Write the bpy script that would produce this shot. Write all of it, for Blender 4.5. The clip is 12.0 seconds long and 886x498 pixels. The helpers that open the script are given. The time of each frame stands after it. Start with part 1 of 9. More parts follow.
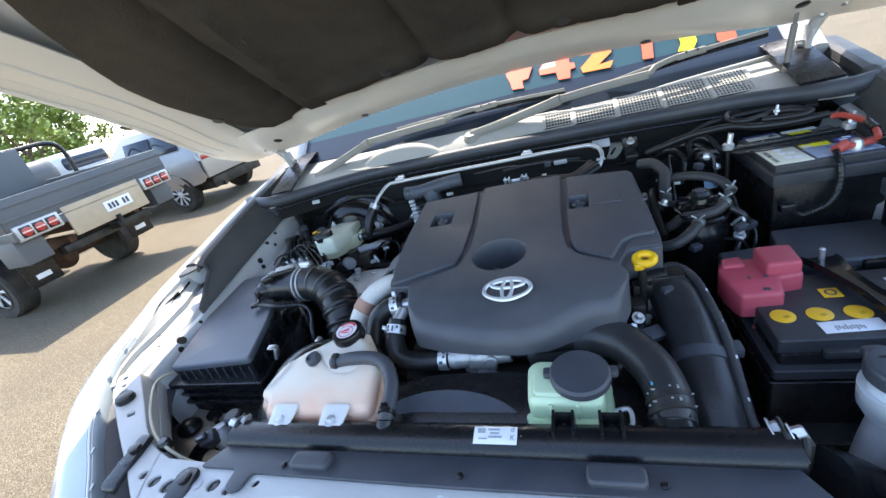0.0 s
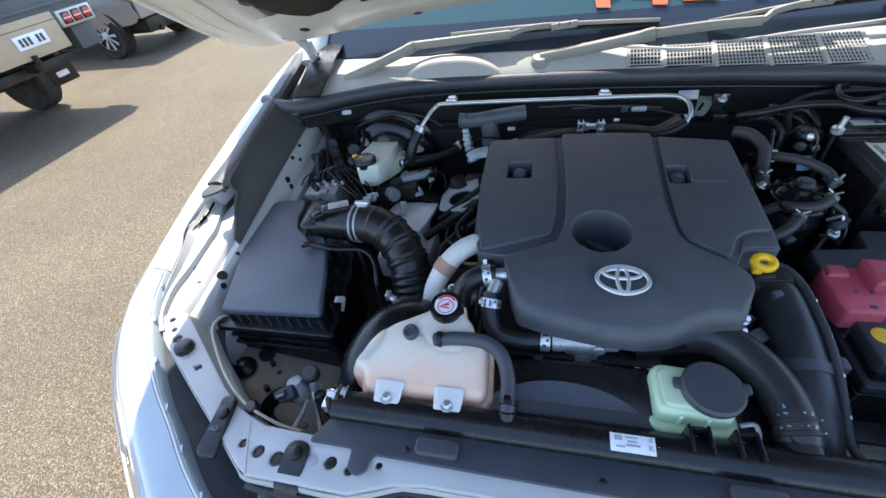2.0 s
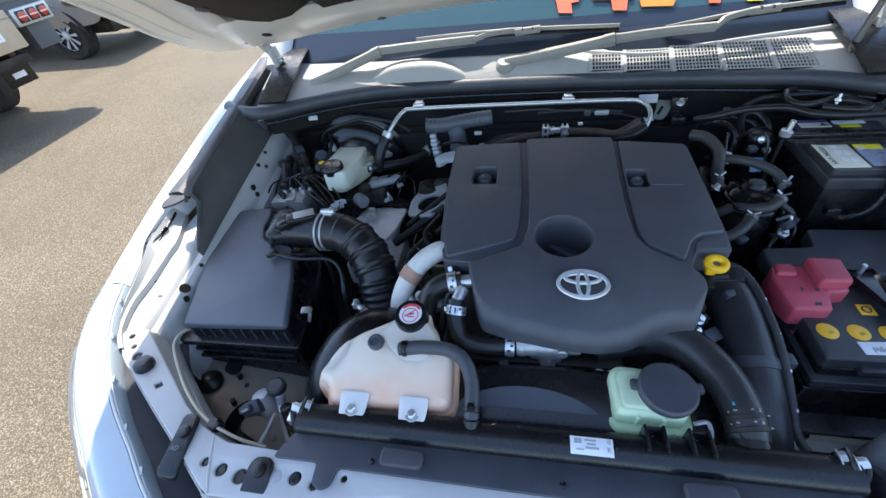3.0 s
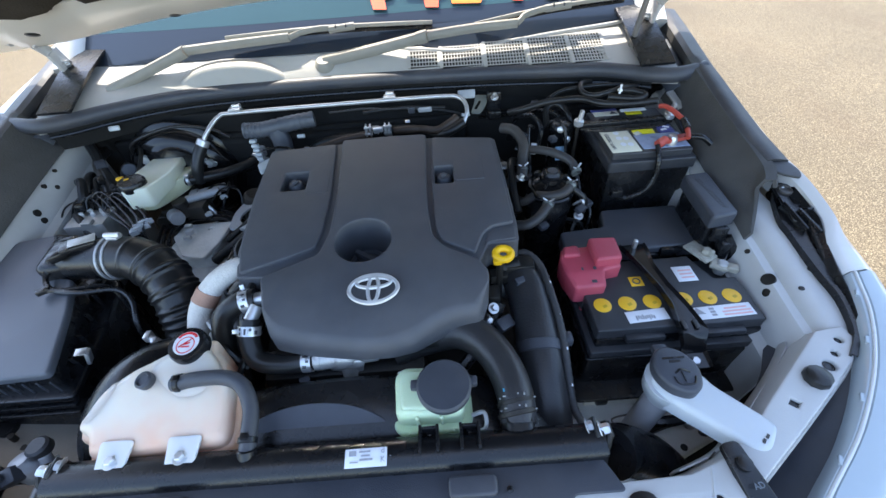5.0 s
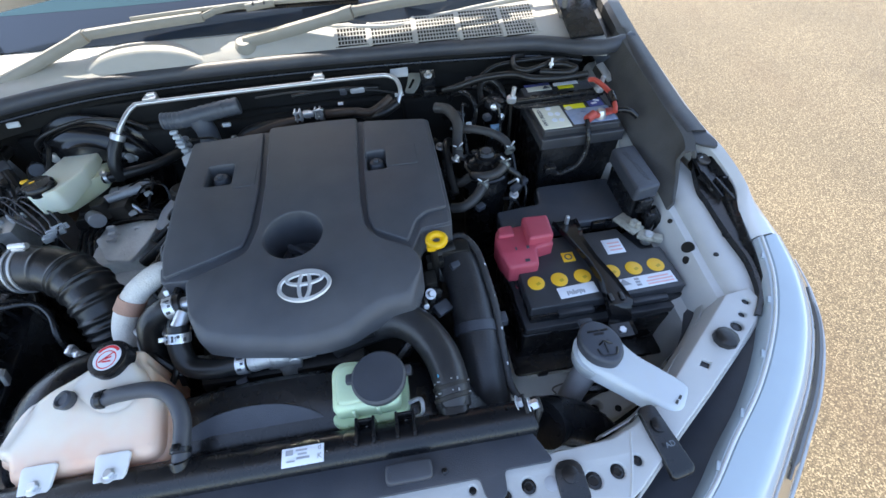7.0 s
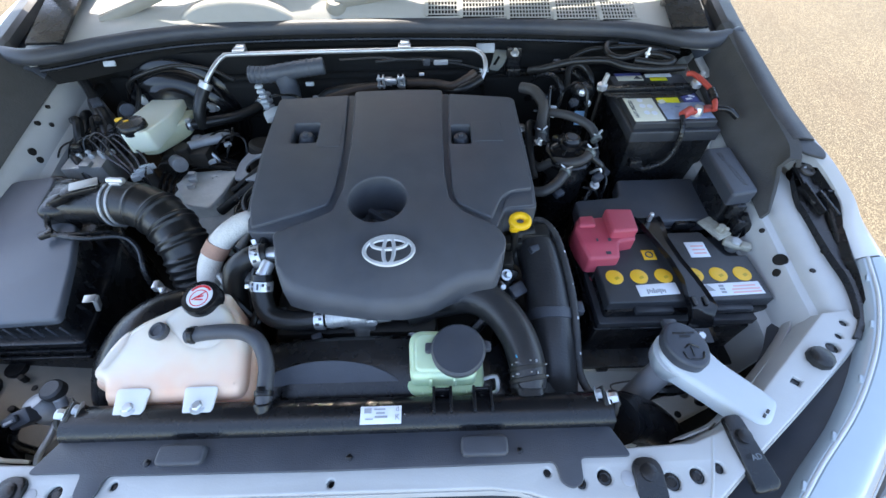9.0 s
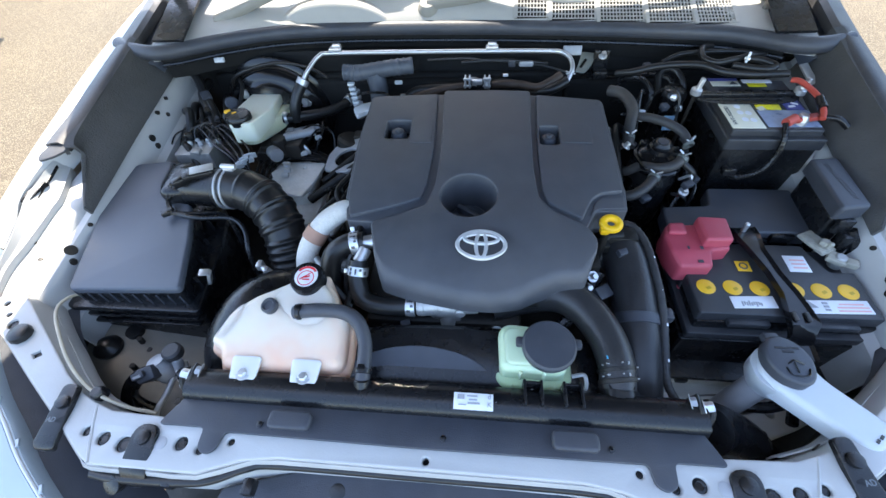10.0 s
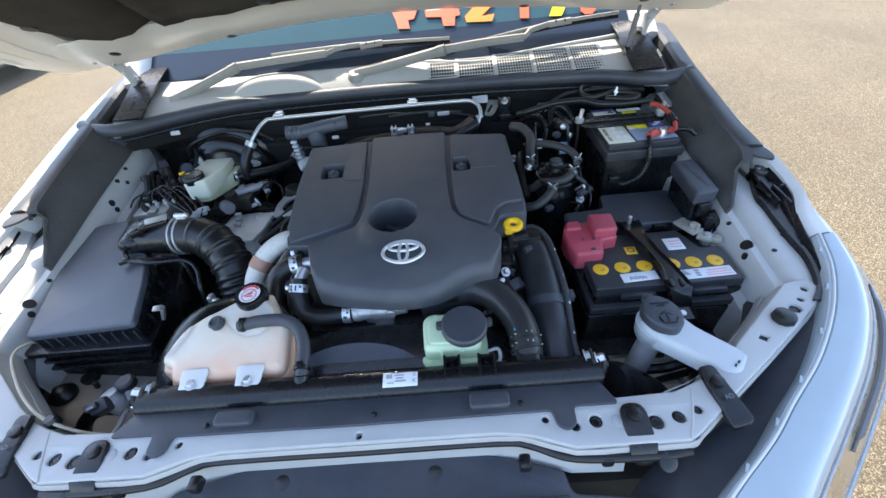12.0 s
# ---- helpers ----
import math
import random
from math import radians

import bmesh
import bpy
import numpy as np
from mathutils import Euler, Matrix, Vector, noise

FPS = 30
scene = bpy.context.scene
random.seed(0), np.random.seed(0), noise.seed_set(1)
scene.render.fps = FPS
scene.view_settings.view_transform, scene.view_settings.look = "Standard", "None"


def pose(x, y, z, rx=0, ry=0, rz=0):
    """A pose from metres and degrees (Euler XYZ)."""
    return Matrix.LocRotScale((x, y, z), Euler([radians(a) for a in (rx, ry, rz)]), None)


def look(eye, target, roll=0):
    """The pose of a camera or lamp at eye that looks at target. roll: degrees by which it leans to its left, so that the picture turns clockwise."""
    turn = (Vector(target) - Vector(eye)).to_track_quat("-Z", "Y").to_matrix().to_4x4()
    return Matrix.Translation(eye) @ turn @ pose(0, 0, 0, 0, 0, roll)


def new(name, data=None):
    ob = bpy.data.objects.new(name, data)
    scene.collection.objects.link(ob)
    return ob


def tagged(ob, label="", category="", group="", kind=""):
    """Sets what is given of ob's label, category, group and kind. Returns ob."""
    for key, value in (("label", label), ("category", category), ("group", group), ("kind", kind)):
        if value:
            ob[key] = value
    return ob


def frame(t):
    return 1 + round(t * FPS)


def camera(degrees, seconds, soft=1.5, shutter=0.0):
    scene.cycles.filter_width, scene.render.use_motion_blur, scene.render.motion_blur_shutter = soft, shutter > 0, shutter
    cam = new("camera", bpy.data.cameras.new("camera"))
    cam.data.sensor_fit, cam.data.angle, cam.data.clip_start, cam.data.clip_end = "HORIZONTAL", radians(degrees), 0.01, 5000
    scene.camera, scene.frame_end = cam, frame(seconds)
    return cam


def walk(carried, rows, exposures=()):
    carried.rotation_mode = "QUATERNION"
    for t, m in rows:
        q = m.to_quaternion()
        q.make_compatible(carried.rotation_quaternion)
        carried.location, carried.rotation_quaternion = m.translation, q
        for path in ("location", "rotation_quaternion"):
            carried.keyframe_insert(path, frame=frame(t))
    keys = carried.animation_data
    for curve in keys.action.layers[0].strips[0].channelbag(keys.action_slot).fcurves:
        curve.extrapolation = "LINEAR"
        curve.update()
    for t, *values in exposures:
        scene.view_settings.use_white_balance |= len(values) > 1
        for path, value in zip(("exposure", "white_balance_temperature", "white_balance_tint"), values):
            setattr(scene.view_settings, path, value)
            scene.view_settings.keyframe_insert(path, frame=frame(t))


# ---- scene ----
cam = camera(94.3, 12.0)
PATH = [
    (0, (0.184, 0.01, 1.595), (-0.466, 1.704, 0.754), -16.7),
    (0.5, (0.105, 0.093, 1.629), (-0.399, 1.721, 0.581), -13.0),
    (1, (0.021, 0.093, 1.666), (-0.476, 1.588, 0.433), -9.0),
    (1.5, (-0.016, 0.068, 1.695), (-0.62, 1.421, 0.352), -10.7),
    (2, (-0.066, 0.088, 1.725), (-0.52, 1.507, 0.392), -9.5),
    (2.5, (-0.061, 0.099, 1.733), (-0.467, 1.524, 0.391), -9.1),
    (3, (-0.038, 0.102, 1.735), (-0.404, 1.532, 0.386), -8.6),
    (3.2, (-0.015, 0.102, 1.731), (-0.35, 1.543, 0.385), -8.4),
    (4.8, (0.155, 0.133, 1.723), (0.101, 1.58, 0.343), -5.1),
    (5, (0.175, 0.141, 1.714), (0.161, 1.575, 0.32), -4.9),
    (5.5, (0.214, 0.155, 1.726), (0.27, 1.561, 0.305), -4.7),
    (6, (0.233, 0.149, 1.727), (0.338, 1.52, 0.275), -4.7),
    (6.5, (0.238, 0.15, 1.734), (0.37, 1.49, 0.255), -4.4),
    (6.7, (0.238, 0.152, 1.732), (0.37, 1.487, 0.248), -4.4),
    (8.5, (0.157, 0.158, 1.707), (0.212, 1.404, 0.144), -1.7),
    (9, (0.138, 0.157, 1.717), (0.15, 1.435, 0.179), -1.2),
    (9.5, (0.099, 0.146, 1.725), (0.004, 1.432, 0.197), -2.6),
    (10, (0.06, 0.135, 1.728), (-0.124, 1.411, 0.2), -4.4),
    (10.5, (0.035, 0.133, 1.731), (-0.192, 1.405, 0.205), -5.8),
    (11, (0.035, 0.132, 1.732), (-0.178, 1.436, 0.231), -6.2),
    (11.5, (0.079, 0.082, 1.725), (-0.083, 1.457, 0.282), -6.5),
    (12, (0.157, -0.006, 1.724), (0.089, 1.504, 0.414), -6.5),
]
EXPOSURE = [(0.0, 2.36, 6680, 10), (0.5, 2.46, 6720, 10), (1.0, 2.38, 6580, 10), (2.0, 2.05, 6480, 10), (3.0, 2.05, 6380, 10), (5.0, 2.43, 6790, 10), (6.5, 2.40, 6850, 10), (8.5, 2.56, 6880, 10), (9.5, 2.63, 6780, 10), (10.5, 2.63, 6660, 10), (11.0, 2.62, 6680, 10), (11.5, 2.56, 6680, 10), (12.0, 2.31, 6800, 10)]
walk(cam, [(t, look(eye, target, roll)) for t, eye, target, roll in PATH], EXPOSURE)

# ---- light ----
SUN_TO = Vector((-0.27, 0.42, 1.0)).normalized()
world = bpy.data.worlds.new("world")
scene.world = world
world.use_nodes = True
wn = world.node_tree.nodes
sky = wn.new("ShaderNodeTexSky")
sky.sky_type, sky.sun_disc = "NISHITA", False
sky.sun_elevation = math.asin(SUN_TO.z)
sky.sun_rotation = math.atan2(SUN_TO.x, SUN_TO.y)
wn["Background"].inputs["Strength"].default_value = 0.15
world.node_tree.links.new(sky.outputs[0], wn["Background"].inputs["Color"])
sun = new("sun", bpy.data.lights.new("sun", "SUN"))
sun.data.energy, sun.data.angle, sun.data.color = 2.4, radians(0.55), (1.0, 0.94, 0.84)
sun.matrix_world = look(Vector((0, 0, 30)) + SUN_TO * 10, (0, 0, 30))
scene.view_settings.exposure = 2.4


# ---- materials ----
def mat(name, col, rough=0.5, metal=0.0, var=0.12, scale=60.0, bump=0.15, grain=400.0, dust=0.0, dust_col=(0.35, 0.29, 0.22),
        coat=0.0, sub=0.0, trans=0.0, ior=1.45, spec=0.5):
    m = bpy.data.materials.new(name)
    m.use_nodes = True
    n, l = m.node_tree.nodes, m.node_tree.links
    p = n["Principled BSDF"]
    tc = n.new("ShaderNodeTexCoord")
    n1 = n.new("ShaderNodeTexNoise")
    n1.inputs["Scale"].default_value, n1.inputs["Detail"].default_value = scale, 6
    l.new(tc.outputs["Object"], n1.inputs["Vector"])
    mix = n.new("ShaderNodeMix")
    mix.data_type = "RGBA"
    mix.inputs[6].default_value = (*[c * (1 - var) for c in col], 1)
    mix.inputs[7].default_value = (*[min(1, c * (1 + var)) for c in col], 1)
    l.new(n1.outputs["Fac"], mix.inputs[0])
    out = mix.outputs[2]
    if dust:
        n2 = n.new("ShaderNodeTexNoise")
        n2.inputs["Scale"].default_value, n2.inputs["Detail"].default_value = scale * 0.22, 8
        l.new(tc.outputs["Object"], n2.inputs["Vector"])
        ramp = n.new("ShaderNodeMapRange")
        ramp.inputs[1].default_value, ramp.inputs[2].default_value = 0.42, 0.75
        ramp.inputs[3].default_value, ramp.inputs[4].default_value = 0.0, dust
        l.new(n2.outputs["Fac"], ramp.inputs[0])
        m2 = n.new("ShaderNodeMix")
        m2.data_type = "RGBA"
        l.new(ramp.outputs[0], m2.inputs[0])
        l.new(out, m2.inputs[6])
        m2.inputs[7].default_value = (*dust_col, 1)
        out = m2.outputs[2]
    l.new(out, p.inputs["Base Color"])
    rr = n.new("ShaderNodeMapRange")
    rr.inputs[3].default_value, rr.inputs[4].default_value = max(0.02, rough - 0.08), min(1, rough + 0.08)
    l.new(n1.outputs["Fac"], rr.inputs[0])
    l.new(rr.outputs[0], p.inputs["Roughness"])
    p.inputs["Metallic"].default_value = metal
    p.inputs["Coat Weight"].default_value = coat
    p.inputs["Coat Roughness"].default_value = 0.05
    p.inputs["Specular IOR Level"].default_value = spec
    p.inputs["IOR"].default_value = ior
    if sub:
        p.inputs["Subsurface Weight"].default_value = sub
        p.inputs["Subsurface Radius"].default_value = (0.02, 0.016, 0.012)
        p.inputs["Subsurface Scale"].default_value = 1.0
    p.inputs["Transmission Weight"].default_value = trans
    if bump:
        nb = n.new("ShaderNodeTexNoise")
        nb.inputs["Scale"].default_value, nb.inputs["Detail"].default_value = grain, 3
        l.new(tc.outputs["Object"], nb.inputs["Vector"])
        b = n.new("ShaderNodeBump")
        b.inputs["Strength"].default_value, b.inputs["Distance"].default_value = bump, 0.002
        l.new(nb.outputs["Fac"], b.inputs["Height"])
        l.new(b.outputs[0], p.inputs["Normal"])
    return m


def asphalt():
    """Pale worn asphalt: tan stone chips in a darker binder, with broad stains."""
    m = bpy.data.materials.new("asphalt")
    m.use_nodes = True
    n, l = m.node_tree.nodes, m.node_tree.links
    p = n["Principled BSDF"]
    tc = n.new("ShaderNodeTexCoord")
    vor = n.new("ShaderNodeTexVoronoi")
    vor.inputs["Scale"].default_value = 210
    l.new(tc.outputs["Object"], vor.inputs["Vector"])
    cr = n.new("ShaderNodeValToRGB")
    cr.color_ramp.elements[0].color, cr.color_ramp.elements[0].position = (0.053, 0.038, 0.022, 1), 0.0
    cr.color_ramp.elements[1].color, cr.color_ramp.elements[1].position = (0.262, 0.209, 0.131, 1), 1.0
    e = cr.color_ramp.elements.new(0.6)
    e.color = (0.100, 0.077, 0.044, 1)
    sep = n.new("ShaderNodeSeparateColor")
    l.new(vor.outputs["Color"], sep.inputs[0])
    l.new(sep.outputs[0], cr.inputs[0])
    big = n.new("ShaderNodeTexNoise")
    big.inputs["Scale"].default_value, big.inputs["Detail"].default_value = 0.9, 8
    l.new(tc.outputs["Object"], big.inputs["Vector"])
    mr = n.new("ShaderNodeMapRange")
    mr.inputs[1].default_value, mr.inputs[2].default_value = 0.3, 0.7
    mr.inputs[3].default_value, mr.inputs[4].default_value = 0.86, 1.10
    l.new(big.outputs["Fac"], mr.inputs[0])
    mul = n.new("ShaderNodeVectorMath")
    mul.operation = "SCALE"
    l.new(cr.outputs[0], mul.inputs[0])
    l.new(mr.outputs[0], mul.inputs["Scale"])
    streak = n.new("ShaderNodeTexNoise")
    streak.inputs["Scale"].default_value, streak.inputs["Detail"].default_value = 0.55, 9
    warp = n.new("ShaderNodeMapping")
    warp.inputs["Rotation"].default_value, warp.inputs["Scale"].default_value = (0, 0, 0.5), (2.6, 0.7, 1)
    l.new(tc.outputs["Object"], warp.inputs["Vector"])
    l.new(warp.outputs[0], streak.inputs["Vector"])
    soil = n.new("ShaderNodeMapRange")
    soil.inputs[1].default_value, soil.inputs[2].default_value, soil.inputs[4].default_value = 0.54, 0.80, 0.38
    l.new(streak.outputs["Fac"], soil.inputs[0])
    earth = n.new("ShaderNodeMix")
    earth.data_type = "RGBA"
    earth.inputs[7].default_value = (0.086, 0.054, 0.029, 1)
    l.new(soil.outputs[0], earth.inputs[0])
    l.new(mul.outputs[0], earth.inputs[6])
    l.new(earth.outputs[2], p.inputs["Base Color"])
    p.inputs["Roughness"].default_value = 0.85
    b = n.new("ShaderNodeBump")
    b.inputs["Strength"].default_value, b.inputs["Distance"].default_value = 0.6, 0.006
    l.new(vor.outputs["Distance"], b.inputs["Height"])
    l.new(b.outputs[0], p.inputs["Normal"])
    return m


def tank_plastic(name, low, high, z0, z1):
    """Milky translucent plastic with the fluid inside tinting it up to its level."""
    m = mat(name, high, 0.35, sub=0.35, var=0.05, scale=25, bump=0.05)
    n, l = m.node_tree.nodes, m.node_tree.links
    p = n["Principled BSDF"]
    geo = n.new("ShaderNodeNewGeometry")
    sep = n.new("ShaderNodeSeparateXYZ")
    l.new(geo.outputs["Position"], sep.inputs[0])
    mr = n.new("ShaderNodeMapRange")
    mr.interpolation_type = "SMOOTHSTEP"
    mr.inputs[1].default_value, mr.inputs[2].default_value = z0, z1
    l.new(sep.outputs[2], mr.inputs[0])
    old = p.inputs["Base Color"].links[0].from_socket
    mix = n.new("ShaderNodeMix")
    mix.data_type = "RGBA"
    cloud = n.new("ShaderNodeTexNoise")
    cloud.inputs["Scale"].default_value = 16
    cloud.inputs["Detail"].default_value = 2
    l.new(geo.outputs["Position"], cloud.inputs["Vector"])
    shift = n.new("ShaderNodeMath")
    shift.operation = "MULTIPLY_ADD"
    shift.inputs[1].default_value, shift.inputs[2].default_value = (z1 - z0) * 1.1, -(z1 - z0) * 0.55
    l.new(cloud.outputs[0], shift.inputs[0])
    total = n.new("ShaderNodeMath")
    l.new(sep.outputs[2], total.inputs[0])
    l.new(shift.outputs[0], total.inputs[1])
    l.new(total.outputs[0], mr.inputs[0])
    l.new(mr.outputs[0], mix.inputs[0])
    mix.inputs[6].default_value = (*low, 1)
    l.new(old, mix.inputs[7])
    l.new(mix.outputs[2], p.inputs["Base Color"])
    return m


COVER = mat("cover_plastic", (0.069, 0.073, 0.084), 0.44, var=0.22, scale=30, bump=0.35, grain=900, dust=0.06)
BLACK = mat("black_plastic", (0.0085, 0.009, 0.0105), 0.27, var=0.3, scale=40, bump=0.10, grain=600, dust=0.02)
GLOSSY = mat("gloss_black_paint", (0.008, 0.008, 0.009), 0.16, var=0.2, scale=20, bump=0.02)
BATLID = mat("battery_plastic", (0.034, 0.036, 0.041), 0.36, var=0.3, scale=30, bump=0.25, grain=700, dust=0.16, dust_col=(0.12, 0.105, 0.085))
GREYBLK = mat("grey_black_plastic", (0.047, 0.052, 0.064), 0.42, var=0.25, scale=30, bump=0.25, grain=700, dust=0.08)
RUBBER = mat("black_rubber", (0.014, 0.014, 0.0145), 0.32, var=0.3, scale=60, bump=0.2, grain=300, dust=0.03, dust_col=(0.16, 0.145, 0.12))
WORN = mat("worn_rubber", (0.028, 0.028, 0.030), 0.34, var=0.35, scale=35, bump=0.25, grain=260, dust=0.35, dust_col=(0.085, 0.078, 0.068))
GREYRUB = mat("grey_rubber", (0.036, 0.036, 0.038), 0.5, var=0.25, scale=60, bump=0.2, dust=0.10)
DARK = mat("dark_metal", (0.012, 0.012, 0.012), 0.5, metal=0.3, var=0.4, scale=25, bump=0.4, grain=120, dust=0.15)
CAST = mat("cast_aluminium", (0.46, 0.46, 0.45), 0.40, metal=0.55, var=0.3, scale=60, bump=0.5, grain=250, dust=0.15)
GREYCAST = mat("dusty_grey_casting", (0.70, 0.685, 0.65), 0.48, metal=0.1, var=0.2, scale=60, bump=0.4, grain=250, dust=0.2)
BROWNHOSE = mat("brown_sleeve", (0.055, 0.036, 0.026), 0.5, var=0.3, scale=50, bump=0.2)
STEEL = mat("zinc_steel", (0.62, 0.63, 0.64), 0.34, metal=0.75, var=0.15, scale=80, bump=0.1)
PAINT = mat("white_paint", (0.57, 0.575, 0.575), 0.30, var=0.03, scale=12, bump=0.02, grain=150, coat=0.6, dust=0.10)
PAINTIN = mat("inner_white_paint", (0.455, 0.452, 0.442), 0.42, var=0.10, scale=20, bump=0.08, dust=0.32, dust_col=(0.26, 0.235, 0.195))
WALLBLK = mat("firewall_felt", (0.010, 0.010, 0.010), 0.8, var=0.4, scale=20, bump=0.4, grain=200, dust=0.1, dust_col=(0.03, 0.027, 0.024), spec=0.3)
PADBLK = mat("felt_pad", (0.060, 0.053, 0.044), 0.95, var=0.35, scale=18, bump=0.7, grain=220, dust=0.35, dust_col=(0.12, 0.10, 0.078), spec=0.1)
FELT = mat("side_felt", (0.072, 0.071, 0.070), 0.85, var=0.25, scale=22, bump=0.5, grain=260, dust=0.3, dust_col=(0.11, 0.10, 0.085), spec=0.25)
EMBLEM = mat("satin_silver", (0.72, 0.73, 0.74), 0.42, metal=0.5, var=0.04, bump=0.02)
LIDGREY = mat("grey_lid_plastic", (0.070, 0.079, 0.096), 0.40, var=0.15, scale=18, bump=0.2, grain=800, dust=0.08)
LIDGREY2 = mat("pale_grey_plastic", (0.36, 0.36, 0.37), 0.35, var=0.1, scale=60, bump=0.05)
BLUEINK = mat("navy_print", (0.05, 0.06, 0.22), 0.4, var=0.1, bump=0.0)
COWL = mat("faded_grey_plastic", (0.38, 0.37, 0.345), 0.55, var=0.10, scale=30, bump=0.2, dust=0.3, dust_col=(0.46, 0.44, 0.40))
WIPER = mat("wiper_grey", (0.26, 0.25, 0.22), 0.5, var=0.12, scale=40, bump=0.1, dust=0.35, dust_col=(0.33, 0.30, 0.25))
RED = mat("red_plastic", (0.42, 0.055, 0.085), 0.45, var=0.10, scale=40, bump=0.2, dust=0.15, dust_col=(0.5, 0.25, 0.24))
REDCAB = mat("red_insulation", (0.46, 0.065, 0.045), 0.5, var=0.15, bump=0.1, dust=0.15, dust_col=(0.4, 0.2, 0.17))
YELLOW = mat("yellow_plastic", (0.82, 0.46, 0.01), 0.4, var=0.06, bump=0.05)
YLABEL = mat("yellow_label", (0.85, 0.47, 0.03), 0.4, var=0.03, bump=0.0)
YBRIGHT = mat("bright_yellow_label", (0.82, 0.72, 0.02), 0.4, var=0.03, bump=0.0)
WLABEL = mat("white_label", (0.78, 0.79, 0.82), 0.4, var=0.04, scale=90, bump=0.02, dust=0.1)
CREAM = mat("cream_label", (0.72, 0.69, 0.55), 0.35, var=0.10, scale=80, bump=0.02, dust=0.15)
PRINT = mat("dark_print", (0.06, 0.06, 0.07), 0.5, var=0.1, bump=0.0)
PALEPRINT = mat("grey_print", (0.34, 0.34, 0.36), 0.5, var=0.2, scale=300, bump=0.0)
REDPRINT = mat("red_print", (0.70, 0.03, 0.04), 0.35, var=0.05, bump=0.0)
PINKPR = mat("pale_red_print", (0.78, 0.45, 0.42), 0.45, var=0.05, bump=0.0)
LETTER = mat("pale_moulded_letters", (0.16, 0.18, 0.20), 0.5, var=0.1, bump=0.0)
FOOT = mat("milky_plastic", (0.80, 0.76, 0.71), 0.35, var=0.05, scale=25, bump=0.05, sub=0.4)
WHITEPL = mat("white_plastic", (0.52, 0.545, 0.56), 0.38, var=0.04, scale=20, bump=0.08, sub=0.15, dust=0.08)
TANK = tank_plastic("coolant_plastic", (0.78, 0.42, 0.27), (0.75, 0.66, 0.545), 1.152, 1.222)
# White paint again, lightened and warmed with sunlight bounced off the ground.
BOUNCELIT = mat("bounce_lit_white_paint", (0.76, 0.73, 0.66), 0.38, var=0.04, scale=9, bump=0.04, grain=120, coat=0.3, dust=0.15, dust_col=(0.55, 0.48, 0.37))
# Brighter copy of the inner white paint, with skylight on the shelf in its colour.
SHELF = mat("skylit_floor_paint", (0.80, 0.785, 0.74), 0.45, var=0.10, scale=16, bump=0.1, dust=0.14, dust_col=(0.40, 0.35, 0.27))
FOIL = mat("dull_bracket_steel", (0.20, 0.22, 0.21), 0.4, metal=0.5, var=0.3, scale=60, bump=0.3)
DULLALLOY = mat("dull_alloy", (0.36, 0.37, 0.385), 0.45, metal=0.35, var=0.25, scale=60, bump=0.3, dust=0.15)
STRUT = mat("strut_grey", (0.16, 0.16, 0.16), 0.35, metal=0.5, var=0.1, bump=0.05)
SEAM = mat("beige_sealer", (0.42, 0.37, 0.28), 0.6, var=0.15, scale=40, bump=0.2)
GREENT = tank_plastic("green_fluid_plastic", (0.44, 0.62, 0.34), (0.58, 0.71, 0.46), 1.09, 1.185)
BRAKET = tank_plastic("brake_fluid_plastic", (0.68, 0.68, 0.45), (0.74, 0.75, 0.61), 1.17, 1.215)
WRAP = mat("white_wrap", (0.66, 0.63, 0.58), 0.8, var=0.15, scale=120, bump=0.5, grain=350, dust=0.25)
COPPER = mat("rust_wrap", (0.42, 0.24, 0.17), 0.7, var=0.2, bump=0.3)
BLUECLIP = mat("blue_paint_mark", (0.05, 0.35, 0.55), 0.5)
# Tan of the mirrored ground is put into the metal's base colour.
LAMPSIDE = mat("ground_tinted_chrome", (0.62, 0.55, 0.45), 0.28, metal=0.85, var=0.15, scale=30, bump=0.03)
# Pale blue stands in for the sky mirrored in the clear lens.
LAMP_LENS = mat("lamp_lens", (0.34, 0.39, 0.425), 0.16, var=0.15, scale=8, bump=0.0, coat=0.5)
DUSTY = mat("dusty_steel", (0.22, 0.205, 0.18), 0.5, metal=0.2, var=0.2, scale=25, bump=0.2, grain=120, dust=0.4, dust_col=(0.30, 0.24, 0.165))
SCREEN = mat("dark_glass", (0.020, 0.028, 0.042), 0.04, var=0.2, scale=3, bump=0.0)
# Teal is the reflection in the upper glass, put in as base colour.
SCREENUP = mat("teal_reflection_glass", (0.03, 0.07, 0.08), 0.04, var=0.2, scale=3, bump=0.0)
RIMPAINT = mat("rim_silver_paint", (0.62, 0.62, 0.61), 0.35, var=0.05, bump=0.0)
ORANGE = mat("fluorescent_red_vinyl", (0.95, 0.12, 0.05), 0.5, var=0.05, bump=0.0)
ORANGE2 = mat("fluorescent_orange_vinyl", (0.98, 0.22, 0.03), 0.5, var=0.05, bump=0.0)
TYRE = mat("tyre_rubber", (0.022, 0.021, 0.020), 0.8, var=0.3, scale=30, bump=0.5, grain=90, dust=0.3, dust_col=(0.16, 0.12, 0.09))
UTEGREY = mat("grey_tray_paint", (0.075, 0.085, 0.095), 0.5, var=0.15, scale=6, bump=0.1, dust=0.25, dust_col=(0.2, 0.17, 0.14))
TAN = mat("dusty_tan_panel", (0.42, 0.33, 0.22), 0.7, var=0.15, scale=8, bump=0.2, dust=0.3)
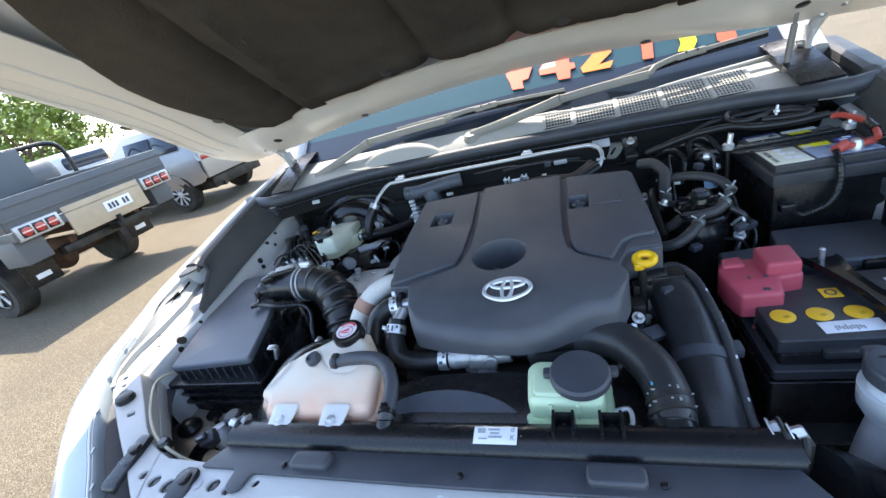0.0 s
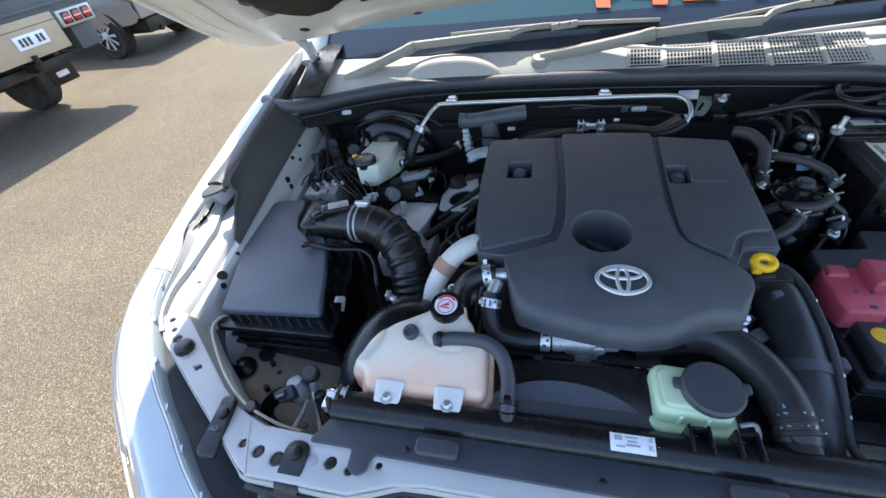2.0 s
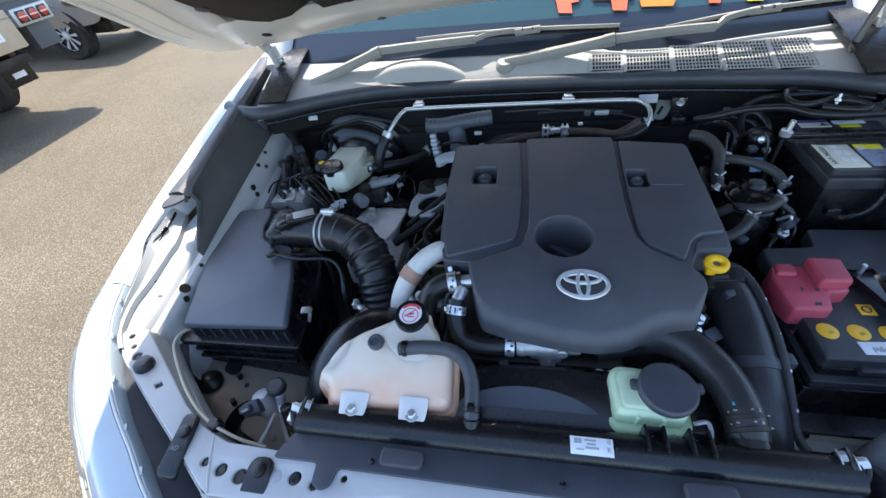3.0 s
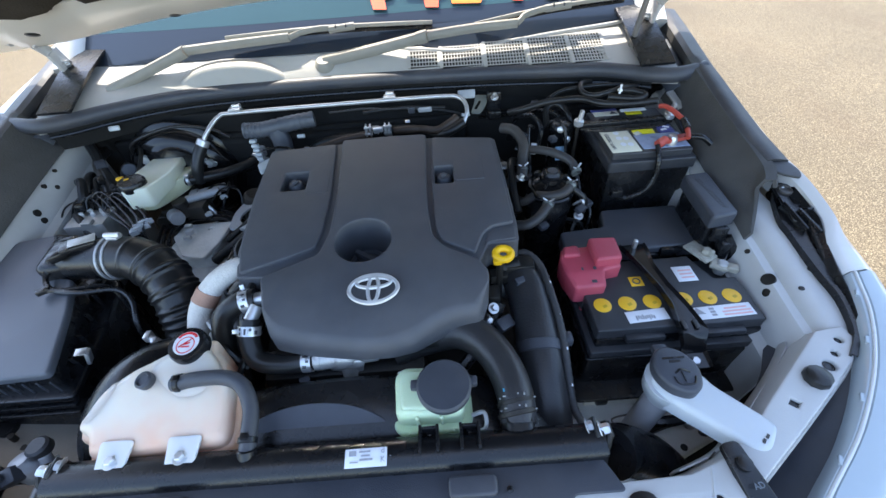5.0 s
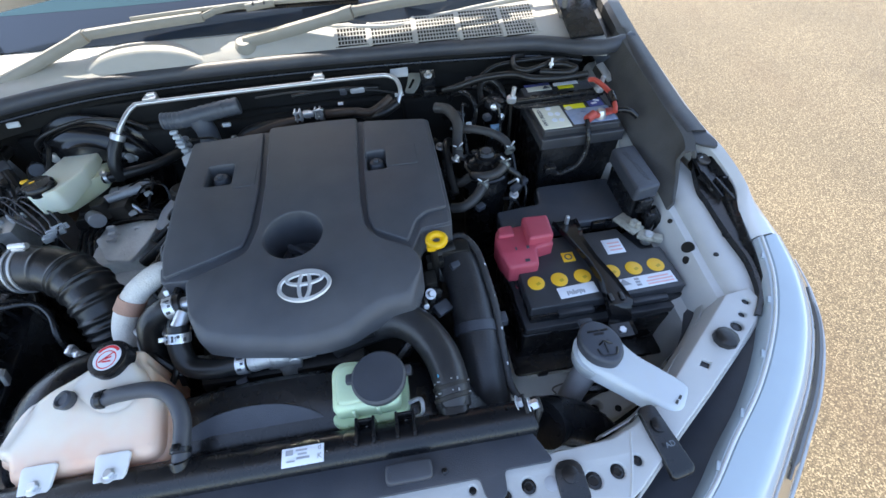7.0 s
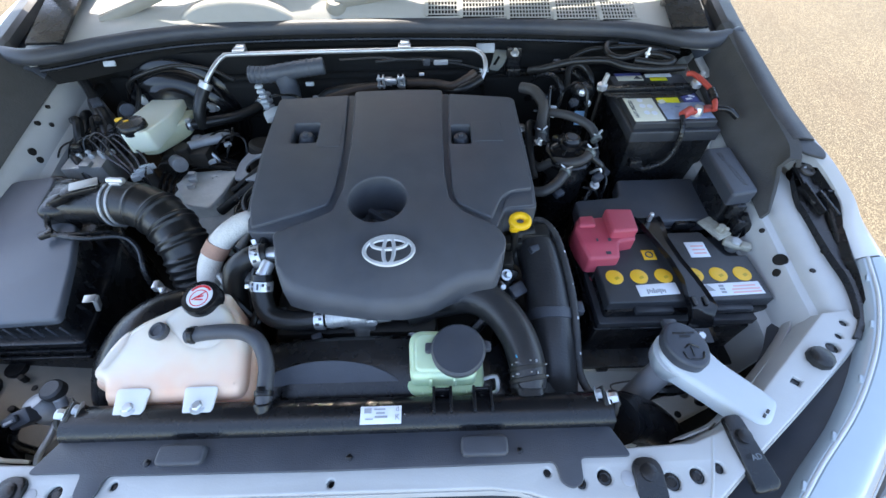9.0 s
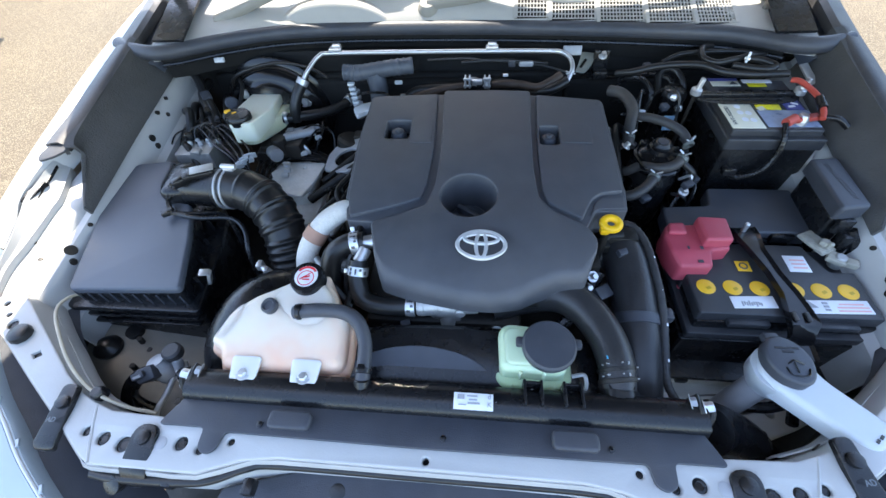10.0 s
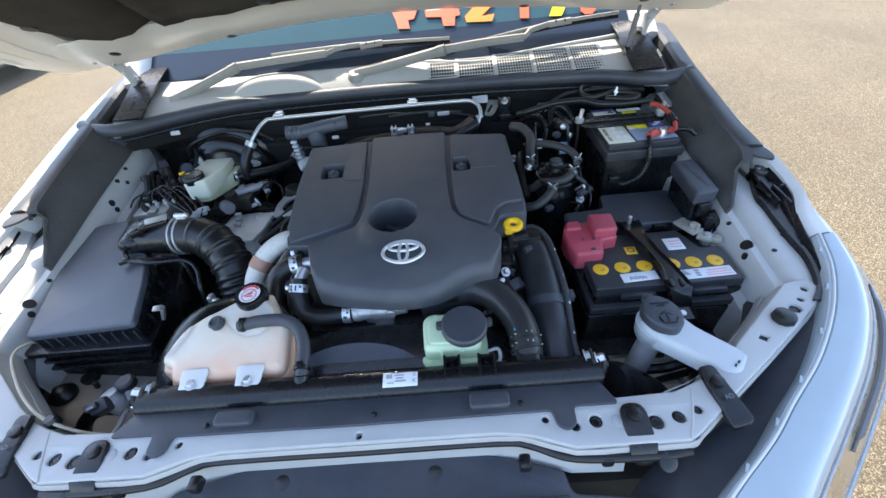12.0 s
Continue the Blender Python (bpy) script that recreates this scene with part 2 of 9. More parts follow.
TAILRED = mat("tail_lamp_red", (0.36, 0.025, 0.018), 0.25, var=0.1, bump=0.0, coat=0.5)
SILVER = mat("silver_car_paint", (0.34, 0.33, 0.31), 0.32, metal=0.35, var=0.04, scale=5, bump=0.0, coat=0.5, dust=0.15)
RUST = mat("rusty_underbody", (0.09, 0.045, 0.025), 0.85, var=0.4, scale=15, bump=0.4)
LEAF = mat("leaves", (0.17, 0.23, 0.045), 0.6, var=0.45, scale=1.2, bump=0.0, sub=0.3)
BARK = mat("bark", (0.12, 0.085, 0.06), 0.9, var=0.3, scale=10, bump=0.5, grain=30)
ASPHALT = asphalt()


# ---- mesh helpers ----
def spline(pts, k=6, closed=False):
    """Catmull-Rom through the points."""
    p = [Vector(q) for q in pts]
    if len(p) < 3 and not closed:
        return [p[0].lerp(p[-1], i / k) for i in range(k + 1)]
    out, n = [], len(p)
    for i in range(n if closed else n - 1):
        if closed:
            a, b, c, d = p[i - 1], p[i], p[(i + 1) % n], p[(i + 2) % n]
        else:
            b, c = p[i], p[i + 1]
            a = p[i - 1] if i else b * 2 - c
            d = p[i + 2] if i + 2 < n else c * 2 - b
        for j in range(k):
            t = j / k
            out.append(0.5 * (2 * b + (c - a) * t + (2 * a - 5 * b + 4 * c - d) * t * t + (3 * b - a - 3 * c + d) * t ** 3))
    if not closed:
        out.append(p[-1].copy())
    return out


def inset(loop, d):
    """A closed loop of (x, y) moved inwards by d (a number, or one for each point); the loop runs anticlockwise."""
    n, out = len(loop), []
    ds = d if isinstance(d, (list, tuple)) else [d] * n
    for i in range(n):
        a, b, c = Vector(loop[i - 1][:2]), Vector(loop[i][:2]), Vector(loop[(i + 1) % n][:2])
        e1, e2 = (b - a).normalized(), (c - b).normalized()
        n1, n2 = Vector((-e1.y, e1.x)), Vector((-e2.y, e2.x))
        m = n1 + n2
        if m.length < 1e-4:
            m = n1
        m = m.normalized()
        out.append(b + m * ds[i] / max(0.45, m.dot(n1)))
    return out


def ccw(loop):
    s = sum(loop[i - 1][0] * loop[i][1] - loop[i][0] * loop[i - 1][1] for i in range(len(loop)))
    return list(loop) if s > 0 else list(loop)[::-1]


def rounded(loop, r, k=4):
    """A polygon with its corners rounded by about r."""
    out, n = [], len(loop)
    for i in range(n):
        a, b, c = Vector(loop[i - 1]), Vector(loop[i]), Vector(loop[(i + 1) % n])
        ra, rc = min(r, (a - b).length * 0.45), min(r, (c - b).length * 0.45)
        p, q = b + (a - b).normalized() * ra, b + (c - b).normalized() * rc
        for j in range(k + 1):
            t = j / k
            out.append((1 - t) ** 2 * p + 2 * t * (1 - t) * b + t * t * q)
    return out


def circle(cx, cy, r, n=20, ry=None):
    return [(cx + r * math.cos(2 * math.pi * i / n), cy + (ry or r) * math.sin(2 * math.pi * i / n)) for i in range(n)]


def rect(x0, y0, x1, y1):
    return [(x0, y0), (x1, y0), (x1, y1), (x0, y1)]


class Shape:
    """Vertices and faces of one mesh, gathered shape by shape."""

    def __init__(self):
        self.v, self.f = [], []

    def add(self, vs, fs):
        o = len(self.v)
        self.v += [tuple(v) for v in vs]
        self.f += [tuple(i + o for i in f) for f in fs]
        return self

    def bm(self, bm):
        bm.verts.index_update()
        self.add([v.co for v in bm.verts], [[v.index for v in f.verts] for f in bm.faces])
        bm.free()
        return self

    def box(self, c, size, b=0.003, rot=(0, 0, 0), seg=2):
        bm = bmesh.new()
        bmesh.ops.create_cube(bm, size=1.0)
        bmesh.ops.scale(bm, vec=size, verts=bm.verts)
        if b:
            bmesh.ops.bevel(bm, geom=list(bm.edges), offset=min(b, min(size) * 0.45), segments=seg, profile=0.5, affect="EDGES")
        bmesh.ops.transform(bm, matrix=pose(*c, *rot), verts=bm.verts)
        return self.bm(bm)

    def lathe(self, p, axis, profile, n=24):
        """Turns (radius, height) pairs about the axis through p."""
        q = Vector((0, 0, 1)).rotation_difference(Vector(axis).normalized()).to_matrix()
        vs, fs, p = [], [], Vector(p)
        for r, h in profile:
            for i in range(n):
                a = 2 * math.pi * i / n
                vs.append(p + q @ Vector((r * math.cos(a), r * math.sin(a), h)))
        for j in range(len(profile) - 1):
            for i in range(n):
                k = (i + 1) % n
                fs.append((j * n + i, j * n + k, (j + 1) * n + k, (j + 1) * n + i))
        fs.append(tuple(range(n))[::-1])
        fs.append(tuple(range((len(profile) - 1) * n, len(profile) * n)))
        return self.add(vs, fs)

    def cyl(self, p0, p1, r, r1=None, b=0.0015, n=20):
        p0, p1 = Vector(p0), Vector(p1)
        h, r1 = (p1 - p0).length, r if r1 is None else r1
        b = min(b, h * 0.4, r * 0.4)
        return self.lathe(p0, p1 - p0, [(r - b, 0), (r, b), (r1, h - b), (r1 - b, h)], n)

    def tube(self, pts, r, n=12, k=6, closed=False, radii=None, raw=False):
        """A round bar along a smooth path; radii: a function of the way along, 0 to 1, by which r is scaled."""
        c = [Vector(q) for q in pts] if raw else spline(pts, k, closed)
        m, vs, fs = len(c), [], []
        tang = [((c[(i + 1) % m] if closed or i + 1 < m else c[i]) - (c[i - 1] if closed or i else c[i])).normalized() for i in range(m)]
        u = tang[0].orthogonal().normalized()
        for i in range(m):
            u = (u - tang[i] * u.dot(tang[i])).normalized()
            w = tang[i].cross(u)
            rr = r * (radii(i / (m - 1)) if radii else 1)
            for j in range(n):
                a = 2 * math.pi * j / n
                vs.append(c[i] + (u * math.cos(a) + w * math.sin(a)) * rr)
        for i in range(m if closed else m - 1):
            i2 = (i + 1) % m
            for j in range(n):
                j2 = (j + 1) % n
                fs.append((i * n + j, i * n + j2, i2 * n + j2, i2 * n + j))
        if not closed:
            fs.append(tuple(range(n))[::-1])
            fs.append(tuple(range((m - 1) * n, m * n)))
        return self.add(vs, fs)

    def bar(self, pts, w, h, k=6, wide=None):
        """A flat bar with chamfered edges along a smooth path: w across, h high; wide: a function of the way along that scales w."""
        c = spline(pts, k)
        m, vs, fs = len(c), [], []
        for i in range(m):
            t = (c[min(i + 1, m - 1)] - c[max(i - 1, 0)]).normalized()
            side = t.cross(Vector((0, 0, 1))).normalized()
            up = side.cross(t)
            q = wide(i / (m - 1)) if wide else 1
            for a, b in ((-1, -0.4), (-0.7, -1), (0.7, -1), (1, -0.4), (1, 0.4), (0.7, 1), (-0.7, 1), (-1, 0.4)):
                vs.append(c[i] + side * a * w * q * 0.5 + up * b * h * 0.5)
        for i in range(m - 1):
            for j in range(8):
                j2 = (j + 1) % 8
                fs.append((i * 8 + j, i * 8 + j2, i * 8 + 8 + j2, i * 8 + 8 + j))
        fs += [tuple(range(8))[::-1], tuple(range((m - 1) * 8, m * 8))]
        return self.add(vs, fs)

    def plate(self, outer, top, thick=0.01, b=0.004, holes=(), low=None, cap=True):
        """A slab with a rounded rim. top: its height, or a function of x, y; b: the rim's radius, or a function; holes go through it."""
        zf = top if callable(top) else (lambda x, y: top)
        bf = b if callable(b) else (lambda x, y: b)
        bm = bmesh.new()
        caps, bots = [], []
        for loop, sign in [(ccw(outer), 1)] + [(ccw(h), -1) for h in holes]:
            rad = [bf(p[0], p[1]) if sign > 0 else min(0.004, bf(p[0], p[1])) for p in loop]
            rings = []
            for part_in, drop in ((1, 0), (0.62, 0.08), (0.3, 0.3), (0.08, 0.62), (0, 1)):
                pts = inset(loop, [sign * q * part_in for q in rad])
                rings.append([bm.verts.new((p.x, p.y, zf(p.x, p.y) - q * drop)) for p, q in zip(pts, rad)])
            rings.append([bm.verts.new((p[0], p[1], (low if low is not None else zf(p[0], p[1]) - thick))) for p in loop])
            for a, c in zip(rings, rings[1:]):
                for i in range(len(a)):
                    k = (i + 1) % len(a)
                    bm.faces.new((a[i], c[i], c[k], a[k]) if sign > 0 else (a[k], c[k], c[i], a[i]))
            caps.append(rings[0]), bots.append(rings[-1])
        for loops, on in ((caps, True), (bots, cap)):
            if on:
                edges = [bm.edges.get((q[i - 1], q[i])) for q in loops for i in range(len(q))]
                bmesh.ops.triangle_fill(bm, use_beauty=True, edges=edges)
        bmesh.ops.recalc_face_normals(bm, faces=bm.faces)
        return self.bm(bm)

    def sheet(self, rows, t=0.002):
        """A curved sheet through rows of points, with thickness."""
        g = [[Vector(p) for p in r] for r in rows]
        a, b = len(g), len(g[0])
        nor = [[None] * b for _ in range(a)]
        for i in range(a):
            for j in range(b):
                du = g[min(i + 1, a - 1)][j] - g[max(i - 1, 0)][j]
                dv = g[i][min(j + 1, b - 1)] - g[i][max(j - 1, 0)]
                nn = du.cross(dv)
                nor[i][j] = nn.normalized() if nn.length > 1e-9 else Vector((0, 0, 1))
        vs = [g[i][j] for i in range(a) for j in range(b)] + [g[i][j] - nor[i][j] * t for i in range(a) for j in range(b)]
        o, fs = a * b, []
        for i in range(a - 1):
            for j in range(b - 1):
                q = (i * b + j, (i + 1) * b + j, (i + 1) * b + j + 1, i * b + j + 1)
                fs += [q, tuple(x + o for x in q[::-1])]
        rim = [(i, 0) for i in range(a)] + [(a - 1, j) for j in range(1, b)] + [(i, b - 1) for i in range(a - 2, -1, -1)] + [(0, j) for j in range(b - 2, 0, -1)]
        for k in range(len(rim)):
            p, q = rim[k - 1][0] * b + rim[k - 1][1], rim[k][0] * b + rim[k][1]
            fs.append((p, q, q + o, p + o)[::-1])
        return self.add(vs, fs)


def smooth_rows(rows, k=4):
    """Finer rows, on smooth curves through the given ones."""
    cols = [spline(c, k) for c in zip(*rows)]
    return [list(r) for r in zip(*cols)]


BASE = {}


def thing(name, label, category, at=(0, 0, 0), group="", kind=""):
    ob = new(name)
    ob.location = at
    ob.empty_display_size = 0.05
    BASE[ob] = Vector(at)
    return tagged(ob, label, category, group, kind)


def mesh_of(name, shape, material, off=Vector((0, 0, 0)), angle=38):
    me = bpy.data.meshes.new(name)
    me.from_pydata([Vector(v) - off for v in shape.v], [], shape.f)
    me.validate()
    me.materials.append(material)
    me.polygons.foreach_set("use_smooth", [True] * len(me.polygons))
    me.set_sharp_from_angle(angle=radians(angle))
    me.update()
    return me


def part(name, shape, material, parent, label="", angle=38):
    off = BASE[parent]
    ob = new(name, mesh_of(name, shape, material, off, angle))
    ob.parent = parent
    BASE[ob] = off
    return tagged(ob, label)


def solo(name, shape, material, label, category, at=(0, 0, 0), group="", kind="", angle=38):
    """A thing that is one mesh."""
    ob = new(name, mesh_of(name, shape, material, Vector(at), angle))
    ob.location = at
    BASE[ob] = Vector(at)
    return tagged(ob, label, category, group, kind)


def lettering(name, text, m, size, material, parent):
    c = bpy.data.curves.new(name, "FONT")
    c.body, c.size, c.align_x, c.align_y, c.extrude = text, size, "CENTER", "CENTER", 0.0003
    c.materials.append(material)
    ob = new(name, c)
    ob.parent = parent
    ob.matrix_basis = Matrix.Translation(-BASE[parent]) @ m
    BASE[ob] = BASE[parent]
    return ob


def hexbolt(p, axis, r=0.006, h=0.006, washer=True):
    s = Shape()
    if washer:
        s.cyl(p, Vector(p) + Vector(axis).normalized() * 0.0015, r * 1.6, n=16, b=0.0004)
    s.lathe(p, axis, [(r, 0), (r, h * 0.8), (r * 0.8, h)], 6)
    return s


# ---- ground ----
s = Shape()
s.add([(-300, -300, 0), (300, -300, 0), (300, 300, 0), (-300, 300, 0)], [(0, 1, 2, 3)])
solo("ground", s, ASPHALT, "pale tan worn asphalt of a car yard in full sun", "ground", kind="structure")

# ---- the truck's body ----
truck = thing("pickup_truck", "white pickup truck standing with its bonnet propped open", "pickup truck", (0, 1.6, 0))


def railz(x):
    return 1.168 + max(0.0, abs(x) - 0.45) * 0.085


# Radiator support: the white pressed rail across the front, with its two arms.
half = [(0, 0.247), (0.19, 0.247), (0.235, 0.241), (0.29, 0.222), (0.438, 0.222), (0.455, 0.231), (0.49, 0.255), (0.527, 0.281), (0.592, 0.324), (0.665, 0.374), (0.708, 0.405), (0.734, 0.434), (0.730, 0.458),
        (0.692, 0.455), (0.641, 0.415), (0.586, 0.372), (0.54, 0.335), (0.50, 0.310), (0.476, 0.300), (0.444, 0.290), (0.36, 0.287), (0.27, 0.286), (0, 0.286)]
rail = half + [(-x, y) for x, y in half[::-1] if x > 0]
ROUND = [(0.463, 0.261, 0.0062), (0.435, 0.254, 0.0088), (0.403, 0.249, 0.0100), (0.325, 0.2555, 0.0088), (0.296, 0.250, 0.0062), (0.258, 0.262, 0.0045), (0.676, 0.402, 0.0080), (0.694, 0.418, 0.0045), (0.712, 0.437, 0.0050)]
holes = []
for sx in (1, -1):
    holes += [circle(sx * x, y, r, 14) for x, y, r in ROUND]
    holes.append([(sx * 0.604 + a, 0.358 + b) for a, b in ((0.0078, 0), (0, 0.0068), (-0.0078, 0), (0, -0.0068))])
holes.append(circle(0.0, 0.2575, 0.0045, 10))
s = Shape().plate(rail, lambda x, y: railz(x), 0.012, 0.003, holes, cap=False)
support = part("radiator_support", s, PAINTIN, truck, "white painted pressed steel rail with round holes")
# Dark tube added under the rail as backing for its holes.
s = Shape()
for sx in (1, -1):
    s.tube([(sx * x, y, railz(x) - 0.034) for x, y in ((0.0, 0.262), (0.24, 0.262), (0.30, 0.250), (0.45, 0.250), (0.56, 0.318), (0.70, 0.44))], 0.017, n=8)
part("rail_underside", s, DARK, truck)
# Dark discs that close the holes from below, plugs in the large ones and painted-in shade in the rest, a pale plug, and
# the pressed lines of the rail.
for sx in (1, -1):
    for x, y, r in ROUND:
        part("hole_plug", Shape().lathe((sx * x, y, railz(x) - 0.0045), (0, 0, 1), [(r + 0.002, -0.002), (r + 0.002, 0), (r * 0.6, 0.0012), (r * 0.5, 0.0004)], 16), BLACK, support)
    part("hole_plug", Shape().box((sx * 0.604, 0.358, railz(0.604) - 0.006), (0.022, 0.018, 0.002), 0.0005), BLACK, support)
    part("hole_plug", Shape().lathe((sx * 0.352, 0.2535, 1.167), (0, 0, 1), [(0.0085, 0), (0.0085, 0.0016), (0.006, 0.0022)], 18), LIDGREY2, support, "pale grey plastic plug")
    part("pressed_bead", Shape().tube([(sx * 0.437, 0.2235, 1.1672), (sx * 0.452, 0.252, 1.1676), (sx * 0.470, 0.296, 1.1688)], 0.0022, n=6), PAINTIN, support)
    inner = spline([(0.692, 0.455, 0), (0.641, 0.415, 0), (0.586, 0.372, 0), (0.54, 0.335, 0), (0.50, 0.310, 0), (0.476, 0.300, 0), (0.444, 0.290, 0), (0.38, 0.287, 0)], 4)
    s = Shape().sheet([[(sx * p.x, p.y - 0.001, railz(p.x) - 0.003), (sx * (p.x - 0.003), p.y + 0.004, railz(p.x) - 0.016), (sx * (p.x - 0.006), p.y + 0.008, railz(p.x) - 0.034)] for p in inner][::-sx], 0.002)
    part("rail_flange", s, PAINTIN, support, "painted flange on the rail's inner edge")
    run = spline([(0.678, 0.50, 0), (0.676, 0.464, 0), (0.635, 0.423, 0), (0.580, 0.380, 0), (0.534, 0.343, 0), (0.494, 0.318, 0), (0.44, 0.300, 0)], 4)
    s = Shape().sheet([[(sx * p.x, p.y, 1.150), (sx * (p.x - 0.003), p.y + 0.003, 1.138), (sx * (p.x - 0.003), p.y + 0.003, 1.124)] for p in run][::-sx], 0.002)
    part("rail_apron", s, PAINTIN, support, "dusty painted apron below the rail's arm")
    # Dark sheet added for the shade below the apron.
    s = Shape().sheet([[(sx * (p.x + 0.014), p.y - 0.016, 1.140), (sx * (p.x + 0.018), p.y - 0.020, 1.06), (sx * (p.x + 0.018), p.y - 0.020, 0.94)] for p in run][::-sx], 0.003)
    part("apron_shade_sheet", s, DARK, support, "dark sheet standing in for the shade below the rail's arm")
    part("flange_slot", Shape().box((sx * 0.487, 0.3135, 1.150), (0.012, 0.002, 0.005), 0.0005, rot=(0, 0, sx * 35)), DARK, support)
# The front edge that folds down.
s = Shape()
for sx in (1, -1):
    path = spline([(0, 0.248, 0), (0.19, 0.248, 0), (0.235, 0.242, 0), (0.29, 0.223, 0), (0.36, 0.223, 0), (0.436, 0.223, 0), (0.455, 0.232, 0), (0.49, 0.256, 0), (0.527, 0.282, 0), (0.592, 0.325, 0), (0.665, 0.375, 0), (0.708, 0.406, 0), (0.734, 0.435, 0)], 2)
    s.sheet([[(sx * p.x, p.y - 0.001, railz(p.x) - 0.006), (sx * p.x, p.y - 0.004, railz(p.x) - 0.012), (sx * p.x, p.y - 0.003, railz(p.x) - 0.020)] for p in path][:: sx], 0.002)
part("rail_face", s, PAINTIN, truck)
# Rubber plugs in the arms.
for sx in (1, -1):
    s = Shape().lathe((sx * 0.648, 0.386, railz(0.648)), (0, 0, 1), [(0.015, -0.004), (0.017, 0.001), (0.0155, 0.009), (0.011, 0.012)], 10)
    part("bump_stop", s, RUBBER, truck, "black rubber bump stop")
# Straps over the rail.
for sx in (1, -1):
    s = Shape().plate(rounded([(sx * 0.376 - 0.017, 0.275), (sx * 0.376 + 0.017, 0.275), (sx * 0.376 + 0.019, 0.205), (sx * 0.376 - 0.019, 0.205)], 0.016), lambda x, y: 1.174 - max(0, 0.228 - y) * 1.2, 0.006, 0.002)
    s.lathe((sx * 0.376, 0.258, 1.174), (0, 0, 1), [(0.010, -0.002), (0.010, 0.002), (0.007, 0.003)], 14)
    part("grille_strap", s, BLACK, truck)
    c, d = Vector((sx * (0.498 if sx > 0 else 0.511), 0.310)), Vector((0.16 if sx > 0 else 0.02, -1)).normalized()
    e = Vector((-d.y, d.x))
    loop = [c - d * 0.008 + e * 0.010, c - d * 0.008 - e * 0.013, c + d * 0.076 - e * 0.016, c + d * 0.076 + e * 0.016]
    s = Shape().plate(rounded(loop, 0.008), lambda x, y: railz(0.51) + 0.010 - max(0, 0.256 - y) * 0.7, 0.008, 0.002)
    s.lathe((c.x + d.x * 0.018, c.y + d.y * 0.018, railz(0.51) + 0.010), (0, 0, 1), [(0.009, -0.002), (0.009, 0.002), (0.006, 0.003)], 14)
    strap = part("headlamp_bracket", s, BLACK, truck, "black plastic bracket with moulded letters")
    q = c + d * 0.042
    lettering("letters", "AD", pose(q.x - sx * 0.001, q.y, railz(0.51) + 0.0103, 0, 0, -math.degrees(math.atan2(-d.x, -d.y))), 0.0092, LETTER, strap)
# Rubber weather strip along the front of the rail, and the top of the grille below it.
s = Shape()
front = [(0, 0.243), (0.19, 0.243), (0.235, 0.236), (0.29, 0.216), (0.40, 0.212), (0.438, 0.215)]
s.tube([(-x, y, 1.150) for x, y in front[::-1]] + [(x, y, 1.150) for x, y in front[1:]], 0.0058, n=10)
part("weather_strip", s, RUBBER, truck)
for x in (-0.33, -0.223, 0.223, 0.33):
    s = Shape().box((x, 0.216 + 0.024 * (abs(x) < 0.2), 1.146), (0.016, 0.02, 0.018), 0.004)
    part("strip_clip", s, BLACK, truck)
s = Shape()
s.plate(rounded([(-0.37, 0.02), (0.37, 0.02), (0.43, 0.13), (0.44, 0.178), (0.285, 0.190), (0.278, 0.218), (0.157, 0.250), (0.105, 0.250), (0.098, 0.245), (-0.13, 0.248), (-0.16, 0.250), (-0.278, 0.218), (-0.285, 0.190), (-0.44, 0.178), (-0.43, 0.13)], 0.008), lambda x, y: 1.112 - max(0, 0.215 - y) * 0.22 - max(0, abs(x) - 0.27) * 0.08, 0.012, 0.004)
part("grille_top", s, GREYBLK, truck, "black plastic top of the grille")
part("grille_bar", Shape().box((0, 0.178, 1.107), (0.56, 0.016, 0.010), 0.003, rot=(12, 0, 0)), GREYBLK, truck)
part("grille_bar", Shape().box((0.06, 0.140, 1.100), (0.40, 0.034, 0.010), 0.003, rot=(12, 0, 0)), GREYBLK, truck)
part("rail_skirt", Shape().sheet([[(x, y, 1.158), (x, y - 0.002, 1.135), (x, y - 0.010, 1.100)] for x, y in ((-0.36, 0.226), (-0.29, 0.228), (-0.235, 0.246), (-0.19, 0.252), (0, 0.253), (0.19, 0.252), (0.235, 0.246), (0.29, 0.228), (0.36, 0.226))], 0.002), PAINTIN, truck, "white painted skirt below the rail")
for sx in (1, -1):
    part("rail_plug", Shape().lathe((sx * 0.319, 0.2195, 1.152), (0, -1, 0.35), [(0.0095, -0.003), (0.0095, 0.001), (0.007, 0.002)], 18), RUBBER, support)
    part("strap_knob", Shape().lathe((sx * 0.404, 0.206, 1.146), (0.1 * sx, -0.6, 0.8), [(0.012, -0.010), (0.013, 0.0), (0.012, 0.004), (0.008, 0.005)], 20), BLACK, truck, "round black strap knob")
for x in (-0.12, 0.10):
    s = Shape().lathe((x, 0.226, 1.10), (0, -0.3, 1), [(0.014, -0.02), (0.014, 0.002), (0.011, 0.008), (0.005, 0.010)], 20)
    part("rubber_buffer", s, RUBBER, truck)
s = Shape()
for i in range(7):
    s.box((0, 0.0 - 0.004 * i, 1.0 - 0.055 * i), (1.10, 0.03, 0.022), 0.006)
part("grille_slats", s, BLACK, truck)
s = Shape().box((0, -0.02, 0.62), (1.56, 0.16, 0.26), 0.05, seg=3)
s.box((0, 0.10, 0.55), (1.4, 0.1, 0.3), 0.02)
part("front_bumper", s, PAINT, truck, "white front bumper")

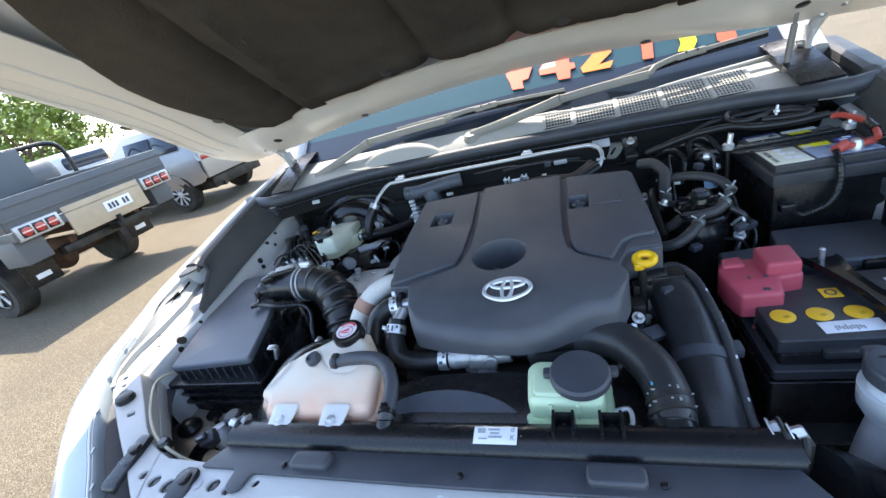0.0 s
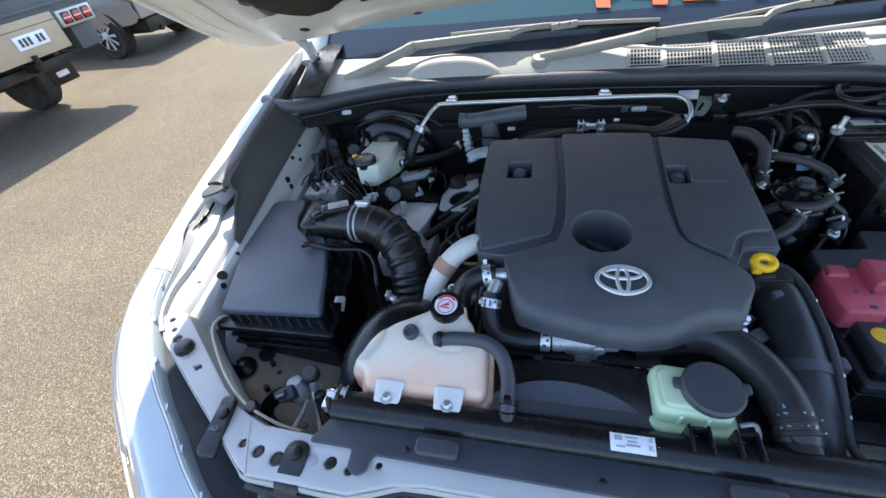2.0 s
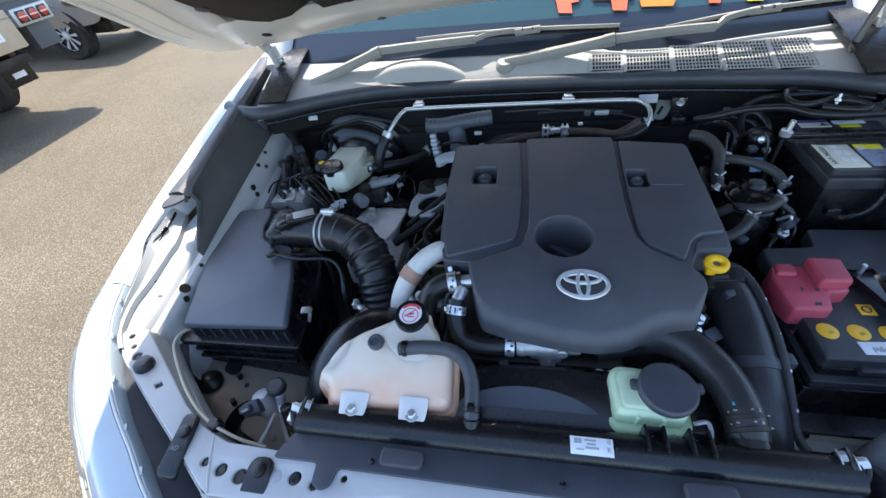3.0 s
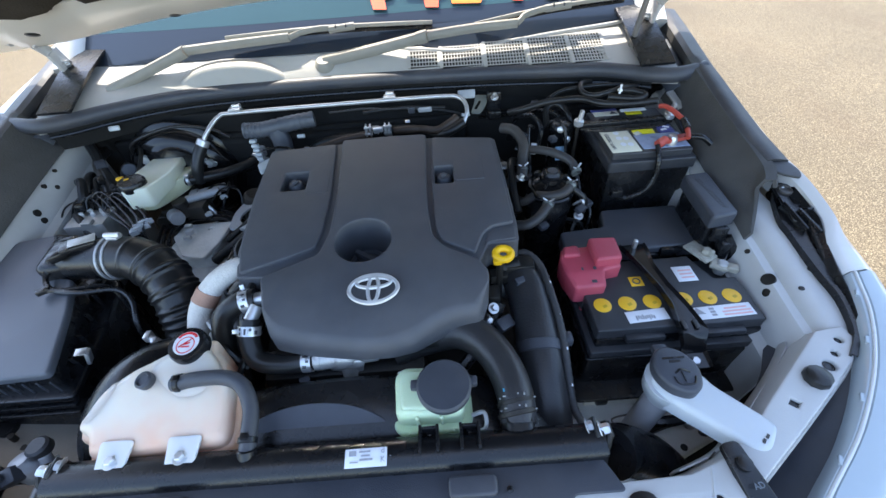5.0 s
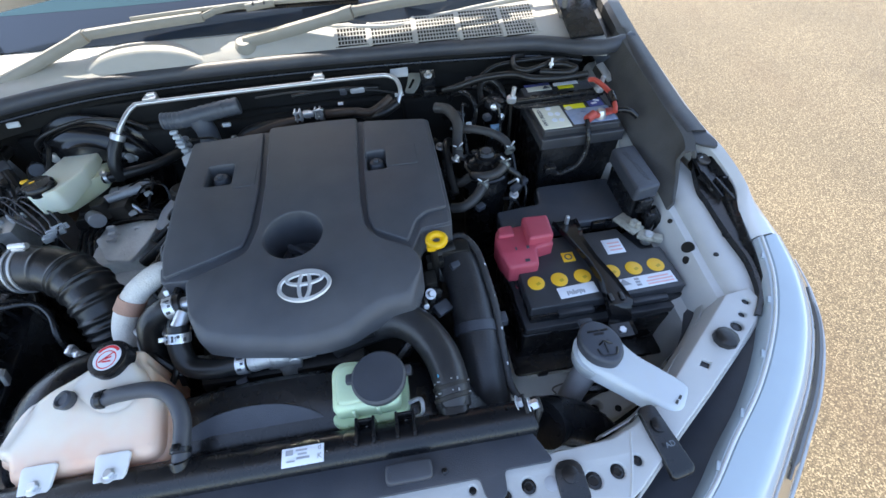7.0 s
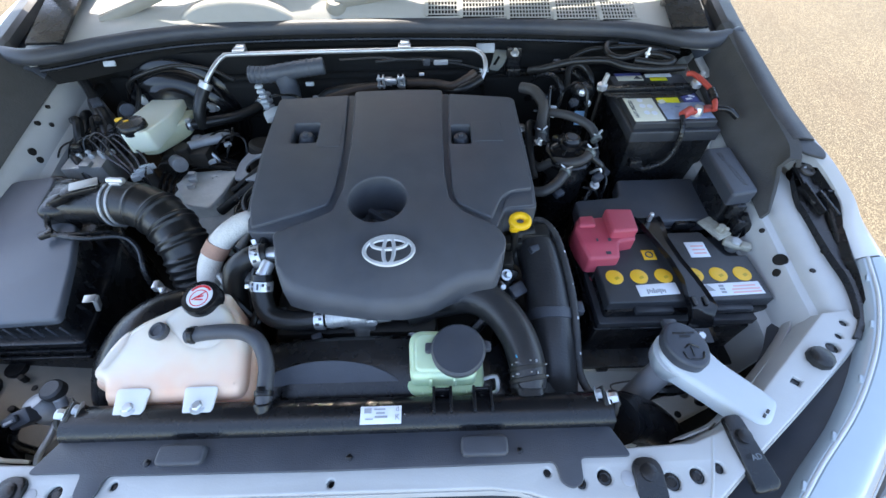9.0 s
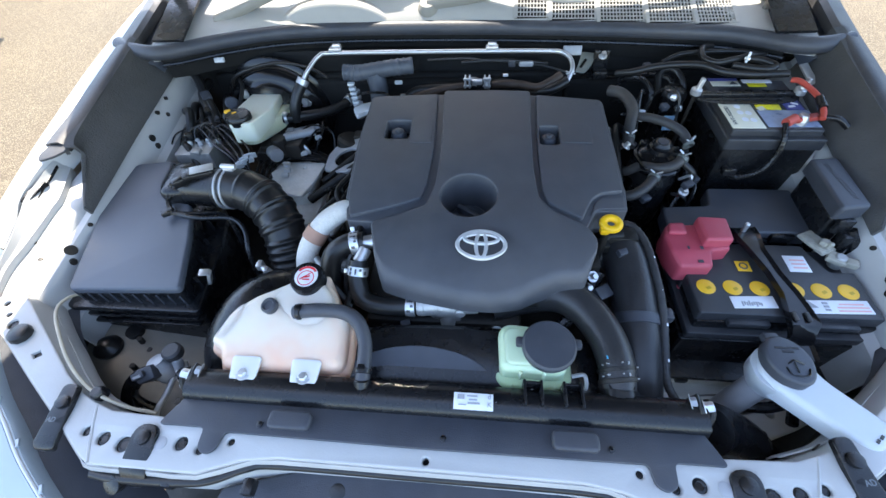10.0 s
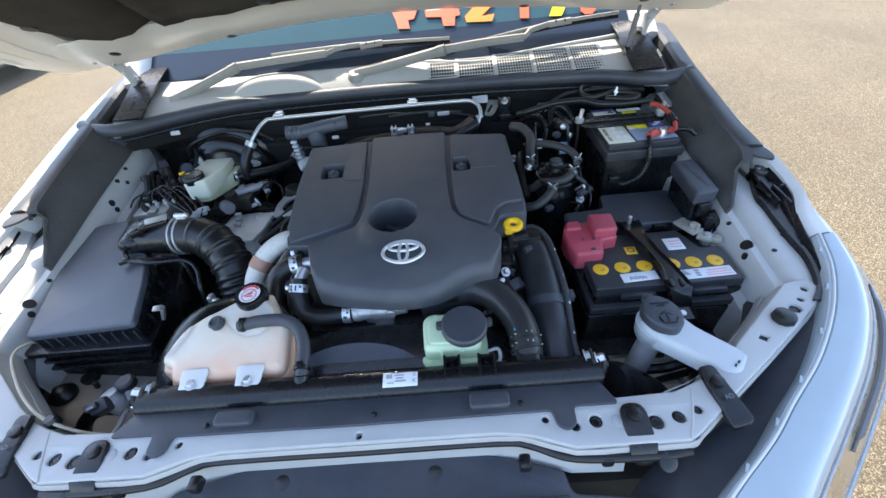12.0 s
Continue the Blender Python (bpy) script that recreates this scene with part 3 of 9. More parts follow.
# Fenders, headlights, inner guards and side felts, left and right.
FEND = [(0.53, 0.772, 0.833, 1.222), (0.585, 0.782, 0.836, 1.236), (0.63, 0.800, 0.838, 1.247), (0.70, 0.800, 0.842, 1.263), (0.755, 0.785, 0.844, 1.275), (0.83, 0.774, 0.845, 1.291), (1.00, 0.772, 0.846, 1.326), (1.25, 0.785, 0.850, 1.362), (1.60, 0.810, 0.870, 1.38), (2.0, 0.82, 0.88, 1.38)]
LAMP = [(0.08, 0.36, 0.47, 1.118), (0.115, 0.40, 0.53, 1.124), (0.165, 0.455, 0.578, 1.138), (0.22, 0.530, 0.636, 1.154), (0.262, 0.578, 0.680, 1.164), (0.32, 0.646, 0.736, 1.180), (0.39, 0.706, 0.785, 1.198), (0.46, 0.748, 0.816, 1.211), (0.528, 0.771, 0.8325, 1.2215)]

# The driver's side stands out a little more than the other one.
FEND_SIDE = {-1: [(y, xi, xo + 0.010, z) for y, xi, xo, z in FEND],
             1: [(y, xi - dx * 0.3, xo - dx, z) for (y, xi, xo, z), dx in zip(FEND, (0.005, 0.012, 0.014, 0.018, 0.024, 0.032, 0.037, 0.037, 0.035, 0.03))]}
LAMP_SIDE = {-1: [(y, xi, xo + 0.010, z) for y, xi, xo, z in LAMP], 1: [(y, xi, xo - max(0, y - 0.42) * 0.05, z) for y, xi, xo, z in LAMP]}


def flank(stations, sx, gutter, swell=1.0):
    rows = []
    for y, xi, xo, z in stations:
        r = [(xi - 0.004, z - gutter), (xi, z - 0.006), (xi + 0.008, z), (xi + (xo - xi) * 0.5, z + 0.003), (xo - 0.012, z - 0.005), (xo, z - 0.020),
             (xo + 0.024 * swell, z - 0.060), (xo + 0.046 * swell, z - 0.115), (xo + 0.056 * swell, z - 0.22), (xo + 0.050 * swell, z - 0.36), (xo + 0.030, z - 0.44)]
        rows.append([(sx * x, y, zz) for x, zz in r])
    return rows[::-sx]


for sx in (1, -1):
    part("fender", Shape().sheet(smooth_rows(flank(FEND_SIDE[sx], sx, 0.05)), 0.002), PAINT, truck, "glossy white front fender")
    LAMP = LAMP_SIDE[sx]
    rows = [[(sx * x, y, zz) for x, zz in ((xi - 0.004, z - 0.030), (xi, z - 0.006), (xi + 0.006, z), (xi + 0.014, z + 0.001), (xi + 0.016, z - 0.002), (xi + 0.019, z + 0.001), (xi + (xo - xi) * 0.6, z + 0.003), (xo - 0.010, z - 0.004), (xo, z - 0.014), (xo + 0.006, z - 0.026))] for y, xi, xo, z in LAMP]
    lamp = part("headlight", Shape().sheet(smooth_rows(rows[::-sx]), 0.003), LAMP_LENS, truck, "wraparound headlight with bright trim")
    rows = [[(sx * x, y, zz) for x, zz in ((xo + 0.006, z - 0.0265), (xo + 0.020, z - 0.042), (xo + 0.049, z - 0.066), (xo + 0.078, z - 0.100), (xo + 0.093, z - 0.135), (xo + 0.103, z - 0.19), (xo + 0.102, z - 0.28), (xo + 0.080, z - 0.38), (xo + 0.030, z - 0.44))] for y, xi, xo, z in LAMP]
    part("lamp_side", Shape().sheet(smooth_rows(rows[::-sx]), 0.003), LAMPSIDE, lamp, "lamp's bright outer side, tinted tan for the ground it mirrors")
    for i in range(7):
        y, xi, xo, z = [a + (b - a) * 0.5 for a, b in zip(LAMP[1 + i % 7], LAMP[2 + i % 7])]
        part("lens_nub", Shape().box((sx * (xi + 0.004), y, z + 0.001), (0.004, 0.012, 0.004), 0.0008, rot=(0, 0, -35 * sx)), LAMP_LENS, lamp)
    s = Shape().tube([(sx * (xo + 0.036), y, z - 0.052) for y, xi, xo, z in LAMP[3:8]], 0.0055, n=8, radii=lambda t: 1.0 if 0.1 < t < 0.9 else 0.4)
    part("dark_insert", s, STRUT, lamp, "dark strip inside the lamp")
    part("chrome_trim", Shape().tube([(sx * (xo + 0.064), y, z - 0.084) for y, xi, xo, z in LAMP], 0.004, n=8), DULLALLOY, lamp, "dull bright strip")
    # Black liner between the rail's arm and the lamp.
    rows = [[(sx * (xi + 0.004), y, z - 0.02) for y, xi, xo, z in LAMP], [(sx * (xi - 0.035), y + 0.025, z - 0.050) for y, xi, xo, z in LAMP], [(sx * (xi - 0.065), y + 0.048, z - 0.085) for y, xi, xo, z in LAMP]]
    part("lamp_liner", Shape().sheet(rows[::-sx], 0.003), GREYBLK, truck)
    for off, dz, r, mt, nm in ((0.012, 0.0035, 0.0024, PAINT, "lens_rim"),):
        part(nm, Shape().tube([(sx * (xi + off), y, z + dz - 0.002) for y, xi, xo, z in LAMP], r, n=8), mt, lamp)
    part("chrome_strip", Shape().tube([(sx * (xo + 0.010), y, z - 0.030) for y, xi, xo, z in LAMP], 0.003, n=10), DULLALLOY, lamp, "chrome strip along the lamp")
    # Felt-faced side panel with a rubber lip along the fender.
    rows = []
    for y, xi, zb, xb in ((0.640, 0.756, 1.197, 0.698), (0.652, 0.762, 1.199, 0.699), (0.70, 0.770, 1.206, 0.702), (0.83, 0.772, 1.228, 0.706), (0.95, 0.770, 1.246, 0.710), (1.06, 0.770, 1.262, 0.714)):
        xi -= 0.009 if sx > 0 and y > 0.75 else 0.004 if sx > 0 else 0
        yt = y + (0.10 if sx < 0 else 0.065) * max(0, (0.86 - y) / 0.22)
        ym = (y + yt) / 2
        zf = 1.232 + 0.22 * (yt - 0.56)
        rows.append([(sx * (xi + 0.004), yt, zf - 0.012), (sx * (xi - 0.004), yt, zf + 0.004), (sx * (xi - 0.014), yt, zf + 0.002), (sx * (xi - 0.020), yt, zf - 0.012), (sx * (xi * 0.5 + xb * 0.5 - 0.004), ym, zf * 0.45 + zb * 0.55), (sx * (xb + 0.006), y, zb + 0.010), (sx * xb, y, zb - 0.004)])
    part("side_felt", Shape().sheet(smooth_rows(rows[::-sx]), 0.006), FELT, truck, "black felt-faced side panel")
    rows = []
    for y, xi in ((0.745, 0.781), (0.79, 0.776), (0.83, 0.772), (0.95, 0.770), (1.04, 0.772), (1.12, 0.780), (1.20, 0.788), (1.30, 0.796)):
        xi, z = xi - 0.008 * (sx > 0), 1.236 + 0.22 * (min(y, 1.0) - 0.56) + max(0, y - 1.0) * 0.15
        rows.append([(sx * (xi - 0.022), y, z - 0.014), (sx * (xi - 0.018), y, z + 0.002), (sx * (xi - 0.008), y, z + 0.008), (sx * (xi + 0.008), y, z + 0.006), (sx * (xi + 0.022), y, z + 0.003), (sx * (xi + 0.027), y, z - 0.008)])
    part("fender_lip", Shape().sheet(smooth_rows(rows[::-sx]), 0.004), GREYRUB, truck, "wide rubber lip along the fender")
    tab = [(sx * a, b) for a, b in ((0.752, 0.778), (0.786, 0.768), (0.806, 0.722), (0.800, 0.706), (0.772, 0.718), (0.752, 0.736))]
    part("lip_tab", Shape().plate(rounded(tab, 0.008), lambda x, y: 1.276 + (y - 0.74) * 0.22, 0.004, 0.0015), GREYRUB, truck, "rubber tab at the end of the lip")
    # Inner guard, white: a channel that runs on from the rail's arm, then a wall below the felt.
    rows = []
    for y, x0, z0, x1, z1 in ((0.425, 0.728, 1.178, 0.672, 1.176), (0.452, 0.750, 1.184, 0.688, 1.180), (0.50, 0.768, 1.189, 0.690, 1.186), (0.56, 0.780, 1.194, 0.696, 1.190), (0.63, 0.786, 1.204, 0.700, 1.198), (0.72, 0.770, 1.215, 0.703, 1.210), (0.83, 0.750, 1.235, 0.707, 1.230), (0.95, 0.750, 1.252, 0.711, 1.248), (1.10, 0.750, 1.275, 0.716, 1.268)):
        rows.append([(sx * x0, y, z0), (sx * (x0 * 0.5 + x1 * 0.5), y, z0 * 0.5 + z1 * 0.5 + 0.004), (sx * (x1 + 0.024), y, z1 + 0.003), (sx * (x1 + 0.018), y, z1 - 0.002), (sx * (x1 + 0.013), y, z1 - 0.009), (sx * x1, y, z1 - 0.010), (sx * (x1 - 0.006), y, z1 - 0.016), (sx * (x1 - 0.020), y, z1 - 0.060), (sx * (x1 - 0.034), y, z1 - 0.068), (sx * (x1 - 0.040), y, z1 - 0.13), (sx * (x1 - 0.042), y, z1 - 0.45)])
    guard = part("inner_guard", Shape().sheet(smooth_rows(rows[::-sx]), 0.002), PAINTIN, truck, "white painted inner guard with dark holes")
    # Guard holes are dark discs on the panel, their shaded depth put in as colour.
    for y, z, r in ((0.872, 1.206, 0.008), (0.868, 1.188, 0.007), (0.935, 1.232, 0.005), (0.955, 1.215, 0.005), (0.985, 1.240, 0.004)):
        top = 1.198 + (y - 0.63) * 0.158 if y > 0.63 else 1.190 + (y - 0.56) * 0.115
        x = 0.697 + (y - 0.6) * 0.037 - 0.006 - 0.26 * (top - 0.006 - z)
        part("guard_hole", Shape().cyl((sx * (x + 0.004), y, z), (sx * (x - 0.0015), y, z + 0.0003), r, n=14, b=0.0003), DARK, guard)
    part("guard_hole", Shape().cyl((sx * 0.752, 0.56, 1.185), (sx * 0.752, 0.56, 1.1985), 0.004, n=12, b=0.0003), DARK, guard)
    # Black bracket between the guard and the fender, with its slot.
    slot = rounded([(sx * a, b) for a, b in ((0.782, 0.676), (0.789, 0.675), (0.791, 0.704), (0.784, 0.705))], 0.003)
    s = Shape().plate(rounded([(sx * a, b) for a, b in ((0.762, 0.640), (0.794, 0.634), (0.800, 0.700), (0.794, 0.724), (0.768, 0.726))], 0.008), lambda x, y: 1.240 + (y - 0.69) * 0.2, 0.005, 0.002, [slot])
    bracket = part("fender_bracket", s, BLACK, truck, "slotted black bracket on the fender's edge")
    part("bracket_rod", Shape().tube([(sx * 0.785, 0.655, 1.236), (sx * 0.780, 0.62, 1.228), (sx * 0.772, 0.575, 1.216), (sx * 0.766, 0.535, 1.206)], 0.0045, n=8), BLACK, bracket)
    for q, size, turn in (((0.768, 0.652, 1.216), (0.004, 0.060, 0.044), 6), ((0.779, 0.634, 1.222), (0.004, 0.050, 0.036), 10), ((0.797, 0.655, 1.232), (0.020, 0.004, 0.024), 0), ((0.790, 0.622, 1.222), (0.024, 0.004, 0.026), 12)):
        part("bracket_rib", Shape().box((sx * q[0], q[1], q[2]), size, 0.001, rot=(11, 0, sx * turn)), BLACK, bracket)
    part("bracket_eye", Shape().lathe((sx * 0.783, 0.706, 1.244), (0, -0.2, 1), [(0.012, -0.002), (0.012, 0.003), (0.008, 0.004), (0.007, 0.001)], 18), GREYRUB, bracket)
    part("bracket_clip", Shape().bar([(sx * 0.800, 0.642, 1.236), (sx * 0.797, 0.615, 1.228), (sx * 0.788, 0.585, 1.217), (sx * 0.779, 0.560, 1.209)], 0.008, 0.006), GREYRUB, bracket)
    # Dark plastic trim that closes the gap between the guard and the fender; sunlight on the left one is painted as
    # white.
    rows = []
    for y, xa, za, xb, zb in ((0.735, 0.784, 1.222, 0.796, 1.256), (0.66, 0.757, 1.214, 0.796, 1.243), (0.63, 0.756, 1.210, 0.795, 1.238), (0.60, 0.755, 1.206, 0.786, 1.231), (0.546, 0.753, 1.201, 0.771, 1.221), (0.50, 0.753, 1.197, 0.763, 1.211), (0.453, 0.741, 1.191, 0.749, 1.203), (0.43, 0.727, 1.189, 0.738, 1.198), (0.41, 0.708, 1.187, 0.724, 1.193)):
        rows.append([(sx * xb, y, zb), (sx * (xa * 0.35 + xb * 0.65), y, za * 0.5 + zb * 0.5 - 0.003), (sx * (xa * 0.8 + xb * 0.2), y, za + 0.006), (sx * (xa + 0.001), y, za + 0.007), (sx * xa, y, za - 0.010)])
    part("fender_trim", Shape().sheet(smooth_rows(rows[::sx]), 0.003), BLACK if sx > 0 else PAINTIN, truck, "plastic trim along the guard")
    bracket.location.x += 0 if sx > 0 else -0.020
    for p, n_, r in (((0.694, 0.621, 1.184), (-0.7, -0.06, 0.71), 0.0045), ((0.694, 0.560, 1.180), (-0.71, -0.02, 0.71), 0.0105), ((0.685, 0.542, 1.169), (-0.95, 0.09, 0.3), 0.0068), ((0.719, 0.527, 1.193), (-0.16, -0.04, 0.99), 0.0042)):
        part("guard_hole", Shape().lathe((sx * p[0], p[1], p[2]), (sx * n_[0], n_[1], n_[2]), [(r, -0.004), (r, 0.0008), (r * 0.9, 0.0010)], 16), DARK, guard)
    part("bracket_bolt", hexbolt((sx * 0.780, 0.714, 1.243), (0, 0, 1), 0.005, 0.004), STEEL, bracket)
    # Wheel arch liner and wheel.
    s = Shape()
    s.lathe((sx * 0.70, 0.75, 0.385), (sx, 0, 0), [(0.20, 0.0), (0.35, 0.01), (0.385, 0.04), (0.388, 0.20), (0.36, 0.235), (0.26, 0.235), (0.25, 0.12)], 40)
    wheel = part("wheel", s, TYRE, truck, "black tyre with a pale rim")
    part("rim", Shape().lathe((sx * 0.70, 0.75, 0.385), (sx, 0, 0), [(0.23, 0.13), (0.25, 0.232), (0.2, 0.235), (0.18, 0.20), (0.06, 0.21), (0.05, 0.225)], 32), CAST, wheel)

# Firewall, bay floor and the dark depths of the bay.
s = Shape()
s.box((0, 1.145, 0.98), (1.44, 0.02, 0.60), 0.004)
s.box((0, 1.128, 1.08), (1.30, 0.022, 0.30), 0.02, seg=3)
s.box((-0.20, 1.118, 1.17), (0.5, 0.03, 0.10), 0.02, seg=3)
s.box((0.42, 1.12, 1.14), (0.34, 0.03, 0.16), 0.02, seg=3)
part("firewall", s, WALLBLK, truck, "dark felt-covered firewall")
s = Shape().box((0, 0.70, 0.62), (1.36, 0.95, 0.02), 0.005)
s.box((0.47, 0.62, 0.76), (0.44, 0.72, 0.32), 0.02)
s.box((-0.52, 0.66, 0.80), (0.34, 0.64, 0.30), 0.02)
part("bay_floor", s, DARK, truck, "dark chassis and inner arch below the engine")
s = Shape().plate(rounded([(0.36, 0.30), (0.66, 0.42), (0.68, 0.66), (0.38, 0.66)], 0.03), 0.945, 0.04, 0.006, [circle(0.525, 0.405, 0.010, 14), circle(0.586, 0.430, 0.008, 12)])
part("battery_shelf", s, SHELF, truck, "dusty white painted shelf")
part("shelf_edging", Shape().tube([(0.470, 0.385, 0.952), (0.492, 0.412, 0.956), (0.535, 0.428, 0.956), (0.60, 0.440, 0.958), (0.640, 0.450, 0.956)], 0.007, n=8), RUBBER, truck, "black rubber edging on the shelf")
part("shelf_seam", Shape().tube([(0.41, 0.440, 0.9455), (0.455, 0.436, 0.9455), (0.460, 0.452, 0.9455), (0.56, 0.462, 0.9455)], 0.0016, n=6), DUSTY, truck)
part("shelf_slot", Shape().box((0.440, 0.478, 0.962), (0.022, 0.014, 0.016), 0.004), RUBBER, truck)
part("shelf_step", Shape().box((0.54, 0.484, 0.955), (0.26, 0.020, 0.026), 0.004, rot=(0, 0, -2)), SHELF, truck)
s = Shape().plate(rounded([(-0.66, 0.36), (-0.37, 0.30), (-0.37, 0.52), (-0.68, 0.56)], 0.03), lambda x, y: 0.995 + (-(x + 0.37)) * 0.22, 0.03, 0.006, [circle(-0.53, 0.42, 0.008, 12), circle(-0.44, 0.36, 0.006, 12)])
shelf = part("guard_shelf", s, DUSTY, truck, "dusty dull steel shelf")
# Dark discs paint the shelf's holes; the wide one is a raised rubber grommet.
for x, y, r in ((-0.505, 0.395, 0.005), (-0.47, 0.355, 0.006), (-0.56, 0.44, 0.005), (-0.60, 0.47, 0.016), (-0.42, 0.345, 0.004)):
    z = 0.995 + (-(x + 0.37)) * 0.22
    part("shelf_hole", Shape().cyl((x, y, z - 0.004), (x, y, z + 0.0008 + 0.006 * (r > 0.01)), r, n=14, b=0.0003), RUBBER, shelf)

# Cowl: rubber seal, plastic panel, grille.
SEAL = [(-0.806, 1.062, 1.334), (-0.775, 1.046, 1.331), (-0.735, 1.034, 1.328), (-0.695, 1.034, 1.325), (-0.655, 1.056, 1.322), (-0.59, 1.097, 1.320), (-0.50, 1.132, 1.320), (-0.40, 1.153, 1.320), (-0.22, 1.163, 1.320), (0.05, 1.158, 1.320), (0.30, 1.140, 1.320), (0.46, 1.121, 1.320), (0.565, 1.106, 1.320), (0.62, 1.080, 1.321), (0.665, 1.046, 1.324), (0.70, 1.031, 1.326), (0.735, 1.032, 1.328), (0.775, 1.042, 1.331)]
s = Shape().tube(SEAL, 0.0165, n=14)
part("cowl_seal", s, GREYBLK, truck, "black rubber seal along the cowl")
s = Shape().sheet([[p + Vector((0, 0.045, -0.016)), p + Vector((0, 0.012, -0.014)), p + Vector((0, -0.010, -0.012)), p + Vector((0, -0.004, -0.022)), p + Vector((0, 0.004, -0.06))] for p in spline(SEAL[3:-3], 5)], 0.004)
part("cowl_flange", s, WALLBLK, truck, "black flange below the cowl seal")
part("flange_lip", Shape().tube([Vector(p) + Vector((0, -0.012, -0.024)) for p in SEAL[3:-3]], 0.004, n=8), BLACK, truck)


def screen(x, u):
    """A point of the windscreen, u metres up from its foot."""
    return Vector((x, 1.205 + 0.045 * (x / 0.7) ** 2 + u * 0.73, 1.378 - 0.003 * (x / 0.7) ** 2 + u * 0.68))


def cowl_front(x):
    """Where the cowl panel dips behind the rubber seal."""
    for (x0, y0, z0), (x1, y1, z1) in zip(SEAL, SEAL[1:]):
        if x0 <= x <= x1:
            return y0 + (y1 - y0) * (x - x0) / (x1 - x0) - 0.004
    return 1.03


def cowl_z(x, y):
    """Height of the cowl panel, rising from the seal to the foot of the glass."""
    yf, back = cowl_front(x), screen(x, 0.0)
    return 1.331 + (back.z - 0.003 - 1.331) * (y - yf) / (back.y - yf)


XS = [-0.72, -0.66, -0.6, -0.52, -0.45, -0.38, -0.3, -0.15, 0.0, 0.1, 0.2, 0.35, 0.46, 0.54, 0.62, 0.66, 0.72]
rows = []
for x in XS:
    yf, back = cowl_front(x), screen(x, 0.0)
    ym = (yf + back.y) / 2
    rows.append([(x, yf + 0.002, 1.305), (x, yf, 1.325), (x, yf + 0.004, cowl_z(x, yf + 0.004)), (x, ym, cowl_z(x, ym) + 0.002), (x, back.y - 0.004, back.z - 0.004), (x, back.y + 0.012, back.z - 0.004)])
cowl = part("cowl_panel", Shape().sheet(rows, 0.004), COWL, truck, "sun-faded grey plastic cowl panel")
# Grille of the cowl: thin bars in five fields, over a black sheet that stands in for the shade in the holes.
s = Shape()
dark = Shape()
for x0, x1 in ((0.125, 0.191), (0.203, 0.297), (0.308, 0.400), (0.411, 0.502), (0.511, 0.586)):
    n = max(2, round((x1 - x0) / 0.0070))
    xm = (x0 + x1) / 2
    k = (xm - 0.115) / 0.505
    yc = 1.1745 - 0.012 * k
    rise = (cowl_z(xm, yc + 0.01) - cowl_z(xm, yc - 0.01)) / 0.02
    slope = math.degrees(math.atan(rise))
    zc = cowl_z(xm, yc) + 0.004
    for i in range(n + 1):
        x = x0 + (x1 - x0) * i / n
        kx = (x - 0.115) / 0.505
        s.box((x, yc - 0.012 * (kx - k), zc), (0.0021, 0.035 + 0.072 * kx, 0.0022), 0, rot=(slope, 0, 0))
    h = 0.035 + 0.072 * k
    rows_n = round(h / 0.0105)
    for j in range(rows_n + 1):
        d = (j / rows_n - 0.5) * h * math.cos(math.radians(slope))
        s.box((xm, yc + d, zc + d * rise), (x1 - x0 + 0.004, 0.0019, 0.0022), 0, rot=(slope, 0, -2))
    for x, w in ((x0 - 0.004, 0.007), (x1 + 0.004, 0.007)):
        s.box((x, yc, zc), (w, h + 0.006, 0.003), 0, rot=(slope, 0, 0))
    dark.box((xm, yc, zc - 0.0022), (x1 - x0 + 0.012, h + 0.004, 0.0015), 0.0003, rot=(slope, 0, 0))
part("cowl_grille", s, COWL, cowl, "faded plastic air grille of many small bars")
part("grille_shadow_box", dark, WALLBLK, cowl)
# Dark foot of the windscreen behind the grille, and the pale rim that borders it.
FOOT_EDGE = [(0.055, 1.212, 1.372), (0.133, 1.202, 1.369), (0.239, 1.188, 1.363), (0.327, 1.198, 1.363), (0.426, 1.216, 1.37), (0.516, 1.228, 1.374), (0.618, 1.242, 1.377), (0.662, 1.247, 1.38)]
edge = spline(FOOT_EDGE, 3)
part("screen_foot", Shape().sheet([[(p.x, p.y, p.z), screen(p.x, 0.010) + Vector((0, -0.003, 0.003)), screen(p.x, 0.045) + Vector((0, -0.001, 0.001))] for p in edge], 0.002), SCREEN, truck, "black foot of the windscreen")
part("cowl_rim", Shape().tube([(p[0], p[1] - 0.003, p[2]) for p in FOOT_EDGE], 0.0048, n=8), COWL, cowl, "pale rim of the cowl")
s = Shape()
rows = []
for i in range(25):
    k = i / 12 - 1
    top = 1.318 + 0.060 * max(0.0, 1 - abs(k) ** 2.4) ** 0.7
    x = -0.312 + 0.150 * k
    rows.append([(x, y, max(z, cowl_z(x, y) - 0.004)) for y, z in ((1.156, 1.312), (1.158, 1.322), (1.162, top - 0.010), (1.165, top - 0.003), (1.170, top), (1.184, top + 0.002), (1.196, top + 0.002), (screen(x, 0).y - 0.003, top))])
part("cowl_dome", Shape().sheet(rows, 0.004), COWL, cowl)

# Windscreen with its black lower band, pillars and the cab behind.
gx = [-0.72 + 1.44 * i / 16 for i in range(17)]
s = Shape().sheet([[screen(x, u) for u in (0.0, 0.03, 0.06, 0.082)] for x in gx], 0.004)
part("screen_band", s, SCREEN, truck, "black enamel band at the foot of the windscreen")
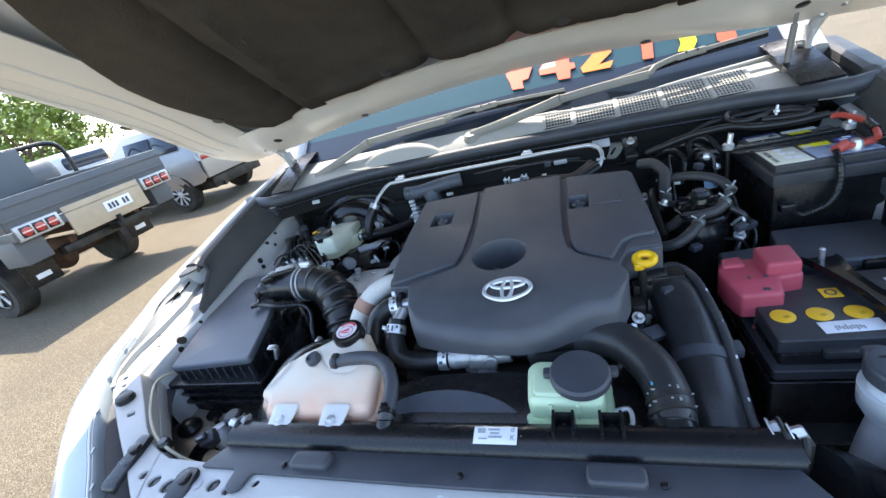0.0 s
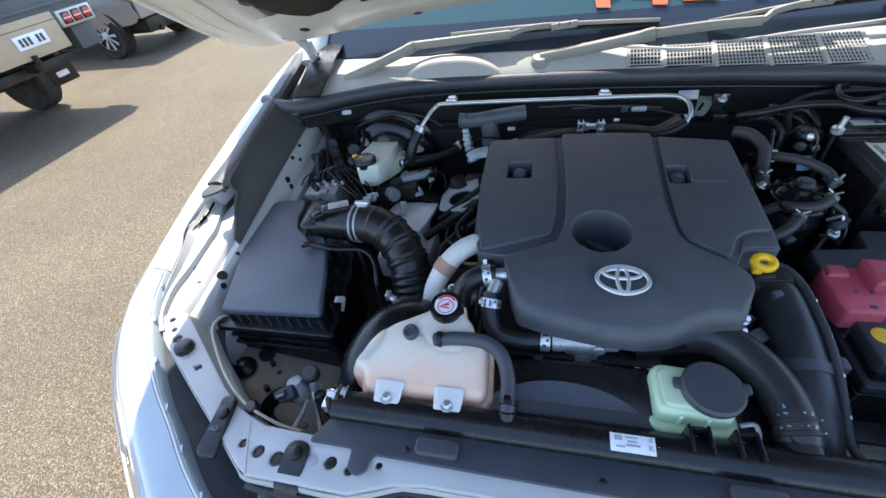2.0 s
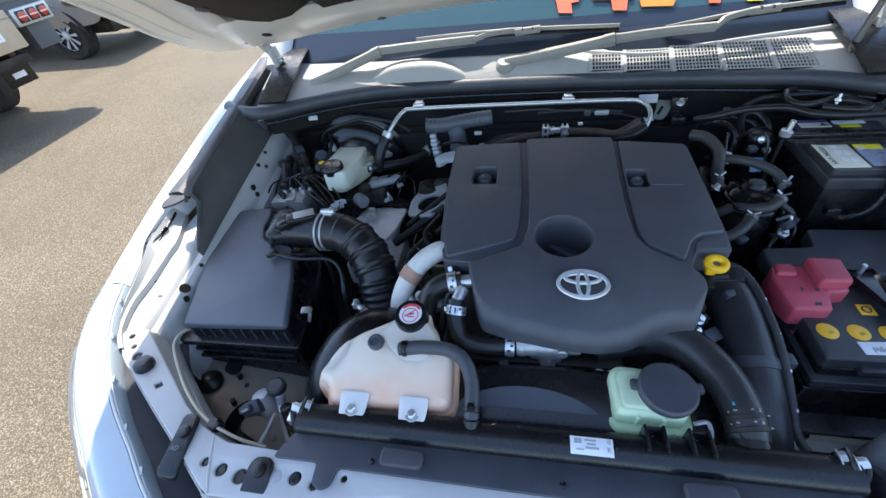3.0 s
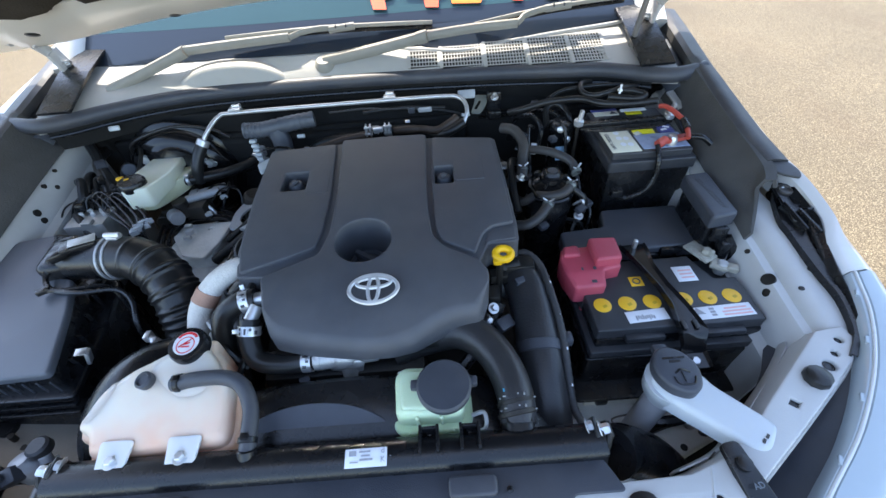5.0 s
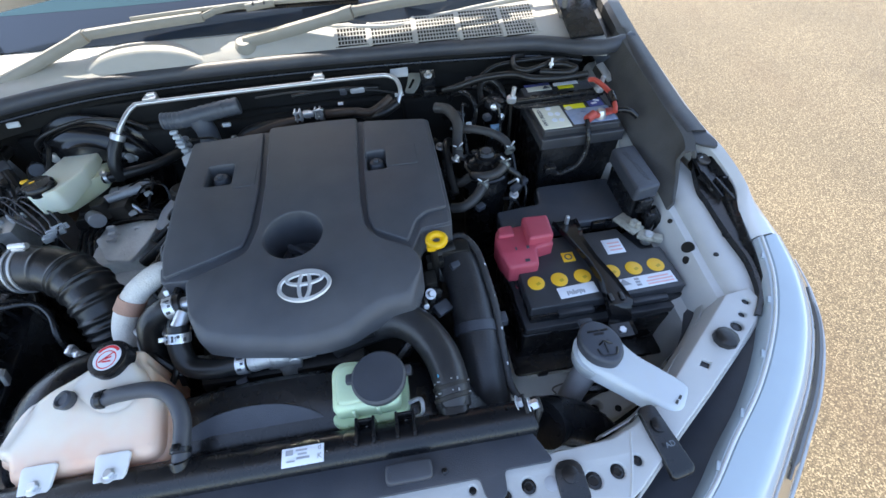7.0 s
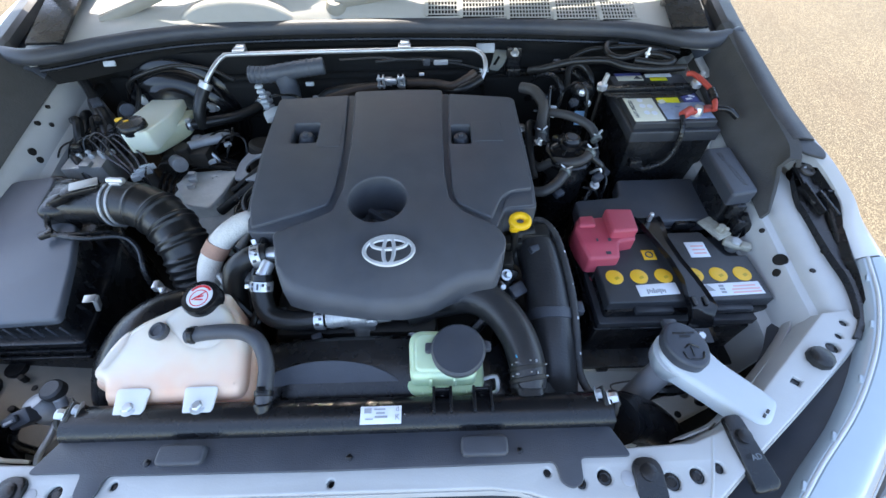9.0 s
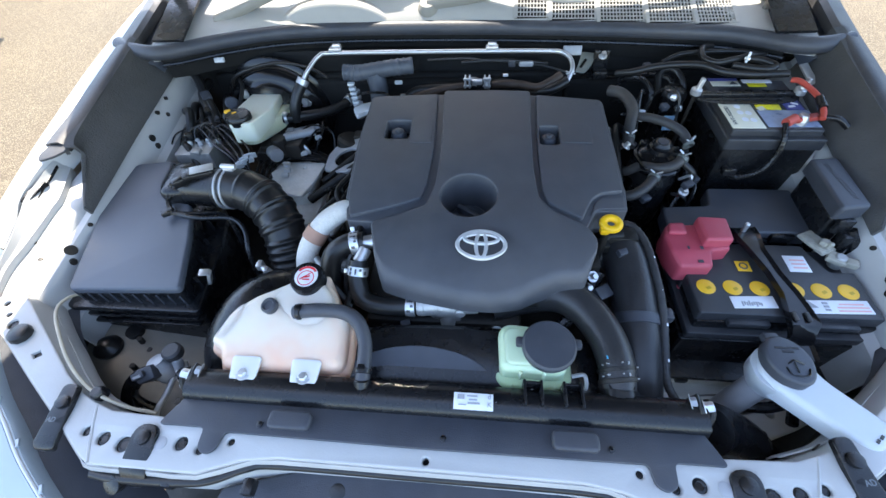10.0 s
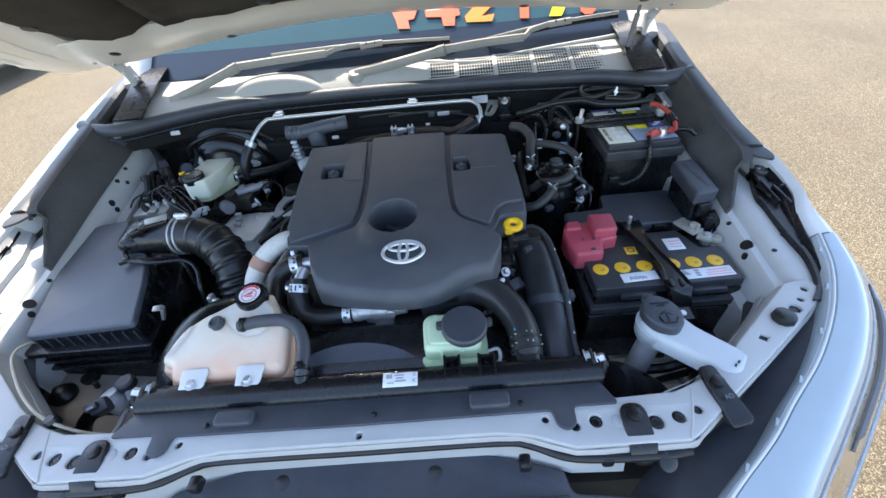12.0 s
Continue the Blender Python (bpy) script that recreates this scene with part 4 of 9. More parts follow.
s = Shape().sheet([[screen(x * (1 - 0.14 * u), u) for u in (0.0825, 0.3, 0.6, 0.85)] for x in gx], 0.004)
glass = part("windscreen", s, SCREENUP, truck, "windscreen with a painted teal reflection and fluorescent price figures")


def vinyl(pts):
    """A flat cut figure on the glass, from (across, up) corners."""
    s = Shape()
    s.add([screen(x, u) + Vector((0, -0.004, 0.005)) for x, u in pts] + [screen(x, u) + Vector((0, -0.003, 0.004)) for x, u in pts],
          [tuple(range(len(pts)))[::-1], tuple(range(len(pts), 2 * len(pts)))] + [(i, (i + 1) % len(pts), (i + 1) % len(pts) + len(pts), i + len(pts)) for i in range(len(pts))])
    return s


PALE = mat("pale_pink_vinyl", (0.85, 0.55, 0.48), 0.5, var=0.05, bump=0.0)
FIGURES = (
    (ORANGE, ((0.045, 0.091), (0.077, 0.088), (0.074, 0.114), (0.091, 0.116), (0.105, 0.152), (0.105, 0.211), (0.032, 0.211), (0.030, 0.144), (0.040, 0.117))),
    (ORANGE, ((0.172, 0.086), (0.203, 0.083), (0.206, 0.111), (0.220, 0.113), (0.218, 0.131), (0.206, 0.133), (0.206, 0.211), (0.172, 0.211), (0.123, 0.136), (0.125, 0.117), (0.168, 0.113))),
    (PALE, ((0.127, 0.136), (0.168, 0.135), (0.170, 0.161), (0.141, 0.159))),
    (ORANGE2, ((0.233, 0.107), (0.237, 0.089), (0.307, 0.084), (0.316, 0.105), (0.279, 0.102), (0.315, 0.133), (0.320, 0.170), (0.289, 0.210), (0.244, 0.200), (0.240, 0.171), (0.279, 0.176), (0.285, 0.161), (0.250, 0.123))),
    (ORANGE, ((0.386, 0.083), (0.411, 0.080), (0.417, 0.140), (0.429, 0.179), (0.429, 0.209), (0.358, 0.209), (0.356, 0.175), (0.393, 0.175))),
    (YBRIGHT, ((0.468, 0.079), (0.503, 0.076), (0.516, 0.099), (0.512, 0.139), (0.474, 0.139), (0.480, 0.105))),
    (ORANGE, ((0.559, 0.083), (0.569, 0.072), (0.591, 0.071), (0.602, 0.082), (0.598, 0.138), (0.563, 0.138))))
for m, pts in FIGURES:
    part("price_figure", vinyl(pts), m, glass, "fluorescent vinyl price figure")
# Black plastic ends of the cowl beside the hinges.
for sx in (1, -1):
    s = Shape().sheet([[(sx * x, y, z + 0.012 * math.sin((y - 1.02) * 12)) for y, z in ((1.055, 1.340), (1.11, 1.352), (1.18, 1.374), (1.26, 1.400), (1.32, 1.413))] for x in (0.640, 0.662, 0.690, 0.715)][::sx], 0.006)
    part("cowl_end", s, BLACK, truck, "black plastic end of the cowl")
    s = Shape().sheet([[(sx * x, y, z + dz) for y, z in ((1.03, 1.312), (1.09, 1.325), (1.16, 1.338), (1.24, 1.352), (1.34, 1.372))] for x, dz in ((0.706, -0.030), (0.722, -0.012), (0.75, -0.004), (0.778, 0.002), (0.792, 0.006))][::sx], 0.003)
    part("fender_shelf", s, LIDGREY, truck, "dark grey shelf of the fender by the hinge")
    part("fender_bead", Shape().tube([(sx * 0.784, 1.04, 1.326), (sx * 0.790, 1.12, 1.342), (sx * 0.797, 1.20, 1.356), (sx * 0.803, 1.30, 1.372)], 0.005, n=8), PAINT, truck)
for sx in (1, -1):
    part("pillar", Shape().tube([screen(sx * 0.735, -0.02), screen(sx * 0.70, 0.3), screen(sx * 0.62, 0.9)], 0.035, n=10), PAINT, truck)
s = Shape()
s.box((0, 2.75, 1.84), (1.34, 1.7, 0.05), 0.02)
s.box((0, 2.6, 0.80), (1.84, 2.0, 0.90), 0.06, seg=3)
part("cab", s, PAINT, truck, "white cab")
s = Shape().box((0, 2.7, 1.50), (1.50, 1.70, 0.60), 0.10, seg=3)
part("cabin_glass", s, SCREEN, truck)
s = Shape().box((0, 1.62, 1.27), (1.36, 0.5, 0.06), 0.02)
s.box((0, 1.45, 1.05), (1.7, 0.50, 0.4), 0.03)
part("dashboard", s, BLACK, truck)
for sx in (1, -1):
    s = Shape().lathe((sx * 0.70, 3.6, 0.385), (sx, 0, 0), [(0.20, 0.0), (0.35, 0.01), (0.385, 0.04), (0.388, 0.20), (0.36, 0.235), (0.2, 0.225)], 32)
    part("wheel", s, TYRE, truck)
s = Shape()
for a, b in (((0.93, 3.75, 0.85), (0.04, 1.7, 0.5)), ((-0.93, 3.75, 0.85), (0.04, 1.7, 0.5)), ((0, 4.58, 0.85), (1.84, 0.04, 0.5)), ((0, 3.75, 0.62), (1.84, 1.7, 0.04))):
    s.box(a, b, 0.01)
part("tub", s, PAINT, truck)

# Wipers: arm, knee, rod with a hooked end, and the long blade above it.
for pivot, rise, knee, rod, kink, hook, blade0, blade1 in (
        ((-0.083, 1.190, 1.352), (0.03, 1.186, 1.378), (0.160, 1.175, 1.402), (0.382, 1.186, 1.412), (0.402, 1.195, 1.425), (0.480, 1.207, 1.434), (0.285, 1.214, 1.409), (0.640, 1.222, 1.440)),
        ((-0.603, 1.160, 1.335), (-0.520, 1.180, 1.370), (-0.418, 1.200, 1.402), (-0.158, 1.214, 1.414), (-0.128, 1.222, 1.421), (-0.030, 1.214, 1.425), (-0.312, 1.224, 1.421), (0.185, 1.226, 1.418))):
    w = part("wiper", Shape().lathe(pivot, (0, -0.3, 1), [(0.026, -0.03), (0.026, 0.004), (0.018, 0.016), (0.010, 0.018)], 20), WIPER, truck, "dusty grey windscreen wiper")
    pv, kn, rd, kk, hk, b0, b1 = [Vector(q) for q in (pivot, knee, rod, kink, hook, blade0, blade1)]
    part("arm", Shape().bar([pv + Vector((0, 0, 0.010)), rise, kn], 0.026, 0.022, wide=lambda t: 1.15 - 0.25 * t), WIPER, w)
    d = (kn - Vector(rise)).normalized()
    part("knee_cap", Shape().bar([kn - d * 0.014, kn, kn + d * 0.010], 0.027, 0.024, k=2).bar([kn + d * 0.012, kn + d * 0.018], 0.020, 0.020, k=2), WIPER, w)
    part("rod", Shape().bar([kn + d * 0.016, kn.lerp(rd, 0.5) + Vector((0, 0, 0.003)), rd], 0.020, 0.018, wide=lambda t: 1.0 - 0.25 * t), WIPER, w)
    part("hooked_end", Shape().bar([rd, rd.lerp(kk, 0.5), kk, kk.lerp(hk, 0.5) + Vector((0, 0, 0.003)), hk], 0.010, 0.012), WIPER, w)
    part("adaptor", Shape().bar([hk - Vector((0.030, 0.002, 0.002)), hk, hk + Vector((0.030, 0.004, 0.001))], 0.016, 0.014, k=3), WIPER, w)
    part("adaptor_slot", Shape().box(hk + Vector((-0.012, -0.006, 0.006)), (0.003, 0.010, 0.006), 0.0005).box(hk + Vector((0.012, -0.006, 0.006)), (0.003, 0.010, 0.006), 0.0005), PRINT, w)
    mid = b0.lerp(b1, 0.5) + Vector((0, 0, 0.006))
    part("blade_frame", Shape().bar([b0, b0.lerp(b1, 0.25) + Vector((0, 0, 0.004)), mid, b0.lerp(b1, 0.75) + Vector((0, 0, 0.004)), b1], 0.012, 0.008, wide=lambda t: 0.35 + 1.3 * min(t, 1 - t, 0.5)), WIPER, w)
    low = Vector((0, 0.003, -0.010))
    part("blade", Shape().tube([b0 + low, mid + low, b1 + low], 0.005, n=6), BLACK, w)

# Bonnet, open: outer skin, inner frame, felt pad, hinges and strut.
def lid(x, d, drop=0.0):
    """A point of the bonnet's underside, d metres forward of its rear edge."""
    bow = 0.030 * (x / 0.8) ** 2
    return Vector((x, 1.205 - d * 0.875 - drop * 0.48, 1.470 + d * 0.484 - bow - drop * 0.875 + 0.03 * math.sin(min(1, d) * math.pi) * (1 - (x / 0.86) ** 2) + 0.032 * max(0, 1 - (x / 0.66) ** 2) * math.exp(-(d / 0.13) ** 2)))


wide = lambda d: 0.835 + 0.045 * min(1, d / 0.12) - 0.22 * max(0, min(0.2, d - 0.22)) - 0.40 * max(0, d - 0.80) ** 2
bonnet = part("bonnet", Shape().sheet([[lid(wide(d) * (i / 10 - 1), d, -0.035 if 0 < i < 20 else -0.01) for i in range(21)] for d in (0.0, 0.06, 0.15, 0.3, 0.5, 0.7, 0.9, 1.05, 1.12)], 0.003), PAINT, truck, "white bonnet, propped open")
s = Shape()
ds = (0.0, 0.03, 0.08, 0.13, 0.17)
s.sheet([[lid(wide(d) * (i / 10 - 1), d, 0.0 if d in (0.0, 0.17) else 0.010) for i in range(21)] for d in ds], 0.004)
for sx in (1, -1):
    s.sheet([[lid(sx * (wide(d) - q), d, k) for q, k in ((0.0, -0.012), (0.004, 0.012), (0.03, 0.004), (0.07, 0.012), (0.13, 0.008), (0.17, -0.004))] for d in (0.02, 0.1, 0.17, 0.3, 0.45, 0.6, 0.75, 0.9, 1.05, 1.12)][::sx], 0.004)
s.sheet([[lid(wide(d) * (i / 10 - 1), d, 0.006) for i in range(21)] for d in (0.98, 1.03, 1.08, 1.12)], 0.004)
part("bonnet_frame", s, BOUNCELIT, bonnet, "white painted inner frame of the bonnet")
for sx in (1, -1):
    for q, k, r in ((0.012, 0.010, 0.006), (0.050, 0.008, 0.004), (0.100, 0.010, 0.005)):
        part("frame_bead", Shape().tube([lid(sx * (wide(d) - q), d, k) for d in (0.10, 0.2, 0.35, 0.5, 0.65, 0.8, 0.95, 1.08)], r, n=8), BOUNCELIT, bonnet)
# Felt pad with pressed ribs and a ragged rim.
rng = random.Random(4)
rows = []
HALF = ((0.16, 0.555), (0.187, 0.613), (0.232, 0.651), (0.306, 0.677), (0.434, 0.694), (0.514, 0.687), (0.586, 0.662), (0.647, 0.629), (0.706, 0.594), (0.766, 0.548), (0.86, 0.49), (0.98, 0.40))


def pad_half(d):
    for (d0, w0), (d1, w1) in zip(HALF, HALF[1:]):
        if d <= d1:
            return w0 + (w1 - w0) * max(0, d - d0) / (d1 - d0)
    return HALF[-1][1]


for i in range(73):
    u = i / 36 - 1
    r0 = 0.164 + 0.026 * max(0, min(1, (0.74 - abs(u)) / 0.05)) + 0.009 * (rng.random() - 0.5)
    row = []
    for j in range(37):
        d = r0 + (0.98 - r0) * j / 36
        lx = u * pad_half(d)
        ax_ = abs(lx)
        rib = -0.026 * math.exp(-((ax_ - 0.517 + 0.125 * d) / 0.022) ** 2) + 0.012 * math.exp(-((ax_ - 0.445 + 0.13 * d) / 0.012) ** 2) * (0.24 < d < 0.6) + 0.010 * math.exp(-((d - 0.245) / 0.014) ** 2) * (ax_ < 0.42) - 0.012 * math.exp(-((d - 0.70 - 0.1 * ax_) / 0.02) ** 2) * (ax_ < 0.38)
        rib += -0.020 * math.exp(-((ax_ - 0.10) / 0.020) ** 2) * (d < 0.68) + 0.004 * math.sin(lx * 19 + d * 7)
        edge = 0.014 if i in (0, 72) or j in (0, 36) else 0.0
        row.append(lid(lx, d, 0.016 + rib - edge))
    rows.append(row)
pad = part("insulation_pad", Shape().sheet(rows[::-1], 0.006), PADBLK, bonnet, "dark ribbed felt insulation pad")
for x, d in ((-0.655, 0.307), (-0.375, 0.498), (-0.126, 0.506), (0.126, 0.506), (0.375, 0.498), (0.655, 0.307), (-0.20, 0.24), (0.20, 0.24), (0.0, 0.80), (-0.30, 0.80), (0.30, 0.80)):
    p = lid(x, d, 0.024)
    part("pad_clip", Shape().lathe(p, (0, -0.48, -0.875), [(0.014, -0.008), (0.014, 0.002), (0.006, 0.004)], 14), GREYRUB, pad)
for x, d in ((-0.379, 0.03), (-0.66, 0.09), (0.379, 0.03), (0.66, 0.09), (-0.84, 0.42), (0.84, 0.42)):
    p = lid(x, d, 0.011)
    part("frame_plug", Shape().lathe(p, (0, -0.48, -0.875), [(0.014, 0), (0.014, 0.002), (0.009, 0.004)], 14), RUBBER, bonnet)
for sx in (1, -1):
    s = Shape().tube([(sx * 0.700, 1.228, 1.325), (sx * 0.702, 1.218, 1.365), (sx * 0.711, 1.202, 1.415), (sx * 0.722, 1.182, 1.455), (sx * 0.726, 1.165, 1.472)], 0.012, n=10, radii=lambda t: 0.55 + 0.8 * t)
    s.box((sx * 0.726, 1.160, 1.470), (0.050, 0.085, 0.014), 0.005, rot=(-28, 0, 0))
    s.box((sx * 0.706, 1.205, 1.395), (0.010, 0.040, 0.080), 0.004, rot=(18, 0, 0))
    hinge = part("hinge", s, PAINTIN, bonnet, "white painted bonnet hinge")
    for q in ((sx * 0.740, 1.145, 1.470), (sx * 0.714, 1.172, 1.455), (sx * 0.699, 1.205, 1.40)):
        part("hinge_bolt", hexbolt(q, (-sx * 0.5, -0.4, -0.6), 0.007, 0.008), STEEL, hinge)
    part("hinge_base", Shape().box((sx * 0.700, 1.215, 1.335), (0.05, 0.08, 0.03), 0.006).box((sx * 0.690, 1.16, 1.345), (0.045, 0.03, 0.014), 0.004, rot=(20, 0, 15)), BLACK, truck)
part("gas_strut", Shape().cyl((0.648, 1.150, 1.345), (0.660, 1.150, 1.450), 0.0065).cyl((0.660, 1.150, 1.45), (0.668, 1.145, 1.52), 0.004), STRUT, bonnet)

# Shroud between the rail and the radiator.
s = Shape()
loop = [(-0.365, 0.276), (-0.30, 0.276), (-0.298, 0.250), (-0.285, 0.243), (-0.272, 0.250), (-0.268, 0.272), (0, 0.270), (0.268, 0.272), (0.272, 0.250), (0.285, 0.243), (0.298, 0.250), (0.30, 0.276), (0.362, 0.276), (0.345, 0.318), (-0.348, 0.318)]
s.plate(rounded(loop, 0.006, 3), lambda x, y: 1.1735 - max(0, y - 0.29) * 0.25, 0.004, 0.0015)
shroud = thing("radiator_shroud", "flat black plastic shroud behind the white rail", "shroud", (0, 0.29, 1.165))
part("sheet", s, GREYBLK, shroud)
for x in (-0.185, 0.185):
    s = Shape().plate(rounded(rect(x - 0.029, 0.280, x + 0.029, 0.304), 0.008), 1.1805, 0.012, 0.004)
    part("raised_pad", s, GREYBLK, shroud)
for x, y in ((-0.225, 0.285), (0.02, 0.284), (0.228, 0.286)):
    part("push_clip", Shape().lathe((x, y, 1.1725), (0, 0, 1), [(0.004, 0), (0.004, 0.002), (0.002, 0.003)], 12), BLACK, shroud)


# ---- engine ----
def cover_z(x, y):
    return 1.240 + (y - 0.55) * 0.095 - max(0, 0.53 - y) * 0.35 - 0.10 * max(0, abs(x - 0.05) - 0.17) ** 1.5


BODY = [(-0.186, 0.944), (-0.035, 0.952), (0.08, 0.953), (0.150, 0.949), (0.297, 0.931), (0.301, 0.766), (0.302, 0.680), (0.299, 0.640), (0.246, 0.635), (0.232, 0.606), (0.226, 0.590),
        (0.220, 0.552), (0.200, 0.530), (0.160, 0.522), (0.138, 0.505), (0.108, 0.492), (0.060, 0.488), (0.0, 0.494), (-0.052, 0.506), (-0.084, 0.526), (-0.100, 0.552), (-0.118, 0.600), (-0.169, 0.604), (-0.182, 0.657), (-0.189, 0.790)]
MID = [(-0.028, 0.950), (0.08, 0.952), (0.151, 0.948), (0.148, 0.809), (0.148, 0.724), (0.154, 0.656), (0.174, 0.628), (0.226, 0.597), (0.239, 0.574), (0.238, 0.556), (0.218, 0.506), (0.178, 0.503), (0.149, 0.491),
       (0.121, 0.475), (0.083, 0.468), (0.035, 0.469), (-0.048, 0.483), (-0.095, 0.498), (-0.106, 0.526), (-0.124, 0.593), (-0.080, 0.612), (-0.036, 0.633), (-0.023, 0.684), (-0.021, 0.774), (-0.024, 0.860)]
PKL, PKR = rect(-0.136, 0.803, -0.087, 0.858), rect(0.164, 0.790, 0.201, 0.842)
cover = thing("engine_cover", "matt black plastic engine cover with moulded panels and a filler hole", "engine cover", (0.05, 0.70, 1.16))
well = circle(0.036, 0.658, 0.0485, 36)
s = Shape().plate(rounded(BODY, 0.007), lambda x, y: cover_z(x, y) - 0.010, 0.065, 0.003, [circle(0.036, 0.658, 0.0505, 36), rounded(PKL, 0.006), rounded(PKR, 0.006)], low=1.184, cap=False)
part("shell", s, COVER, cover)
s = Shape().plate(rounded(MID, 0.009), lambda x, y: cover_z(x, y), 0.05, lambda x, y: 0.003 + 0.014 * max(0, min(1, (0.54 - y) / 0.04)), [well], low=1.180, cap=False)
part("centre_panel", s, COVER, cover, "raised matt black centre panel")
# Flat side panels, parted from the centre by a groove.
s = Shape().plate(rounded([(-0.181, 0.938), (-0.041, 0.944), (-0.034, 0.779), (-0.038, 0.688), (-0.046, 0.652), (-0.094, 0.632), (-0.164, 0.609), (-0.176, 0.657), (-0.183, 0.790)], 0.007), lambda x, y: cover_z(x, y) - 0.004, 0.009, 0.003, [rounded(PKL, 0.006)])
part("side_panel", s, COVER, cover)
s = Shape().plate(rounded([(0.291, 0.926), (0.162, 0.941), (0.158, 0.77), (0.160, 0.675), (0.168, 0.648), (0.222, 0.614), (0.241, 0.657), (0.259, 0.672), (0.296, 0.678), (0.295, 0.766)], 0.007), lambda x, y: cover_z(x, y) - 0.004, 0.009, 0.003, [rounded(PKR, 0.006)])
part("side_panel", s, COVER, cover)
s = Shape().plate(rounded([(0.297, 0.673), (0.295, 0.644), (0.250, 0.639), (0.238, 0.624), (0.247, 0.654), (0.262, 0.667)], 0.005), lambda x, y: cover_z(x, y) - 0.008, 0.004, 0.002)
part("corner_panel", s, COVER, cover)
# Shallow steps beside the bolt pockets.
part("pocket_step", Shape().plate(rounded(rect(-0.084, 0.790, -0.042, 0.864), 0.003), lambda x, y: cover_z(x, y) - 0.003, 0.002, 0.0008), COVER, cover)
part("pocket_step", Shape().plate(rounded(rect(0.204, 0.794, 0.260, 0.850), 0.003), lambda x, y: cover_z(x, y) - 0.003, 0.002, 0.0008), COVER, cover)
s = Shape().lathe((0.036, 0.658, 1.170), (0, 0, 1), [(0.004, 0.0), (0.048, 0.0), (0.0505, 0.004), (0.0505, 0.068), (0.0490, 0.070), (0.0455, 0.008), (0.004, 0.006)], 36)
part("filler_well", s, COVER, cover)
cap = Shape().lathe((0.036, 0.652, 1.176), (0, 0, 1), [(0.030, 0), (0.033, 0.004), (0.033, 0.022), (0.029, 0.026), (0.022, 0.0265), (0.020, 0.024)], 30)
cap.box((0.036, 0.652, 1.208), (0.050, 0.010, 0.020), 0.004, rot=(0, 0, -38)).box((0.036, 0.652, 1.202), (0.022, 0.022, 0.010), 0.004, rot=(0, 0, -38))
part("oil_filler_cap", cap, GREYBLK, cover, "black oil filler cap with a grip bar")
for px, py in ((-0.112, 0.834), (0.182, 0.820)):
    z = cover_z(px, py) - 0.032
    part("pocket_floor", Shape().box((px, py - 0.003, z - 0.004), (0.054, 0.064, 0.004), 0), BLACK, cover)
    b = part("mount_bolt", Shape().lathe((px, py - 0.004, z), (0, 0, 1), [(0.016, 0), (0.016, 0.014), (0.012, 0.022), (0.008, 0.023)], 20), GREYBLK, cover, "rubber-ringed mounting bolt")
    part("bolt_head", hexbolt((px, py - 0.004, z + 0.022), (0, 0, 1), 0.006, 0.006, False), GREYBLK, b)
# Emblem: three chrome ovals.
cx, cy = 0.060, 0.553
s = Shape()


def oval(shape, x, y, a, b, w, n=40):
    rows = []
    for i in range(n + 1):
        t = 2 * math.pi * i / n
        c, q = math.cos(t), math.sin(t)
        row = []
        for off, h in ((-w, 0.0), (-w * 0.6, 0.0025), (w * 0.6, 0.0025), (w, 0.0)):
            px, py = x + (a + off) * c, y + (b + off) * q
            row.append((px, py, cover_z(px, py) + 0.0005 + h))
        rows.append(row)
    shape.sheet(rows, 0.001)


oval(s, cx, cy, 0.0372, 0.0252, 0.0024)
oval(s, cx, cy + 0.0108, 0.0262, 0.0092, 0.0022)
oval(s, cx, cy - 0.0005, 0.0080, 0.0243, 0.0022)
part("emblem", s, EMBLEM, cover, "chrome emblem of three ovals")

engine = thing("engine_block", "dark oily engine block and pipework under the cover", "engine", (0.05, 0.70, 0.62))
s = Shape().box((0.045, 0.72, 0.88), (0.38, 0.42, 0.52), 0.03)
s.box((0.05, 0.53, 0.90), (0.24, 0.10, 0.34), 0.02)
s.box((0.05, 0.78, 1.15), (0.36, 0.30, 0.05), 0.01)
part("block", s, DARK, engine)
s = Shape()
rng = random.Random(2)
for i in range(5):
    s.cyl((-0.13 + 0.075 * i, 0.478, 1.02 + 0.03 * (i % 2)), (-0.13 + 0.075 * i, 0.49, 1.02 + 0.03 * (i % 2)), 0.028 + 0.012 * (i % 3))
s.box((0.0, 0.492, 1.11), (0.26, 0.04, 0.05), 0.012)
part("belt_drive", s, DARK, engine)
s = Shape().cyl((-0.030, 0.487, 1.163), (0.058, 0.492, 1.168), 0.0165).cyl((0.01, 0.492, 1.17), (0.01, 0.48, 1.12), 0.014).cyl((-0.036, 0.487, 1.162), (-0.026, 0.487, 1.163), 0.0175)
s.box((0.014, 0.484, 1.135), (0.034, 0.012, 0.020), 0.003)
s.box((0.045, 0.489, 1.180), (0.046, 0.020, 0.010), 0.004, rot=(0, -4, 6)).box((-0.006, 0.484, 1.152), (0.020, 0.016, 0.026), 0.004, rot=(0, 18, 0)).cyl((0.030, 0.478, 1.166), (0.030, 0.470, 1.166), 0.009).box((0.075, 0.492, 1.182), (0.040, 0.014, 0.006), 0.002, rot=(0, -6, 4))
s.cyl((-0.040, 0.487, 1.162), (-0.014, 0.488, 1.163), 0.0168).box((0.012, 0.486, 1.160), (0.050, 0.028, 0.034), 0.011, seg=3, rot=(0, 8, 4))
